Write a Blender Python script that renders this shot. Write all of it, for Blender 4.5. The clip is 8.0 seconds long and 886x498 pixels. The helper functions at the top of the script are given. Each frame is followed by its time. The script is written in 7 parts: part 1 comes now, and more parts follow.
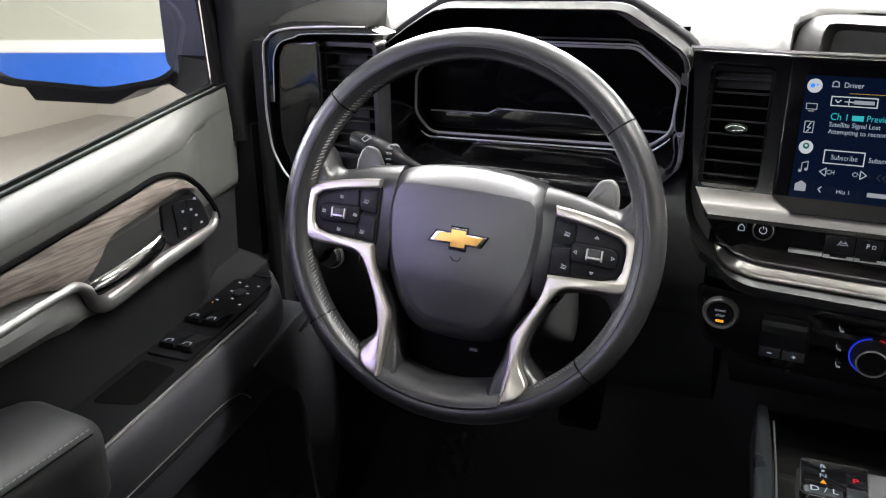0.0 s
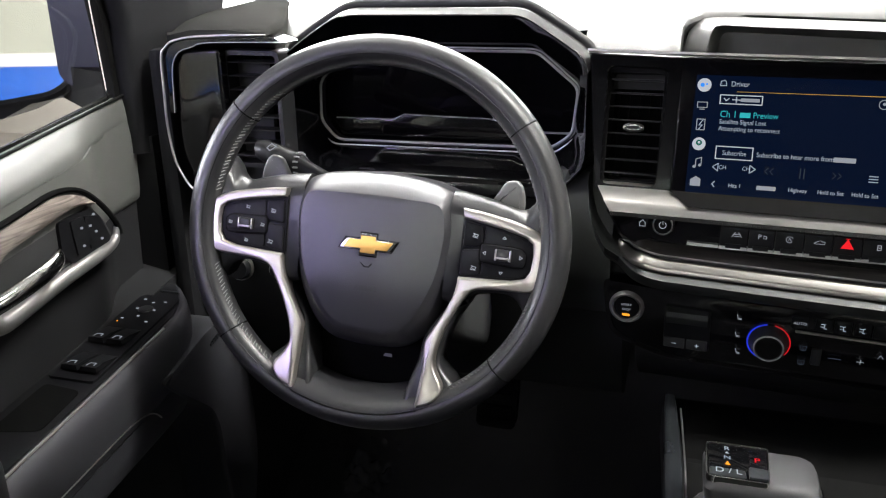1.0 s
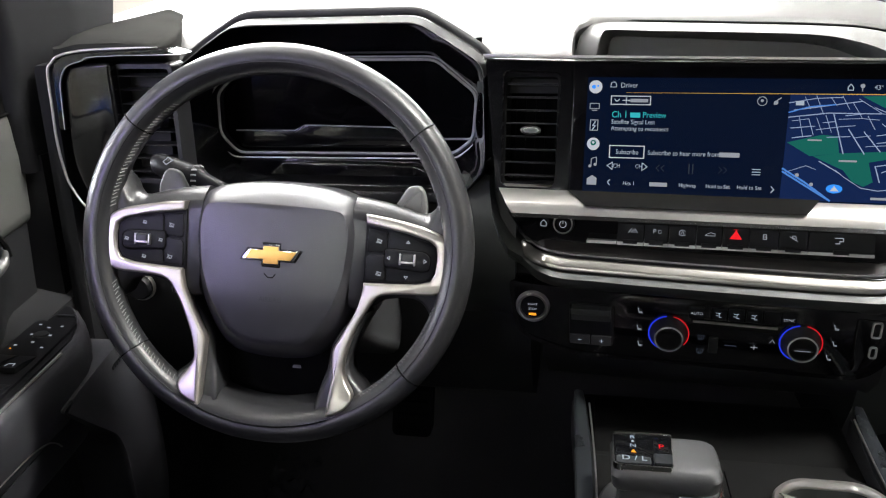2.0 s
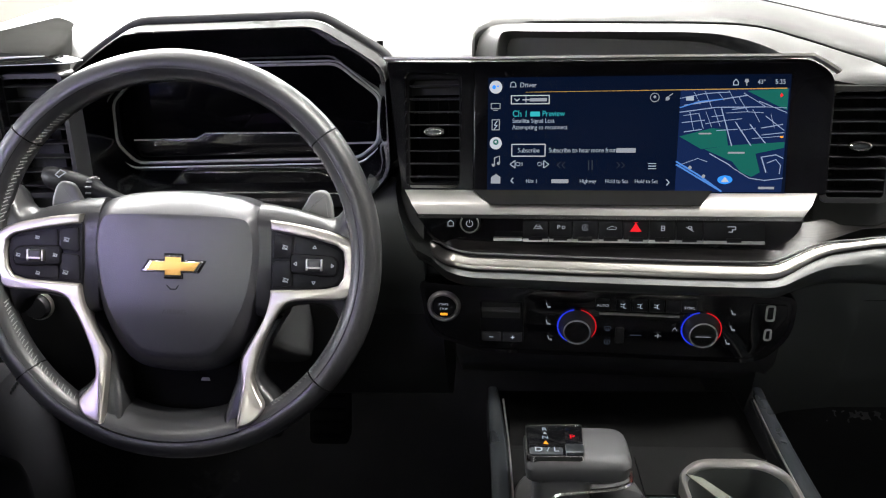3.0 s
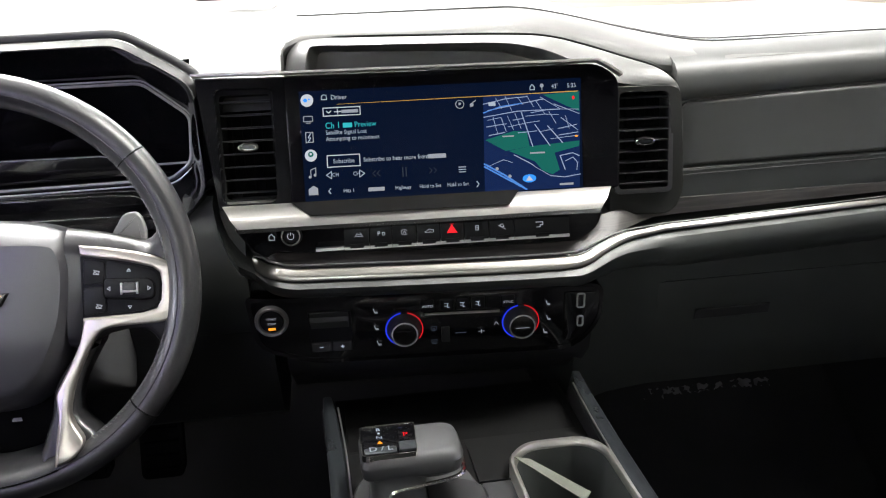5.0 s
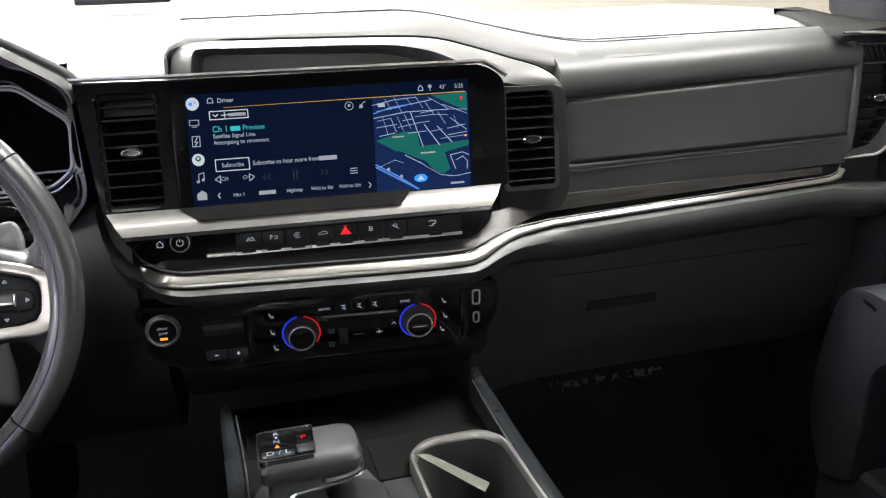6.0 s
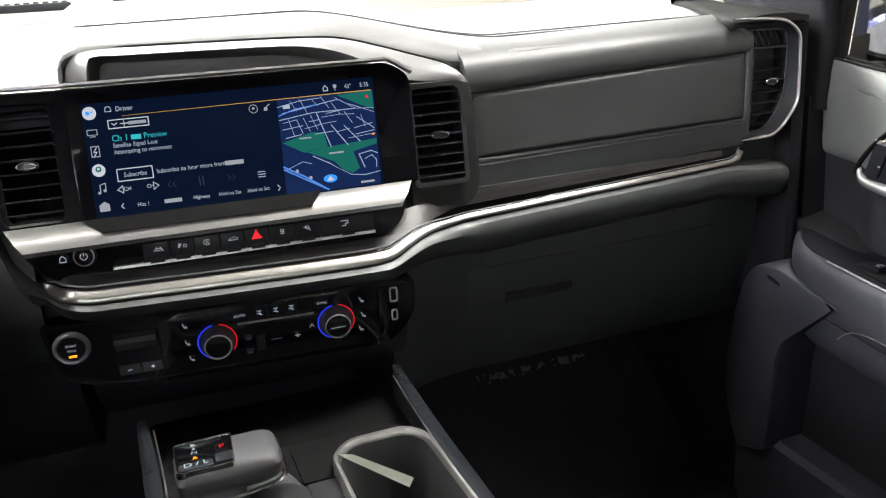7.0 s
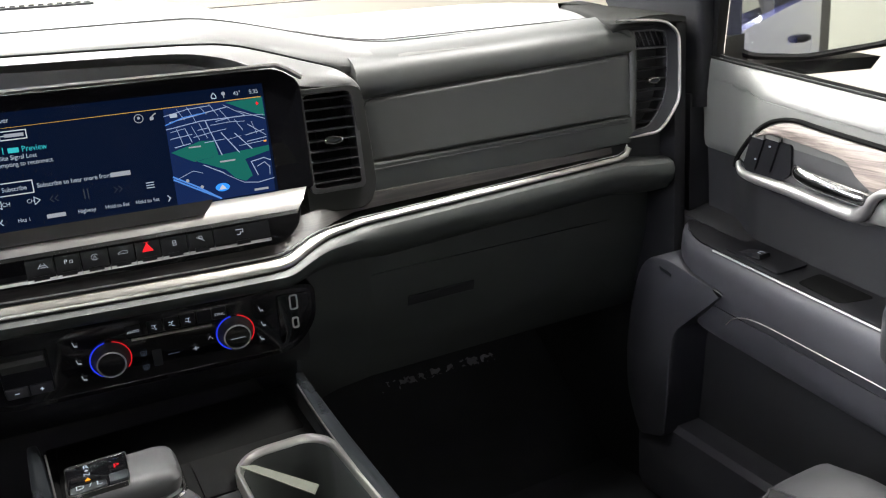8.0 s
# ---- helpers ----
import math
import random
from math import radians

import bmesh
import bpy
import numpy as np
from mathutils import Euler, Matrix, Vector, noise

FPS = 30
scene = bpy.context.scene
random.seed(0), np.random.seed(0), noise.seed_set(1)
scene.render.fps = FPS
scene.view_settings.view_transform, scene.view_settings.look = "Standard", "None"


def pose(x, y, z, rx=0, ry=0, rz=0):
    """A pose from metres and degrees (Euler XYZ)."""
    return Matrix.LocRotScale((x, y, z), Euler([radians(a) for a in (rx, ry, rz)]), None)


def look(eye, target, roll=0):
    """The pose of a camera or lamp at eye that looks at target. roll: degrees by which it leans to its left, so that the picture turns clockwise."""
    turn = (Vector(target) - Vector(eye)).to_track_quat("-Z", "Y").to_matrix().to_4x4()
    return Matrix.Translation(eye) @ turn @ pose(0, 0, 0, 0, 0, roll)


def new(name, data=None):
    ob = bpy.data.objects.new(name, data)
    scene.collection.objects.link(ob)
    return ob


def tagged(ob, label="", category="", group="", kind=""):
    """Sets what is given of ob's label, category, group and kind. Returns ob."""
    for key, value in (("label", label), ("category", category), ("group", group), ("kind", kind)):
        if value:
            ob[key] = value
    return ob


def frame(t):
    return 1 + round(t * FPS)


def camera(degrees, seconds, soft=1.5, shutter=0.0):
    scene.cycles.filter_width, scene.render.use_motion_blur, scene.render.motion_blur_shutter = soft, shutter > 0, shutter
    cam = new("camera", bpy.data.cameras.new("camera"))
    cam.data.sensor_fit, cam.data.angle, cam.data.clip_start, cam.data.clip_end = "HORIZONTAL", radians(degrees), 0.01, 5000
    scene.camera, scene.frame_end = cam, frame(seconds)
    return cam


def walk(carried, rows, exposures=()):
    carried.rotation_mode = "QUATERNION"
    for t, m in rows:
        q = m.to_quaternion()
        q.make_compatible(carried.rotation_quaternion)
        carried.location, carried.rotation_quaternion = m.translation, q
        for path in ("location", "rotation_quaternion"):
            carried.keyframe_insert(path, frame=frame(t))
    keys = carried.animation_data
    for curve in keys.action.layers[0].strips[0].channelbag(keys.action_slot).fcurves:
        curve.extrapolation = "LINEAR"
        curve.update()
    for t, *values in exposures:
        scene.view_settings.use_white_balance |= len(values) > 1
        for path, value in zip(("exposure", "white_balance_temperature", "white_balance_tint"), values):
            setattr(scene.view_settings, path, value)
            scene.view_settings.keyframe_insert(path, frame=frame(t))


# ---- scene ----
cam = camera(56.5, 8.0, soft=1.15)
PATH = [
    (0, (-0.176, -0.887, 0.933), (-0.894, 0.85, 0.248), -0.5),
    (0.5, (-0.172, -0.888, 0.932), (-0.798, 0.887, 0.254), -0.8),
    (1, (-0.17, -0.889, 0.931), (-0.696, 0.921, 0.262), -0.7),
    (1.5, (-0.165, -0.891, 0.926), (-0.591, 0.952, 0.277), -0.9),
    (3, (-0.147, -0.894, 0.918), (-0.28, 1.0, 0.291), -1.7),
    (3.5, (-0.147, -0.897, 0.917), (-0.176, 1.003, 0.295), -1.8),
    (4, (-0.137, -0.904, 0.914), (-0.095, 1.0, 0.302), -2.1),
    (4.5, (-0.131, -0.911, 0.915), (-0.004, 0.991, 0.31), -2.6),
    (5, (-0.133, -0.916, 0.91), (0.131, 0.976, 0.316), -2.4),
    (6.5, (-0.112, -0.933, 0.901), (0.458, 0.892, 0.314), -3.0),
    (7, (-0.105, -0.937, 0.899), (0.542, 0.86, 0.306), -4.0),
    (7.5, (-0.098, -0.941, 0.896), (0.628, 0.826, 0.305), -4.7),
    (8, (-0.092, -0.95, 0.893), (0.75, 0.766, 0.304), -4.6),
]
walk(cam, [(t, look(e, g, r)) for t, e, g, r in PATH], [(0.0, -0.05), (1.5, -0.05), (3.0, 0.12), (8.0, 0.18)])


# ---- world and light ----
world = bpy.data.worlds.new("world")
scene.world = world
world.use_nodes = True
world.node_tree.nodes["Background"].inputs["Color"].default_value = (0.9, 0.95, 1.0, 1)
world.node_tree.nodes["Background"].inputs["Strength"].default_value = 0.05


def area_lamp(name, at, target, sx, sy, watts, color):
    data = bpy.data.lights.new(name, "AREA")
    data.shape, data.size, data.size_y, data.energy, data.color = "RECTANGLE", sx, sy, watts, color
    ob = new(name, data)
    ob.matrix_world = look(at, target)
    return ob


ROOM_L, ROOM_R, ROOM_F, ROOM_B, GROUND, CEIL = -6.6, 5.6, 5.5, -7.5, -0.62, 3.3
# Added area lights; none is seen, each placed to light part of the cab.
area_lamp("added_light_front", (-0.5, 4.6, 2.35), (0.0, 0.0, 0.95), 5.0, 1.3, 520, (1.0, 0.99, 0.97))
area_lamp("added_light_front_right", (2.8, 3.8, 2.7), (-0.6, -0.4, 0.7), 1.7, 0.9, 60, (1.0, 0.99, 0.97))
area_lamp("added_light_front_left", (-2.8, 3.6, 3.1), (0.6, -0.4, 0.6), 1.7, 1.1, 700, (1.0, 0.99, 0.97))
area_lamp("added_light_overhead", (-1.0, 1.65, 3.22), (-0.8, 1.2, 0), 3.2, 1.8, 500, (1.0, 0.99, 0.97))
area_lamp("added_light_left", (-1.45, -0.55, 3.22), (-1.3, -0.55, 0), 0.5, 1.2, 30, (1.0, 0.98, 0.94))
area_lamp("added_light_right", (1.45, -0.35, 3.22), (1.30, -0.35, 0), 0.5, 1.2, 290, (1.0, 0.98, 0.94))
# Wall-height fills, added where the hall has no window; this one lifts the dash.
area_lamp("added_fill_rear", (-1.3, -7.35, 2.3), (0.0, 0.0, 0.75), 3.6, 1.0, 150, (0.97, 1.0, 0.97))
area_lamp("added_fill_right", (5.45, 0.0, 2.1), (-0.4, -0.2, 0.75), 3.0, 0.9, 10, (1.0, 0.99, 0.98))
# Violet light added for the tint on hub and rim; its source is unseen.
area_lamp("added_light_violet", (-2.6, -4.0, 1.75), (-0.5, -0.2, 0.62), 1.2, 0.8, 48, (0.50, 0.42, 1.0))
# Added fill for the passenger door, no window behind it.
area_lamp("added_fill_left", (-6.45, -0.4, 2.0), (0.8, -0.3, 0.55), 3.5, 0.9, 560, (0.87, 0.89, 1.0))
area_lamp("added_light_rear", (-2.6, -5.8, 3.22), (-2.6, -6.6, 0), 5.0, 0.8, 150, (1.0, 0.98, 0.95))


# ---- materials ----
def nodes_of(m):
    m.use_nodes = True
    t = m.node_tree
    return t, t.nodes, t.links, t.nodes["Principled BSDF"]


def material(name, color, rough=0.5, metal=0.0, grain=0.0, grain_size=900.0, blotch=0.15, blotch_size=9.0, rough_var=0.08,
             coat=0.0, streak=None, spec=0.5, sheen=0.0):
    """Principled surface with broad blotches, fine grain relief and uneven gloss."""
    m = bpy.data.materials.new(name)
    t, n, l, b = nodes_of(m)
    co = n.new("ShaderNodeTexCoord")
    big = n.new("ShaderNodeTexNoise")
    big.inputs["Scale"].default_value, big.inputs["Detail"].default_value = blotch_size, 6
    mp = n.new("ShaderNodeMapping")
    l.new(co.outputs["Object"], mp.inputs["Vector"])
    if streak:
        mp.inputs["Scale"].default_value = streak
    l.new(mp.outputs["Vector"], big.inputs["Vector"])
    ramp = n.new("ShaderNodeMapRange")
    ramp.inputs["To Min"].default_value, ramp.inputs["To Max"].default_value = 1 - blotch, 1 + blotch
    ramp.inputs["From Min"].default_value, ramp.inputs["From Max"].default_value = 0.3, 0.7
    l.new(big.outputs["Fac"], ramp.inputs["Value"])
    mul = n.new("ShaderNodeVectorMath")
    mul.operation = "SCALE"
    mul.inputs[0].default_value = color[:3]
    l.new(ramp.outputs["Result"], mul.inputs["Scale"])
    l.new(mul.outputs["Vector"], b.inputs["Base Color"])
    rr = n.new("ShaderNodeMapRange")
    rr.inputs["To Min"].default_value, rr.inputs["To Max"].default_value = max(0.02, rough - rough_var), rough + rough_var
    l.new(big.outputs["Fac"], rr.inputs["Value"])
    l.new(rr.outputs["Result"], b.inputs["Roughness"])
    b.inputs["Metallic"].default_value = metal
    b.inputs["Coat Weight"].default_value = coat
    b.inputs["Coat Roughness"].default_value = 0.06
    b.inputs["Specular IOR Level"].default_value = spec
    b.inputs["Sheen Weight"].default_value = sheen
    if grain > 0:
        v = n.new("ShaderNodeTexVoronoi")
        v.feature = "DISTANCE_TO_EDGE"
        v.inputs["Scale"].default_value = grain_size
        l.new(co.outputs["Object"], v.inputs["Vector"])
        fine = n.new("ShaderNodeTexNoise")
        fine.inputs["Scale"].default_value = grain_size * 2.2
        l.new(co.outputs["Object"], fine.inputs["Vector"])
        add = n.new("ShaderNodeMath")
        l.new(v.outputs["Distance"], add.inputs[0])
        l.new(fine.outputs["Fac"], add.inputs[1])
        bump = n.new("ShaderNodeBump")
        bump.inputs["Strength"].default_value, bump.inputs["Distance"].default_value = grain, 0.00022
        l.new(add.outputs["Value"], bump.inputs["Height"])
        l.new(bump.outputs["Normal"], b.inputs["Normal"])
    return m


def glow(name, color, strength=1.0, spec=0.1):
    m = bpy.data.materials.new(name)
    t, n, l, b = nodes_of(m)
    b.inputs["Base Color"].default_value = (0.0008, 0.0008, 0.0008, 1)
    b.inputs["Roughness"].default_value = 0.08
    b.inputs["Specular IOR Level"].default_value = spec
    b.inputs["Emission Color"].default_value = (*color, 1)
    b.inputs["Emission Strength"].default_value = strength
    return m


def clear_glass(name, tint=(1, 1, 1)):
    m = bpy.data.materials.new(name)
    t, n, l, b = nodes_of(m)
    b.inputs["Base Color"].default_value = (*tint, 1)
    b.inputs["Transmission Weight"].default_value = 1.0
    b.inputs["Roughness"].default_value = 0.0
    b.inputs["IOR"].default_value = 1.45
    return m


def wood(name, dark, light):
    """Open-pored veneer: long streaks along the strip, fine pores, satin lacquer."""
    m = bpy.data.materials.new(name)
    t, n, l, b = nodes_of(m)
    co = n.new("ShaderNodeTexCoord")
    mp = n.new("ShaderNodeMapping")
    mp.inputs["Scale"].default_value = (7, 9, 150)
    l.new(co.outputs["Object"], mp.inputs["Vector"])
    a = n.new("ShaderNodeTexNoise")
    a.inputs["Scale"].default_value, a.inputs["Detail"].default_value, a.inputs["Distortion"].default_value = 1.6, 8, 1.2
    l.new(mp.outputs["Vector"], a.inputs["Vector"])
    r = n.new("ShaderNodeValToRGB")
    r.color_ramp.elements[0].position, r.color_ramp.elements[1].position = 0.36, 0.66
    r.color_ramp.elements[0].color, r.color_ramp.elements[1].color = (*dark, 1), (*light, 1)
    l.new(a.outputs["Fac"], r.inputs["Fac"])
    l.new(r.outputs["Color"], b.inputs["Base Color"])
    b.inputs["Roughness"].default_value = 0.46
    b.inputs["Specular IOR Level"].default_value = 0.35
    bump = n.new("ShaderNodeBump")
    bump.inputs["Strength"].default_value, bump.inputs["Distance"].default_value = 0.25, 0.0006
    l.new(a.outputs["Fac"], bump.inputs["Height"])
    l.new(bump.outputs["Normal"], b.inputs["Normal"])
    return m


M_SOFT = material("soft_touch_charcoal", (0.0195, 0.0217, 0.0204), 0.50, grain=0.35, grain_size=700)
M_PAD = material("stitched_pad_grey", (0.020, 0.0213, 0.0197), 0.52, grain=0.4, grain_size=600)
M_TOP = material("dash_top_grain", (0.042, 0.042, 0.040), 0.40, grain=0.35, grain_size=650, spec=0.6)
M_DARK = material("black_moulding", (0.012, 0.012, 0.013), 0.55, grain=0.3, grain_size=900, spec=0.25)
# Dark and glossless, so shade on lids and vent surround sits in the colour.
M_SHADED = material("shaded_moulding", (0.021, 0.021, 0.020), 0.62, grain=0.35, grain_size=800, spec=0.0)
M_PADDLE = material("satin_grey_paddle", (0.10, 0.10, 0.098), 0.42, metal=0.3, blotch=0.05)
M_MID = material("dark_grey_moulding", (0.028, 0.028, 0.029), 0.48, grain=0.3, grain_size=900, spec=0.35)
M_PIANO = material("piano_black", (0.0025, 0.0025, 0.003), 0.10, blotch=0.3, rough_var=0.04, coat=0.5)
M_VENT = material("vent_black", (0.012, 0.012, 0.013), 0.34, rough_var=0.05, spec=0.5)
M_CHROME = material("bright_chrome", (0.82, 0.81, 0.79), 0.14, metal=1.0, blotch=0.04, rough_var=0.05)
M_SATIN = material("satin_silver", (0.66, 0.64, 0.61), 0.32, metal=1.0, blotch=0.05, rough_var=0.06)
M_STRIP = material("brushed_strip", (0.29, 0.28, 0.262), 0.30, metal=1.0, blotch=0.06, rough_var=0.05, streak=(1, 20, 20))
M_CHAMP = material("champagne_satin", (0.50, 0.47, 0.43), 0.32, metal=0.9, blotch=0.05, rough_var=0.06)
M_RAIL = material("smoked_satin_rail", (0.022, 0.025, 0.028), 0.30, metal=0.6, blotch=0.1)
M_RIM = material("rim_leather", (0.017, 0.017, 0.018), 0.30, spec=0.60, grain=0.35, grain_size=520, blotch=0.04, blotch_size=25, rough_var=0.01)
M_HUB = material("hub_leather_grain", (0.021, 0.0205, 0.024), 0.34, spec=0.85, rough_var=0.02, blotch=0.05, grain=0.4, grain_size=650)
M_THREAD = material("grey_thread", (0.21, 0.21, 0.205), 0.7)
M_KEY = material("switch_black", (0.006, 0.006, 0.007), 0.42, grain=0.12, grain_size=1200, spec=0.16)
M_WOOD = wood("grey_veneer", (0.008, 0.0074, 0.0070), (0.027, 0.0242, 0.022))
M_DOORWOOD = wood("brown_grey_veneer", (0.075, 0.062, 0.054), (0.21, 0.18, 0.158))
M_TRIM = material("silver_trim_paint", (0.40, 0.395, 0.385), 0.34, metal=0.85, blotch=0.05, rough_var=0.05)
M_DARKTHREAD = material("dark_thread", (0.09, 0.09, 0.088), 0.7)
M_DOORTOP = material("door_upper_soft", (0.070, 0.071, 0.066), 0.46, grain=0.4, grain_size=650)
M_DOOR = material("door_soft_grey", (0.028, 0.028, 0.032), 0.50, grain=0.4, grain_size=650, spec=0.3)
M_DOORLOW = material("door_lower_plastic", (0.026, 0.026, 0.030), 0.46, grain=0.35, grain_size=800, spec=0.3)
M_LEATHER = material("seat_leather", (0.015, 0.015, 0.016), 0.55, grain=0.5, grain_size=420, blotch=0.2, blotch_size=14, spec=0.25)
M_CARPET = material("black_carpet", (0.024, 0.024, 0.026), 0.95, grain=1.0, grain_size=420, spec=0.1)
M_MATTE = material("dull_black", (0.0025, 0.0025, 0.0025), 0.85, spec=0.05)
M_RUBBER = material("black_rubber", (0.004, 0.004, 0.004), 0.6, spec=0.06)
M_SCREEN = material("screen_glass", (0.0018, 0.0018, 0.0022), 0.05, blotch=0.0, rough_var=0.01, spec=0.08)
M_GOLD = material("gold_emblem", (0.80, 0.46, 0.12), 0.36, metal=0.55, grain=0.3, grain_size=1600, blotch=0.08)
M_PILLAR = material("pillar_fabric", (0.010, 0.010, 0.011), 0.80, grain=0.5, grain_size=700, spec=0.10)
M_HEAD = material("headliner", (0.035, 0.035, 0.035), 0.95)
M_BLUE = material("blue_paint", (0.01, 0.12, 0.60), 0.22, blotch=0.05, coat=1.0)
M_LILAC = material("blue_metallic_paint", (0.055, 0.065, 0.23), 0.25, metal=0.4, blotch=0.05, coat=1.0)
# Dimmer version of the body blue for the mirrors' inner cheeks.
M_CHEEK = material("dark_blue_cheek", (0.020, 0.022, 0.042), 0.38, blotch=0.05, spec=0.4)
M_WALL = material("cream_wall_paint", (0.50, 0.47, 0.41), 0.75, blotch=0.04, blotch_size=1.2)
M_GREENWALL = material("grey_green_wall_paint", (0.42, 0.43, 0.36), 0.7, blotch=0.05, blotch_size=1.2)
M_WHITE = material("white_trim_paint", (0.80, 0.79, 0.76), 0.5, blotch=0.03)
M_HALLFLOOR = material("cream_epoxy_floor", (0.36, 0.335, 0.30), 0.45, blotch=0.05, blotch_size=0.8)
M_CEIL = material("dark_grey_ceiling", (0.14, 0.14, 0.14), 0.8, blotch=0.05, blotch_size=1.2)
M_CARD = material("plastic_card", (0.060, 0.064, 0.050), 0.6, spec=0.2, blotch=0.05)
M_GLASS = clear_glass("clear_glass", (0.97, 0.98, 0.97))
M_MIRROR = material("mirror_silver", (0.92, 0.92, 0.92), 0.02, metal=1.0, blotch=0.0, rough_var=0.0)
G_WHITE = glow("icon_white", (0.85, 0.9, 1.0), 0.60)
G_DIM = glow("icon_dim", (0.75, 0.80, 0.9), 0.40)
M_BAND = material("satin_grey_band", (0.030, 0.030, 0.029), 0.50, blotch=0.05, spec=0.10)
M_SILVER = material("silver_paint", (0.42, 0.42, 0.41), 0.36, metal=0.35, blotch=0.05)
G_FAINT = glow("icon_faint", (0.4, 0.5, 0.7), 0.07)
G_RED = glow("hazard_red", (1.0, 0.02, 0.03), 0.85)
G_AMBER = glow("indicator_amber", (1.0, 0.36, 0.03), 1.1)
G_BLUE = glow("ring_blue", (0.03, 0.06, 1.0), 0.6)
G_REDRING = glow("ring_red", (0.9, 0.02, 0.03), 0.55)
G_NAVY = glow("display_navy", (0.004, 0.014, 0.052), 0.34, 0.03)
G_TEXT = glow("display_text", (0.68, 0.79, 0.95), 0.55)
G_CYAN = glow("display_cyan", (0.06, 0.75, 0.85), 0.60)
G_LINE = glow("display_orange_line", (1.0, 0.55, 0.12), 0.55)
G_MAP = glow("map_ground", (0.013, 0.036, 0.15), 0.48, 0.03)
G_PARK = glow("map_green", (0.012, 0.16, 0.13), 0.75)
G_ROAD = glow("map_road", (0.42, 0.52, 0.78), 0.68)
G_HIGHWAY = glow("map_highway", (0.10, 0.30, 0.85), 0.75)
G_ARROW = glow("map_marker_blue", (0.04, 0.30, 1.0), 1.0)


# ---- shaping helpers ----
WORLD = {}
STACK = pose(0, 0, 0, 0, 0, -4)          # the middle of the dashboard is turned towards the driver
SCREEN = STACK @ pose(0, 0, 0.75, -16)   # the display's plane: x along it, -y out of it, z up it


def thing(name, at, label, category, group="", kind=""):
    ob = new(name)
    ob.empty_display_size = 0.05
    ob.matrix_basis = at if isinstance(at, Matrix) else Matrix.Translation(at)
    WORLD[ob.name] = ob.matrix_basis.copy()
    return tagged(ob, label, category, group, kind)


def finish(me, mat, sharp=38):
    me.materials.append(mat)
    me.polygons.foreach_set("use_smooth", [True] * len(me.polygons))
    me.set_sharp_from_angle(angle=radians(sharp))


def part(name, bm, mat, parent, label="", space=None, sharp=38):
    """Links bm, given in space (the world by default), as one mesh under a thing or a part."""
    base = WORLD[parent.name]
    bm.transform(base.inverted() @ (space if space is not None else Matrix.Identity(4)))
    bmesh.ops.recalc_face_normals(bm, faces=bm.faces)
    me = bpy.data.meshes.new(name)
    bm.to_mesh(me)
    bm.free()
    finish(me, mat, sharp)
    ob = new(name, me)
    ob.parent = parent
    WORLD[ob.name] = base
    return tagged(ob, label) if label else ob


def solo(name, bm, mat, label, category, at=(0, 0, 0), space=None, group="", kind="", sharp=38):
    """A thing that is one mesh."""
    base = Matrix.Translation(at)
    bm.transform(base.inverted() @ (space if space is not None else Matrix.Identity(4)))
    bmesh.ops.recalc_face_normals(bm, faces=bm.faces)
    me = bpy.data.meshes.new(name)
    bm.to_mesh(me)
    bm.free()
    finish(me, mat, sharp)
    ob = new(name, me)
    ob.matrix_basis = base
    WORLD[ob.name] = base
    return tagged(ob, label, category, group, kind)


def curve_points(pts, n=6, closed=False):
    """Catmull-Rom through pts."""
    p = [np.array(q, float) for q in pts]
    out, m = [], len(p)
    for i in range(m if closed else m - 1):
        a, b, c, d = (p[(i + k) % m] if closed else p[min(max(i + k, 0), m - 1)] for k in (-1, 0, 1, 2))
        for s in range(n):
            t = s / n
            out.append(0.5 * (2 * b + (c - a) * t + (2 * a - 5 * b + 4 * c - d) * t * t + (3 * b - a - 3 * c + d) * t ** 3))
    if not closed:
        out.append(p[-1])
    return [tuple(q) for q in out]


def round_poly(poly, r, n=4):
    """A 2D polygon with rounded corners; r one radius or one a corner."""
    out, m = [], len(poly)
    rs = r if isinstance(r, (list, tuple)) else [r] * m
    for i in range(m):
        a, b, c = (Vector(poly[(i + k) % m]) for k in (-1, 0, 1))
        da, dc = (a - b), (c - b)
        q = min(rs[i], da.length * 0.48, dc.length * 0.48)
        s, e = b + da.normalized() * q, b + dc.normalized() * q
        for k in range(n + 1):
            t = k / n
            out.append(tuple((1 - t) ** 2 * s + 2 * t * (1 - t) * b + t * t * e))
    return out


def loft(rows, closed=True, caps=True, bm=None):
    """Skin through rows of 3D points; closed: each row is a loop."""
    bm = bm or bmesh.new()
    vs = [[bm.verts.new(p) for p in row] for row in rows]
    n = len(rows[0])
    for a, b in zip(vs, vs[1:]):
        for i in range(n if closed else n - 1):
            j = (i + 1) % n
            bm.faces.new((a[i], a[j], b[j], b[i]))
    if caps and closed:
        bm.faces.new(vs[0])
        bm.faces.new(vs[-1][::-1])
    return bm


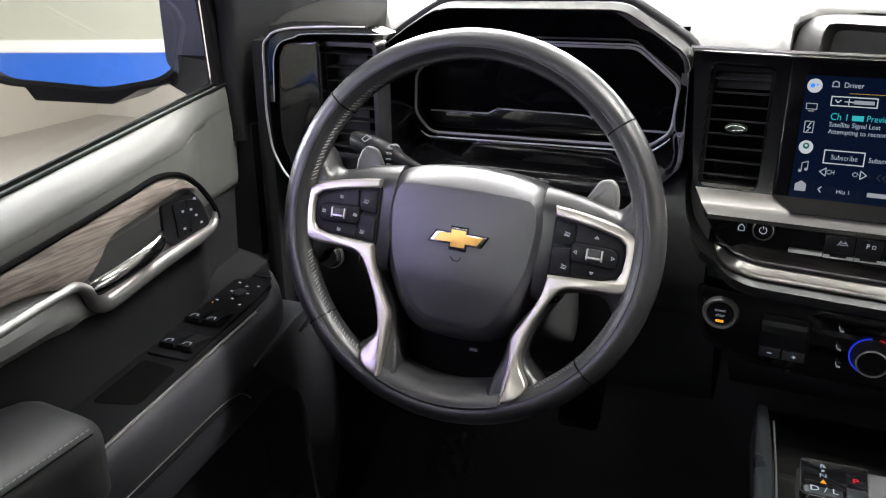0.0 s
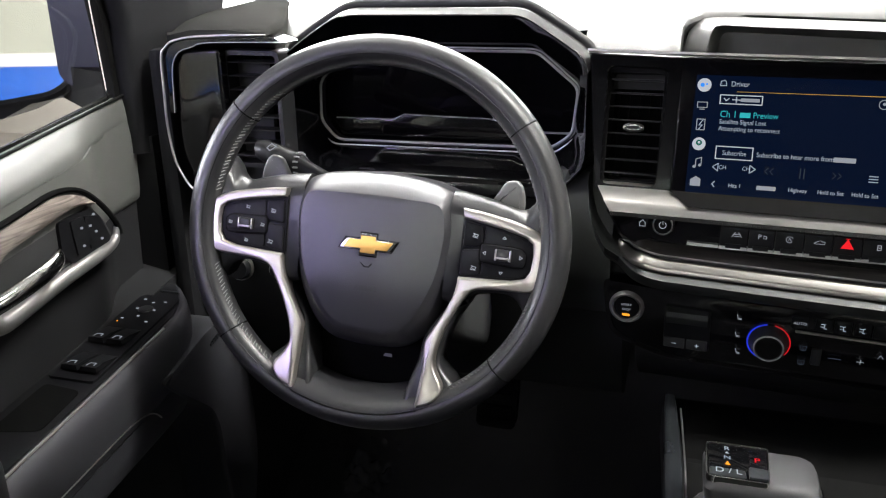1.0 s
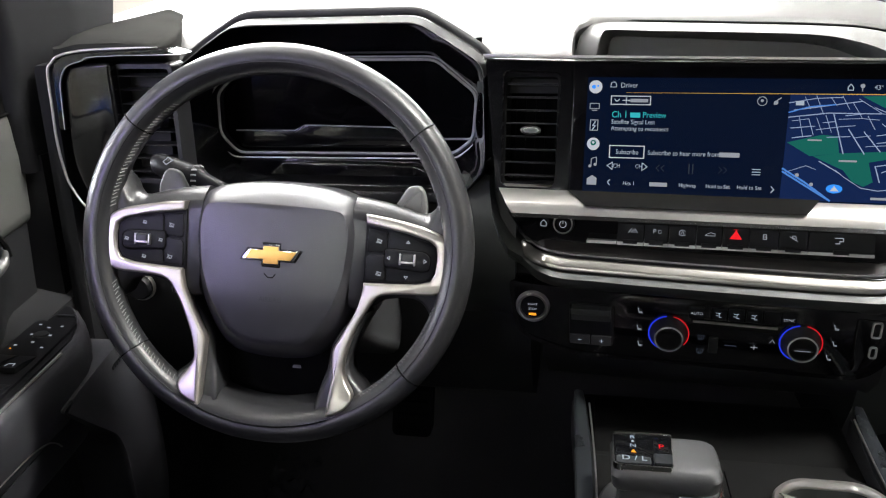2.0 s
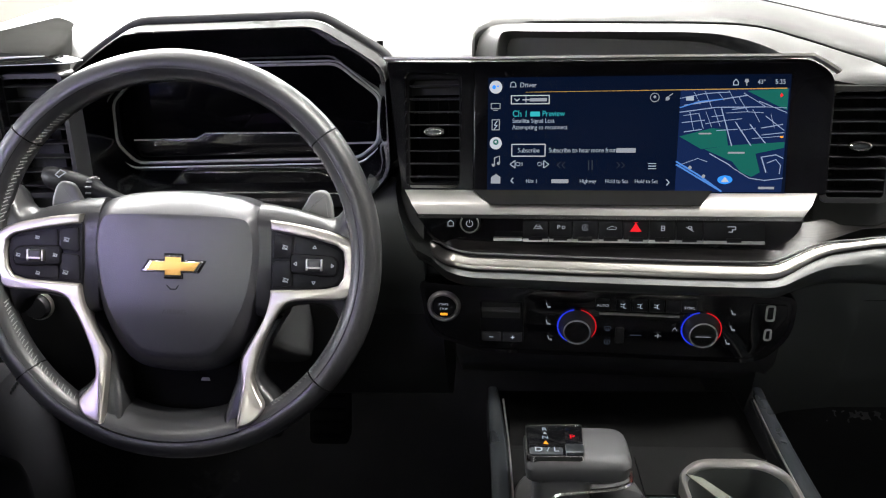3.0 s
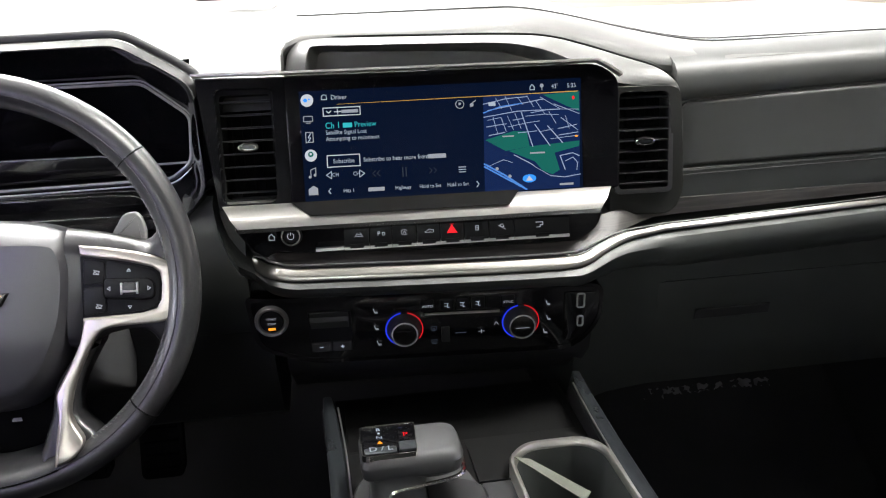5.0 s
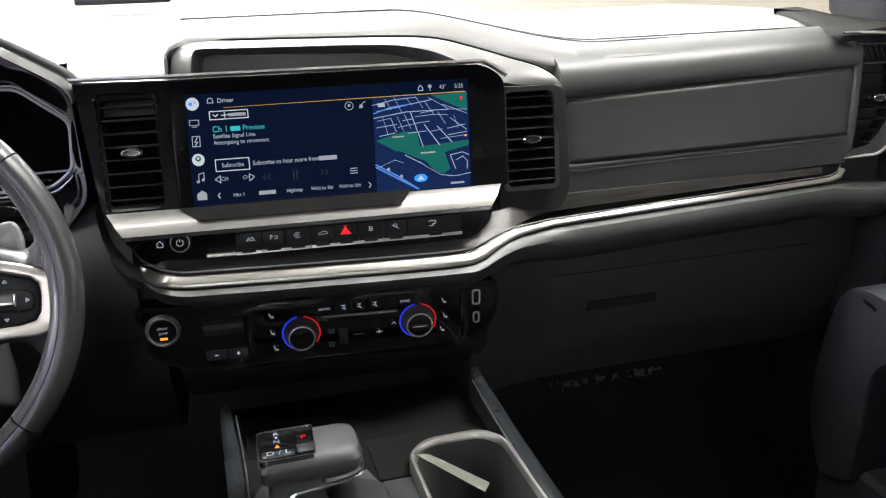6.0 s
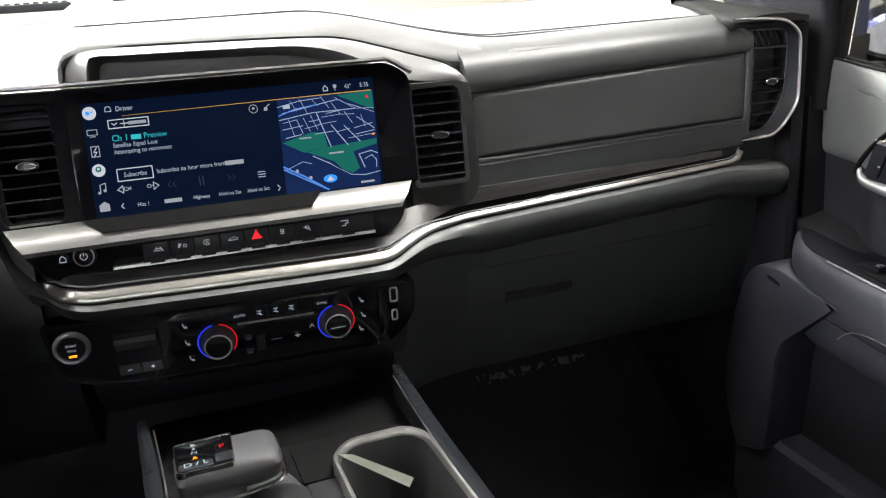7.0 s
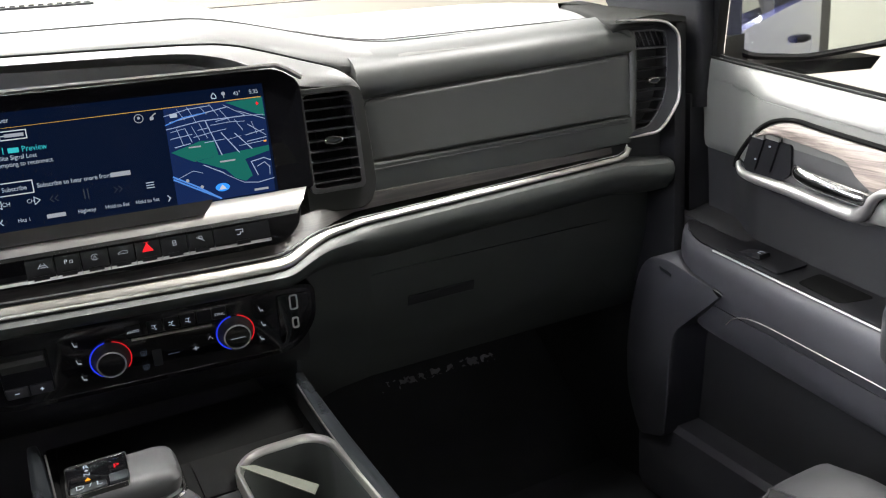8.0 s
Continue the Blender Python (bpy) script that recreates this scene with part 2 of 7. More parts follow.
def plate(poly, y0, y1, bevel=0.0, bm=None):
    """A polygon in x, z pulled from y0 (front, towards the cabin) to y1, its front edge rounded over."""
    ring = np.array(poly, float)
    turn = 1.0 if np.sum(ring[:, 0] * np.roll(ring[:, 1], -1) - np.roll(ring[:, 0], -1) * ring[:, 1]) > 0 else -1.0

    def shrunk(d):
        t = np.roll(ring, -1, axis=0) - np.roll(ring, 1, axis=0)
        t /= np.maximum(1e-9, np.linalg.norm(t, axis=1))[:, None]
        return [(p[0] - turn * q[1] * d, p[1] + turn * q[0] * d) for p, q in zip(ring, t)]
    rows = []
    if bevel > 0:
        for k in range(4):
            a = math.pi / 2 * k / 3
            rows.append([(x, y0 + bevel * (1 - math.sin(a)), z) for x, z in shrunk(bevel * (1 - math.cos(a)))][:])
        rows = rows[::-1]
    else:
        rows.append([(x, y0, z) for x, z in poly])
    rows.append([(x, y1, z) for x, z in poly])
    return loft(rows, bm=bm)


def ring_plate(outer, inner, y0, y1, yi=None, bm=None):
    """A frame between two loops of equal count in x, z; the inner wall runs back to yi."""
    yi = y1 if yi is None else yi
    rows = [[(x, y1, z) for x, z in outer], [(x, y0 + 0.0015, z) for x, z in outer]]
    o2 = [(0.94 * a + 0.06 * c, 0.94 * b + 0.06 * d) for (a, b), (c, d) in zip(outer, inner)]
    i2 = [(0.06 * a + 0.94 * c, 0.06 * b + 0.94 * d) for (a, b), (c, d) in zip(outer, inner)]
    rows += [[(x, y0, z) for x, z in o2], [(x, y0, z) for x, z in i2], [(x, y0 + 0.0015, z) for x, z in inner], [(x, yi, z) for x, z in inner]]
    return loft(rows, caps=False, bm=bm)


def sweep(path, profile, closed=False, up=(0, 0, 1), scale=None, bm=None):
    """A profile (side, up) carried along a 3D path."""
    rows, m = [], len(path)
    for i in range(m):
        a = Vector(path[(i - 1) % m] if closed else path[max(i - 1, 0)])
        b = Vector(path[(i + 1) % m] if closed else path[min(i + 1, m - 1)])
        t = (b - a).normalized()
        side = t.cross(Vector(up)).normalized()
        u = side.cross(t)
        k = scale[i] if scale else 1.0
        rows.append([tuple(Vector(path[i]) + side * p * k + u * q * k) for p, q in profile])
    if closed:
        rows.append(rows[0])
        return loft(rows, caps=False, bm=bm)
    return loft(rows, bm=bm)


def circle(r, n=10, rx=None):
    return [((rx or r) * math.cos(2 * math.pi * i / n), r * math.sin(2 * math.pi * i / n)) for i in range(n)]


def lathe(profile, m, n=32, bm=None):
    """profile: (radius, height) pairs, turned about the local -y axis of the matrix m (towards the cabin)."""
    rows = []
    for i in range(n):
        a = 2 * math.pi * i / n
        rows.append([tuple(m @ Vector((r * math.cos(a), -h, r * math.sin(a)))) for r, h in profile])
    rows.append(rows[0])
    bm = bm or bmesh.new()
    loft(rows, closed=False, caps=False, bm=bm)
    bmesh.ops.remove_doubles(bm, verts=bm.verts, dist=1e-6)
    return bm


def box(x0, x1, y0, y1, z0, z1, r=0.0, seg=2, bm=None):
    b2 = bmesh.new()
    bmesh.ops.create_cube(b2, size=1)
    for v in b2.verts:
        v.co = ((x0 + x1) / 2 + v.co.x * (x1 - x0), (y0 + y1) / 2 + v.co.y * (y1 - y0), (z0 + z1) / 2 + v.co.z * (z1 - z0))
    if r > 0:
        bmesh.ops.bevel(b2, geom=b2.edges[:], offset=r, segments=seg, profile=0.6, affect="EDGES")
    if bm is None:
        return b2
    me = bpy.data.meshes.new("tmp")
    b2.to_mesh(me)
    b2.free()
    bm.from_mesh(me)
    bpy.data.meshes.remove(me)
    return bm


def flat(poly, y=0.0, bm=None):
    """A thin face in x, z."""
    bm = bm or bmesh.new()
    bm.faces.new([bm.verts.new((x, y, z)) for x, z in poly])
    return bm


def stroke(pts, w, y=0.0, bm=None):
    """A line of width w in x, z."""
    bm = bm or bmesh.new()
    for (a, b), (c, d) in zip(pts, pts[1:]):
        t = Vector((c - a, d - b))
        if t.length < 1e-7:
            continue
        t.normalize()
        n = Vector((-t.y, t.x)) * w / 2
        e = t * w * 0.35
        flat([(a + n.x - e.x, b + n.y - e.y), (c + n.x + e.x, d + n.y + e.y), (c - n.x + e.x, d - n.y + e.y), (a - n.x - e.x, b - n.y - e.y)], y, bm)
    return bm


def lettering(text, size, x, z, mat, parent, space, y=-0.0006, align="LEFT", name="lettering", stretch=1.0):
    data = bpy.data.curves.new("text", "FONT")
    data.body, data.size, data.align_x, data.align_y, data.extrude = text, size, align, "CENTER", 0.0
    data.resolution_u = 3
    tmp = bpy.data.objects.new("text", data)
    scene.collection.objects.link(tmp)
    me0 = bpy.data.meshes.new_from_object(tmp.evaluated_get(bpy.context.evaluated_depsgraph_get()))
    bm = bmesh.new()
    bm.from_mesh(me0)
    bpy.data.objects.remove(tmp)
    bpy.data.meshes.remove(me0)
    bpy.data.curves.remove(data)
    bm.transform(Matrix(((stretch, 0, 0, x), (0, 0, 0, y), (0, 1, 0, z), (0, 0, 0, 1))))
    return part(name, bm, mat, parent, "", space)


# ---- the hall and the shell of the cab ----
def slab(name, x0, x1, y0, y1, z0, z1, mat, label, category="wall"):
    return solo(name, box(x0, x1, y0, y1, z0, z1), mat, label, category, kind="structure")


slab("ground", ROOM_L, ROOM_R, ROOM_B, ROOM_F, GROUND - 0.1, GROUND, M_HALLFLOOR, "cream coated concrete floor of the hall", "floor")
slab("wall_front", ROOM_L, ROOM_R, ROOM_F, ROOM_F + 0.15, GROUND, CEIL, M_WALL, "plain cream painted hall wall")
slab("wall_right", ROOM_R, ROOM_R + 0.15, ROOM_B, ROOM_F, GROUND, CEIL, M_WALL, "plain cream painted hall wall")
slab("wall_left", ROOM_L - 0.15, ROOM_L, ROOM_B, ROOM_F, GROUND, CEIL, M_WALL, "plain cream painted hall wall")
slab("wall_back", ROOM_L, ROOM_R, ROOM_B - 0.15, ROOM_B, GROUND, CEIL, M_GREENWALL, "grey-green painted hall wall behind the truck")
# Ceiling is out of view; kept dark so little light bounces into the cab.
slab("ceiling", ROOM_L, ROOM_R, ROOM_B, ROOM_F, CEIL, CEIL + 0.1, M_CEIL, "unseen hall ceiling, dark grey to cut bounced light", "ceiling")

slab("cab_floor", -0.86, 0.86, -2.3, 0.75, -0.04, 0.0, M_CARPET, "black carpeted cab floor", "floor")
slab("firewall", -0.86, 0.86, 0.75, 0.79, -0.04, 0.80, M_CARPET, "black insulated firewall under the dashboard", "wall")
# Unseen rear wall; its window height limits where the rear fill falls.
slab("cab_back_wall", -0.86, 0.86, -2.34, -2.3, -0.04, 1.0, M_DARK, "dark rear wall of the cab", "wall")
slab("cab_back_header", -0.86, 0.86, -2.34, -2.3, 1.36, 1.42, M_DARK, "dark header over the rear window", "wall")
slab("rear_window", -0.82, 0.82, -2.325, -2.32, 1.0, 1.36, M_GLASS, "clear rear window of the cab", "window").visible_shadow = False
# Unseen headliner, dark grey to cut light bounced onto the dash.
slab("cab_roof", -0.82, 0.82, -2.34, -0.30, 1.42, 1.47, M_HEAD, "dark grey cloth headliner of the cab roof", "ceiling")
for s, n in ((-1, "left"), (1, "right")):
    # Unseen solid sides, added to keep rear light off the dash.
    slab("cab_light_block_" + n, min(s * 0.86, s * 0.82), max(s * 0.86, s * 0.82), -2.34, -1.10, -0.04, 1.42, M_DARK, "unseen dark panel that blocks light at the cab's rear side", "wall")
    slab("kick_panel_" + n, min(s * 0.86, s * 0.80), max(s * 0.86, s * 0.80), 0.055, 0.75, 0.0, 0.66, M_DARK, "black moulded kick panel beside the footwell", "wall")
    slab("cab_side_front_" + n, min(s * 0.88, s * 0.86), max(s * 0.88, s * 0.86), -1.10, 0.79, -0.2, 0.70, M_LILAC, "blue metallic outer skin of the cab side", "wall")
    rows = []
    for z, y0, y1, x in ((0.70, -0.012, 0.16, 0.806), (0.78, -0.016, 0.14, 0.806), (0.86, -0.024, 0.20, 0.794), (0.96, -0.06, 0.20, 0.778), (1.10, -0.13, 0.08, 0.755), (1.25, -0.23, -0.12, 0.735), (1.42, -0.38, -0.28, 0.70)):
        rows.append([(s * (x + a), y, z) for a, y in round_poly([(0.0, (y0 + y1) / 2), (0.012, y0), (0.045, y0), (0.05, y1), (0.012, y1)], 0.012, 3)])
    bm = loft(rows)
    slab("hinge_pillar_" + n, min(s * 0.812, s * 0.87), max(s * 0.812, s * 0.87), 0.002, 0.10, 0.0, 0.72, M_DARK, "black moulded hinge pillar trim", "wall")
    solo("a_pillar_" + n, bm, M_PILLAR, "dark grey moulded windscreen pillar trim", "pillar", kind="structure")
bm = loft([[(-0.74, 0.66, 0.90), (0.74, 0.66, 0.90), (0.74, 0.664, 0.906), (-0.74, 0.664, 0.906)],
           [(-0.66, -0.30, 1.40), (0.66, -0.30, 1.40), (0.66, -0.296, 1.406), (-0.66, -0.296, 1.406)]])
solo("windscreen", bm, M_GLASS, "clear raked windscreen glass", "window", kind="structure").visible_shadow = False


# ---- dashboard ----
dash = thing("dashboard", (0, 0.2, 0.5), "dark grey soft-touch dashboard with stitched pads and chrome strip", "dashboard")


def blend(x, a, b):
    t = max(0.0, min(1.0, (x - a) / (b - a)))
    return t * t * (3 - 2 * t)


TOP_MID = [(0.74, 0.925), (0.55, 0.922), (0.38, 0.915), (0.25, 0.900), (0.19, 0.886)]
TOP_SIDE = [(0.74, 0.868), (0.55, 0.866), (0.36, 0.860), (0.16, 0.8455), (0.085, 0.8385)]
TOP_LEFT = [(0.74, 0.905), (0.55, 0.900), (0.38, 0.889), (0.25, 0.873), (0.19, 0.8645)]
EDGE_X = [-0.30, -0.20, -0.178, -0.174, -0.169, -0.160, -0.152, 0.09, 0.14, 0.186, 0.230, 0.262, 0.285, 0.36, 0.52, 0.70]
EDGE_Y = [0.120, 0.126, 0.126, 0.124, 0.124, 0.127, 0.132, 0.128, 0.121, 0.098, 0.062, 0.036, 0.024, 0.019, 0.018, 0.018]
EDGE_Z = [0.846, 0.851, 0.850, 0.852, 0.8590, 0.8632, 0.8652, 0.8610, 0.8560, 0.8445, 0.8305, 0.8235, 0.8210, 0.8225, 0.8255, 0.8285]


def top_row(x):
    """The outline of the dashboard top at x: high behind the display, low before the passenger."""
    r, l = blend(x, 0.10, 0.37), blend(-x, 0.160, 0.20)
    far = blend(x, -0.650, -0.610)
    hood, front = blend(-x, 0.298, 0.335) * far, blend(-x, 0.280, 0.294) * far
    y, z = float(np.interp(x, EDGE_X, EDGE_Y)), float(np.interp(x, EDGE_X, EDGE_Z))
    row = [(x, (1 - r) * ((1 - l) * m[0] + l * k[0]) + r * q[0], (1 - r) * ((1 - l) * m[1] + l * k[1]) + r * q[1]) for m, q, k in zip(TOP_MID, TOP_SIDE, TOP_LEFT)]
    rise = min(0.014, 0.45 * (row[-1][2] - z))
    row += [(x, y + 0.025, z + rise), (x, y + 0.010, z + 0.5 * rise), (x, y + 0.002, z)]
    if x < -0.174:
        lift = 0.015 * blend(x, -0.212, -0.184)
        row += [(x, y - 0.030, z - 0.020 + lift), (x, y - 0.060, z - 0.044 + lift), (x, 0.05, 0.79), (x, 0.74, 0.79)]
    else:
        row += [(x, y, z - 0.005), (x, y + 0.003, z - 0.012), (x, y + 0.05, 0.79), (x, 0.74, 0.79)]
    return [(a, b + (max(b, 0.15 + 0.002 * i) - b) * (hood if i < 8 else front), c) for i, (a, b, c) in enumerate(row)]


xs = [-0.835, -0.80, -0.7, -0.651, -0.643, -0.636, -0.628, -0.62, -0.61, -0.60, -0.45, -0.35, -0.34, -0.335, -0.329, -0.323, -0.315, -0.307, -0.299, -0.291, -0.283, -0.275, -0.270, -0.266, -0.262, -0.22, -0.20, -0.19, -0.184, -0.179, -0.1755, -0.173, -0.171, -0.169, -0.166, -0.163, -0.160, -0.156, -0.152, -0.145, -0.10, 0.0, 0.06] + [0.12 + 0.02 * i for i in range(14)] + [0.42, 0.5, 0.6, 0.68, 0.74, 0.80, 0.835]
part("top_pad", loft([top_row(x) for x in xs]), M_TOP, dash, "grained dark grey dashboard top")

# stitched double seam along the top
seam = []
for x in np.linspace(-0.155, 0.72, 90):
    r = top_row(x)
    f = blend(x, 0.12, 0.37)
    y = 0.20 * (1 - f) + 0.085 * f
    for a, b in zip(r, r[1:]):
        if b[1] <= y <= a[1]:
            seam.append((x, y, b[2] + (a[2] - b[2]) * (y - b[1]) / (a[1] - b[1])))
            break
for k in (0.0, 0.020):
    part("seam", sweep([(x, y + k, z + 0.0005 + k * 0.1) for x, y, z in seam], circle(0.0011, 6)), M_DARK, dash, "pressed seam line")

# windscreen defrost grille
for gx in (-0.24, -0.03):
    g = part("defrost_grille", box(gx - 0.075, gx + 0.075, 0.49, 0.55, 0.912, 0.9235, 0.002), M_DARK, dash, "black slotted defrost grille")
    for i in range(11):
        part("slot", box(gx - 0.07 + i * 0.0132, gx - 0.062 + i * 0.0132, 0.495, 0.545, 0.9236, 0.9262, 0.0008, 1), M_VENT, g)

# shell behind the display: its rim frames the storage tray, falls to the right and turns down round the vent
RIM_G = [(-0.1800, 0.090, 0.800), (-0.1765, 0.088, 0.842), (-0.1690, 0.087, 0.8575), (-0.1540, 0.086, 0.8632), (-0.1150, 0.085, 0.8638), (-0.0150, 0.085, 0.8614), (0.0852, 0.084, 0.8583), (0.1360, 0.080, 0.8535), (0.1790, 0.066, 0.8415), (0.2180, 0.044, 0.8290), (0.2500, 0.024, 0.8185), (0.2680, 0.014, 0.8060), (0.2755, 0.012, 0.7945)]
RIM_H = [(-0.1560, 0.084, 0.800), (-0.1535, 0.083, 0.8300), (-0.1490, 0.083, 0.8505), (-0.1400, 0.083, 0.8560), (-0.1050, 0.083, 0.8550), (-0.0150, 0.083, 0.8530), (0.0751, 0.083, 0.8500), (0.1150, 0.078, 0.8440), (0.1440, 0.068, 0.8350), (0.1730, 0.046, 0.8200), (0.1980, 0.024, 0.8050), (0.2300, 0.015, 0.7990), (0.2620, 0.0125, 0.7975)]
RIM_K = [(-0.1450, 0.112, 0.800), (-0.1437, 0.112, 0.8256), (-0.1405, 0.112, 0.8430), (-0.1300, 0.112, 0.8475), (-0.1000, 0.112, 0.8465), (-0.0140, 0.112, 0.8434), (0.0700, 0.112, 0.8395), (0.1080, 0.106, 0.8330), (0.1360, 0.090, 0.8240), (0.1660, 0.060, 0.8100), (0.1960, 0.032, 0.7980), (0.2300, 0.022, 0.7940), (0.2620, 0.020, 0.7930)]
g, h, k = (curve_points(q, 4) for q in (RIM_G, RIM_H, RIM_K))
g = [(x + 0.035 * t * (x + 0.15), y + 0.035 * t, z - 0.0016 * t) for x, y, z in g for t in [(1 - 1.0 * blend(x, 0.15, 0.26)) * (0.15 + 0.85 * blend(z, 0.82, 0.864) if x < -0.10 else 1.0)]]
rows = []
for p, q, r in zip(g, h, k):
    p, q, r = Vector(p), Vector(q), Vector(r)
    out = (p - q).normalized() * 0.0035
    rows.append([tuple(v) for v in (p + out + Vector((0, 0.022, -0.010)), p + out + Vector((0, 0.006, -0.003)), p + Vector((0, 0.0015, 0)), p - out * 0.6, p.lerp(q, 0.55) + Vector((0, -0.0015, 0)), q + out * 0.25, q - out * 0.3 + Vector((0, 0.002, 0)), r, r + Vector((0, 0.030, -0.004)))])
part("tray_rim", loft(rows, closed=False, caps=False), M_TOP, dash, "grey rounded rim of the storage tray", STACK)
part("tray_groove", sweep([(x, y + 0.006, z + 0.0012) for x, y, z in g], circle(0.0014, 5), up=(0, 1, 0)), M_MATTE, dash, "dark groove round the rim", STACK)
tray = [(x, z + 0.006) for x, y, z in k[:34]] + [(0.15, 0.79), (-0.15, 0.79)]
part("tray_back", plate(tray, 0.122, 0.130), M_TOP, dash, "dark back of the storage tray", STACK)
brow = round_poly([(0.196, 0.7990), (0.2640, 0.7985), (0.2765, 0.7935), (0.2790, 0.780), (0.2862, 0.674), (0.2775, 0.653), (0.2640, 0.6455), (0.196, 0.6490)], [0.004, 0.006, 0.006, 0.01, 0.02, 0.012, 0.012, 0.006], 4)
hole = round_poly([(0.2035, 0.7930), (0.2560, 0.7925), (0.2630, 0.7890), (0.2648, 0.778), (0.2700, 0.690), (0.2640, 0.6790), (0.2560, 0.6765), (0.2080, 0.6775)], [0.004, 0.004, 0.006, 0.006, 0.008, 0.008, 0.006, 0.004], 4)
part("vent_surround", ring_plate(brow, hole, 0.0105, 0.10, 0.09), M_SHADED, dash, "dark grey moulded surround beside the display", STACK)

# passenger pad
def face_y(x):
    return 0.012 - 0.010 * max(0.0, (x - 0.29) / 0.40) ** 2


part("passenger_pad_top", loft([[(x, face_y(x) + y - 0.010, z + q * (0.0150 * (x - 0.288) / 0.404)) for y, z, q in ((0.076, 0.8300, 0.5), (0.074, 0.8362, 0.5), (0.060, 0.8345, 0.5), (0.045, 0.8310, 0.5), (0.030, 0.8262, 0.5), (0.018, 0.8200, 0.5), (0.011, 0.8125, 0.6), (0.0075, 0.8030, 0.7), (0.0065, 0.792, 0.9), (0.0075, 0.7815, 1), (0.0095, 0.7785, 1), (0.0135, 0.7765, 1), (0.06, 0.7765, 1))] for x in np.linspace(0.281, 0.704, 24)]), M_PAD, dash, "grey grained padded upper edge", None, 60)
ppanel = round_poly([(0.2880, 0.7745), (0.6960, 0.7895), (0.6975, 0.7035), (0.2890, 0.6975)], [0.012, 0.008, 0.004, 0.004], 4)


def bulged(poly, y, depth, bulge, n=10):
    """A softly domed panel in x, z."""
    c = np.mean(np.array(poly), axis=0)
    rows = [[(x, y + depth, z) for x, z in poly]]
    for k in range(n):
        t = 1 - k / n
        s = 1 - (1 - t) * 0.98
        h = min(1.0, (1 - s) * 14) ** 0.5
        rows.append([(c[0] + (x - c[0]) * s, face_y(c[0] + (x - c[0]) * s) + y - bulge * h, c[1] + (z - c[1]) * s) for x, z in poly])
    return loft(rows)


part("pad_backing", loft([[(x, face_y(x) + y, z) for y, z in ((0.05, 0.80), (0.0052, 0.80), (0.0052, 0.662), (0.05, 0.662))] for x in np.linspace(0.276, 0.700, 20)]), M_SOFT, dash, "dark grey pad behind the seams")
part("passenger_panel", bulged(ppanel, 0.002, 0.04, 0.0028, 24), M_PAD, dash, "smooth dark grey padded panel over the glovebox")
part("passenger_panel_lower", loft([[(x, face_y(x) + y, z) for y, z in ((0.05, 0.6965 + 0.015 * (x - 0.288)), (0.003, 0.6965 + 0.015 * (x - 0.288)), (-0.0015, 0.6945 + 0.015 * (x - 0.288)), (-0.001, 0.675), (0.001, 0.650 + 0.014 * (x - 0.288) / 0.4), (0.05, 0.650))] for x in np.linspace(0.288, 0.697, 24)]), M_SOFT, dash, "dark grey lower band of the pad")
for k in (0.0, 0.005):
    part("stitching", sweep([(x, face_y(x) - 0.0018, 0.6925 + 0.015 * (x - 0.288) - k) for x in np.linspace(0.292, 0.69, 40)], circle(0.0006, 5)), M_DARK, dash)

# chrome strip that runs under the display and up along the passenger side
CH = [(-0.224, 0.630), (-0.212, 0.617), (-0.198, 0.606), (-0.178, 0.600), (-0.14, 0.5985), (-0.04, 0.596), (0.08, 0.594), (0.135, 0.5945), (0.155, 0.599), (0.172, 0.609), (0.192, 0.6205), (0.212, 0.6285), (0.235, 0.6325)]
chrome_path = []
for u, z in curve_points(CH, 5):
    w = blend(u, -0.224, -0.190) * (1 - blend(u, 0.13, 0.225))
    p = STACK @ Vector((u, -0.012 - 0.033 * w, z + 0.018 * w))
    chrome_path.append((p.x, p.y, p.z))
x_end = chrome_path[-1][0]
y_end = chrome_path[-1][1]
for x in np.linspace(x_end + 0.02, 0.665, 16):
    t = (x - x_end) / (0.665 - x_end)
    chrome_path.append((x, y_end + (-0.010 - y_end) * t, 0.6345 + 0.0115 * t))
chrome_path += [(0.678, -0.009, 0.650), (0.684, -0.008, 0.659)]
wide = [0.50 + 0.50 * (1 - blend(x, 0.12, 0.27)) for x, y, z in chrome_path]
wide = [w * min(1.0, 0.15 + 0.17 * i) for i, w in enumerate(wide)]
part("chrome_strip", sweep(chrome_path, round_poly([(-0.0040, 0.0056), (0.0005, 0.0056), (0.0070, -0.0010), (0.0082, -0.0056), (0.0050, -0.0076), (-0.006, -0.0070)], 0.0012, 2), up=(0, 0, 1), scale=wide), M_STRIP, dash, "bright chrome trim strip")
part("chrome_strip_line", sweep([(x, y + 0.0045 * w, z + 0.0066 * w) for (x, y, z), w in zip(chrome_path, wide)], [(-p, q * 0.4) for p, q in circle(0.0028, 8)], scale=wide), M_PIANO, dash, "black gap over the chrome")
part("chrome_strip_edge", sweep([(x, y + 0.0075 * w, z + 0.0082 * w) for (x, y, z), w in zip(chrome_path, wide)], circle(0.0010, 6), scale=wide), M_TRIM, dash, "thin silver line over the gap")

# veneer above the chrome
lower = [(x, y + 0.006, z + 0.005) for x, y, z in chrome_path[:-2]]
rows = []
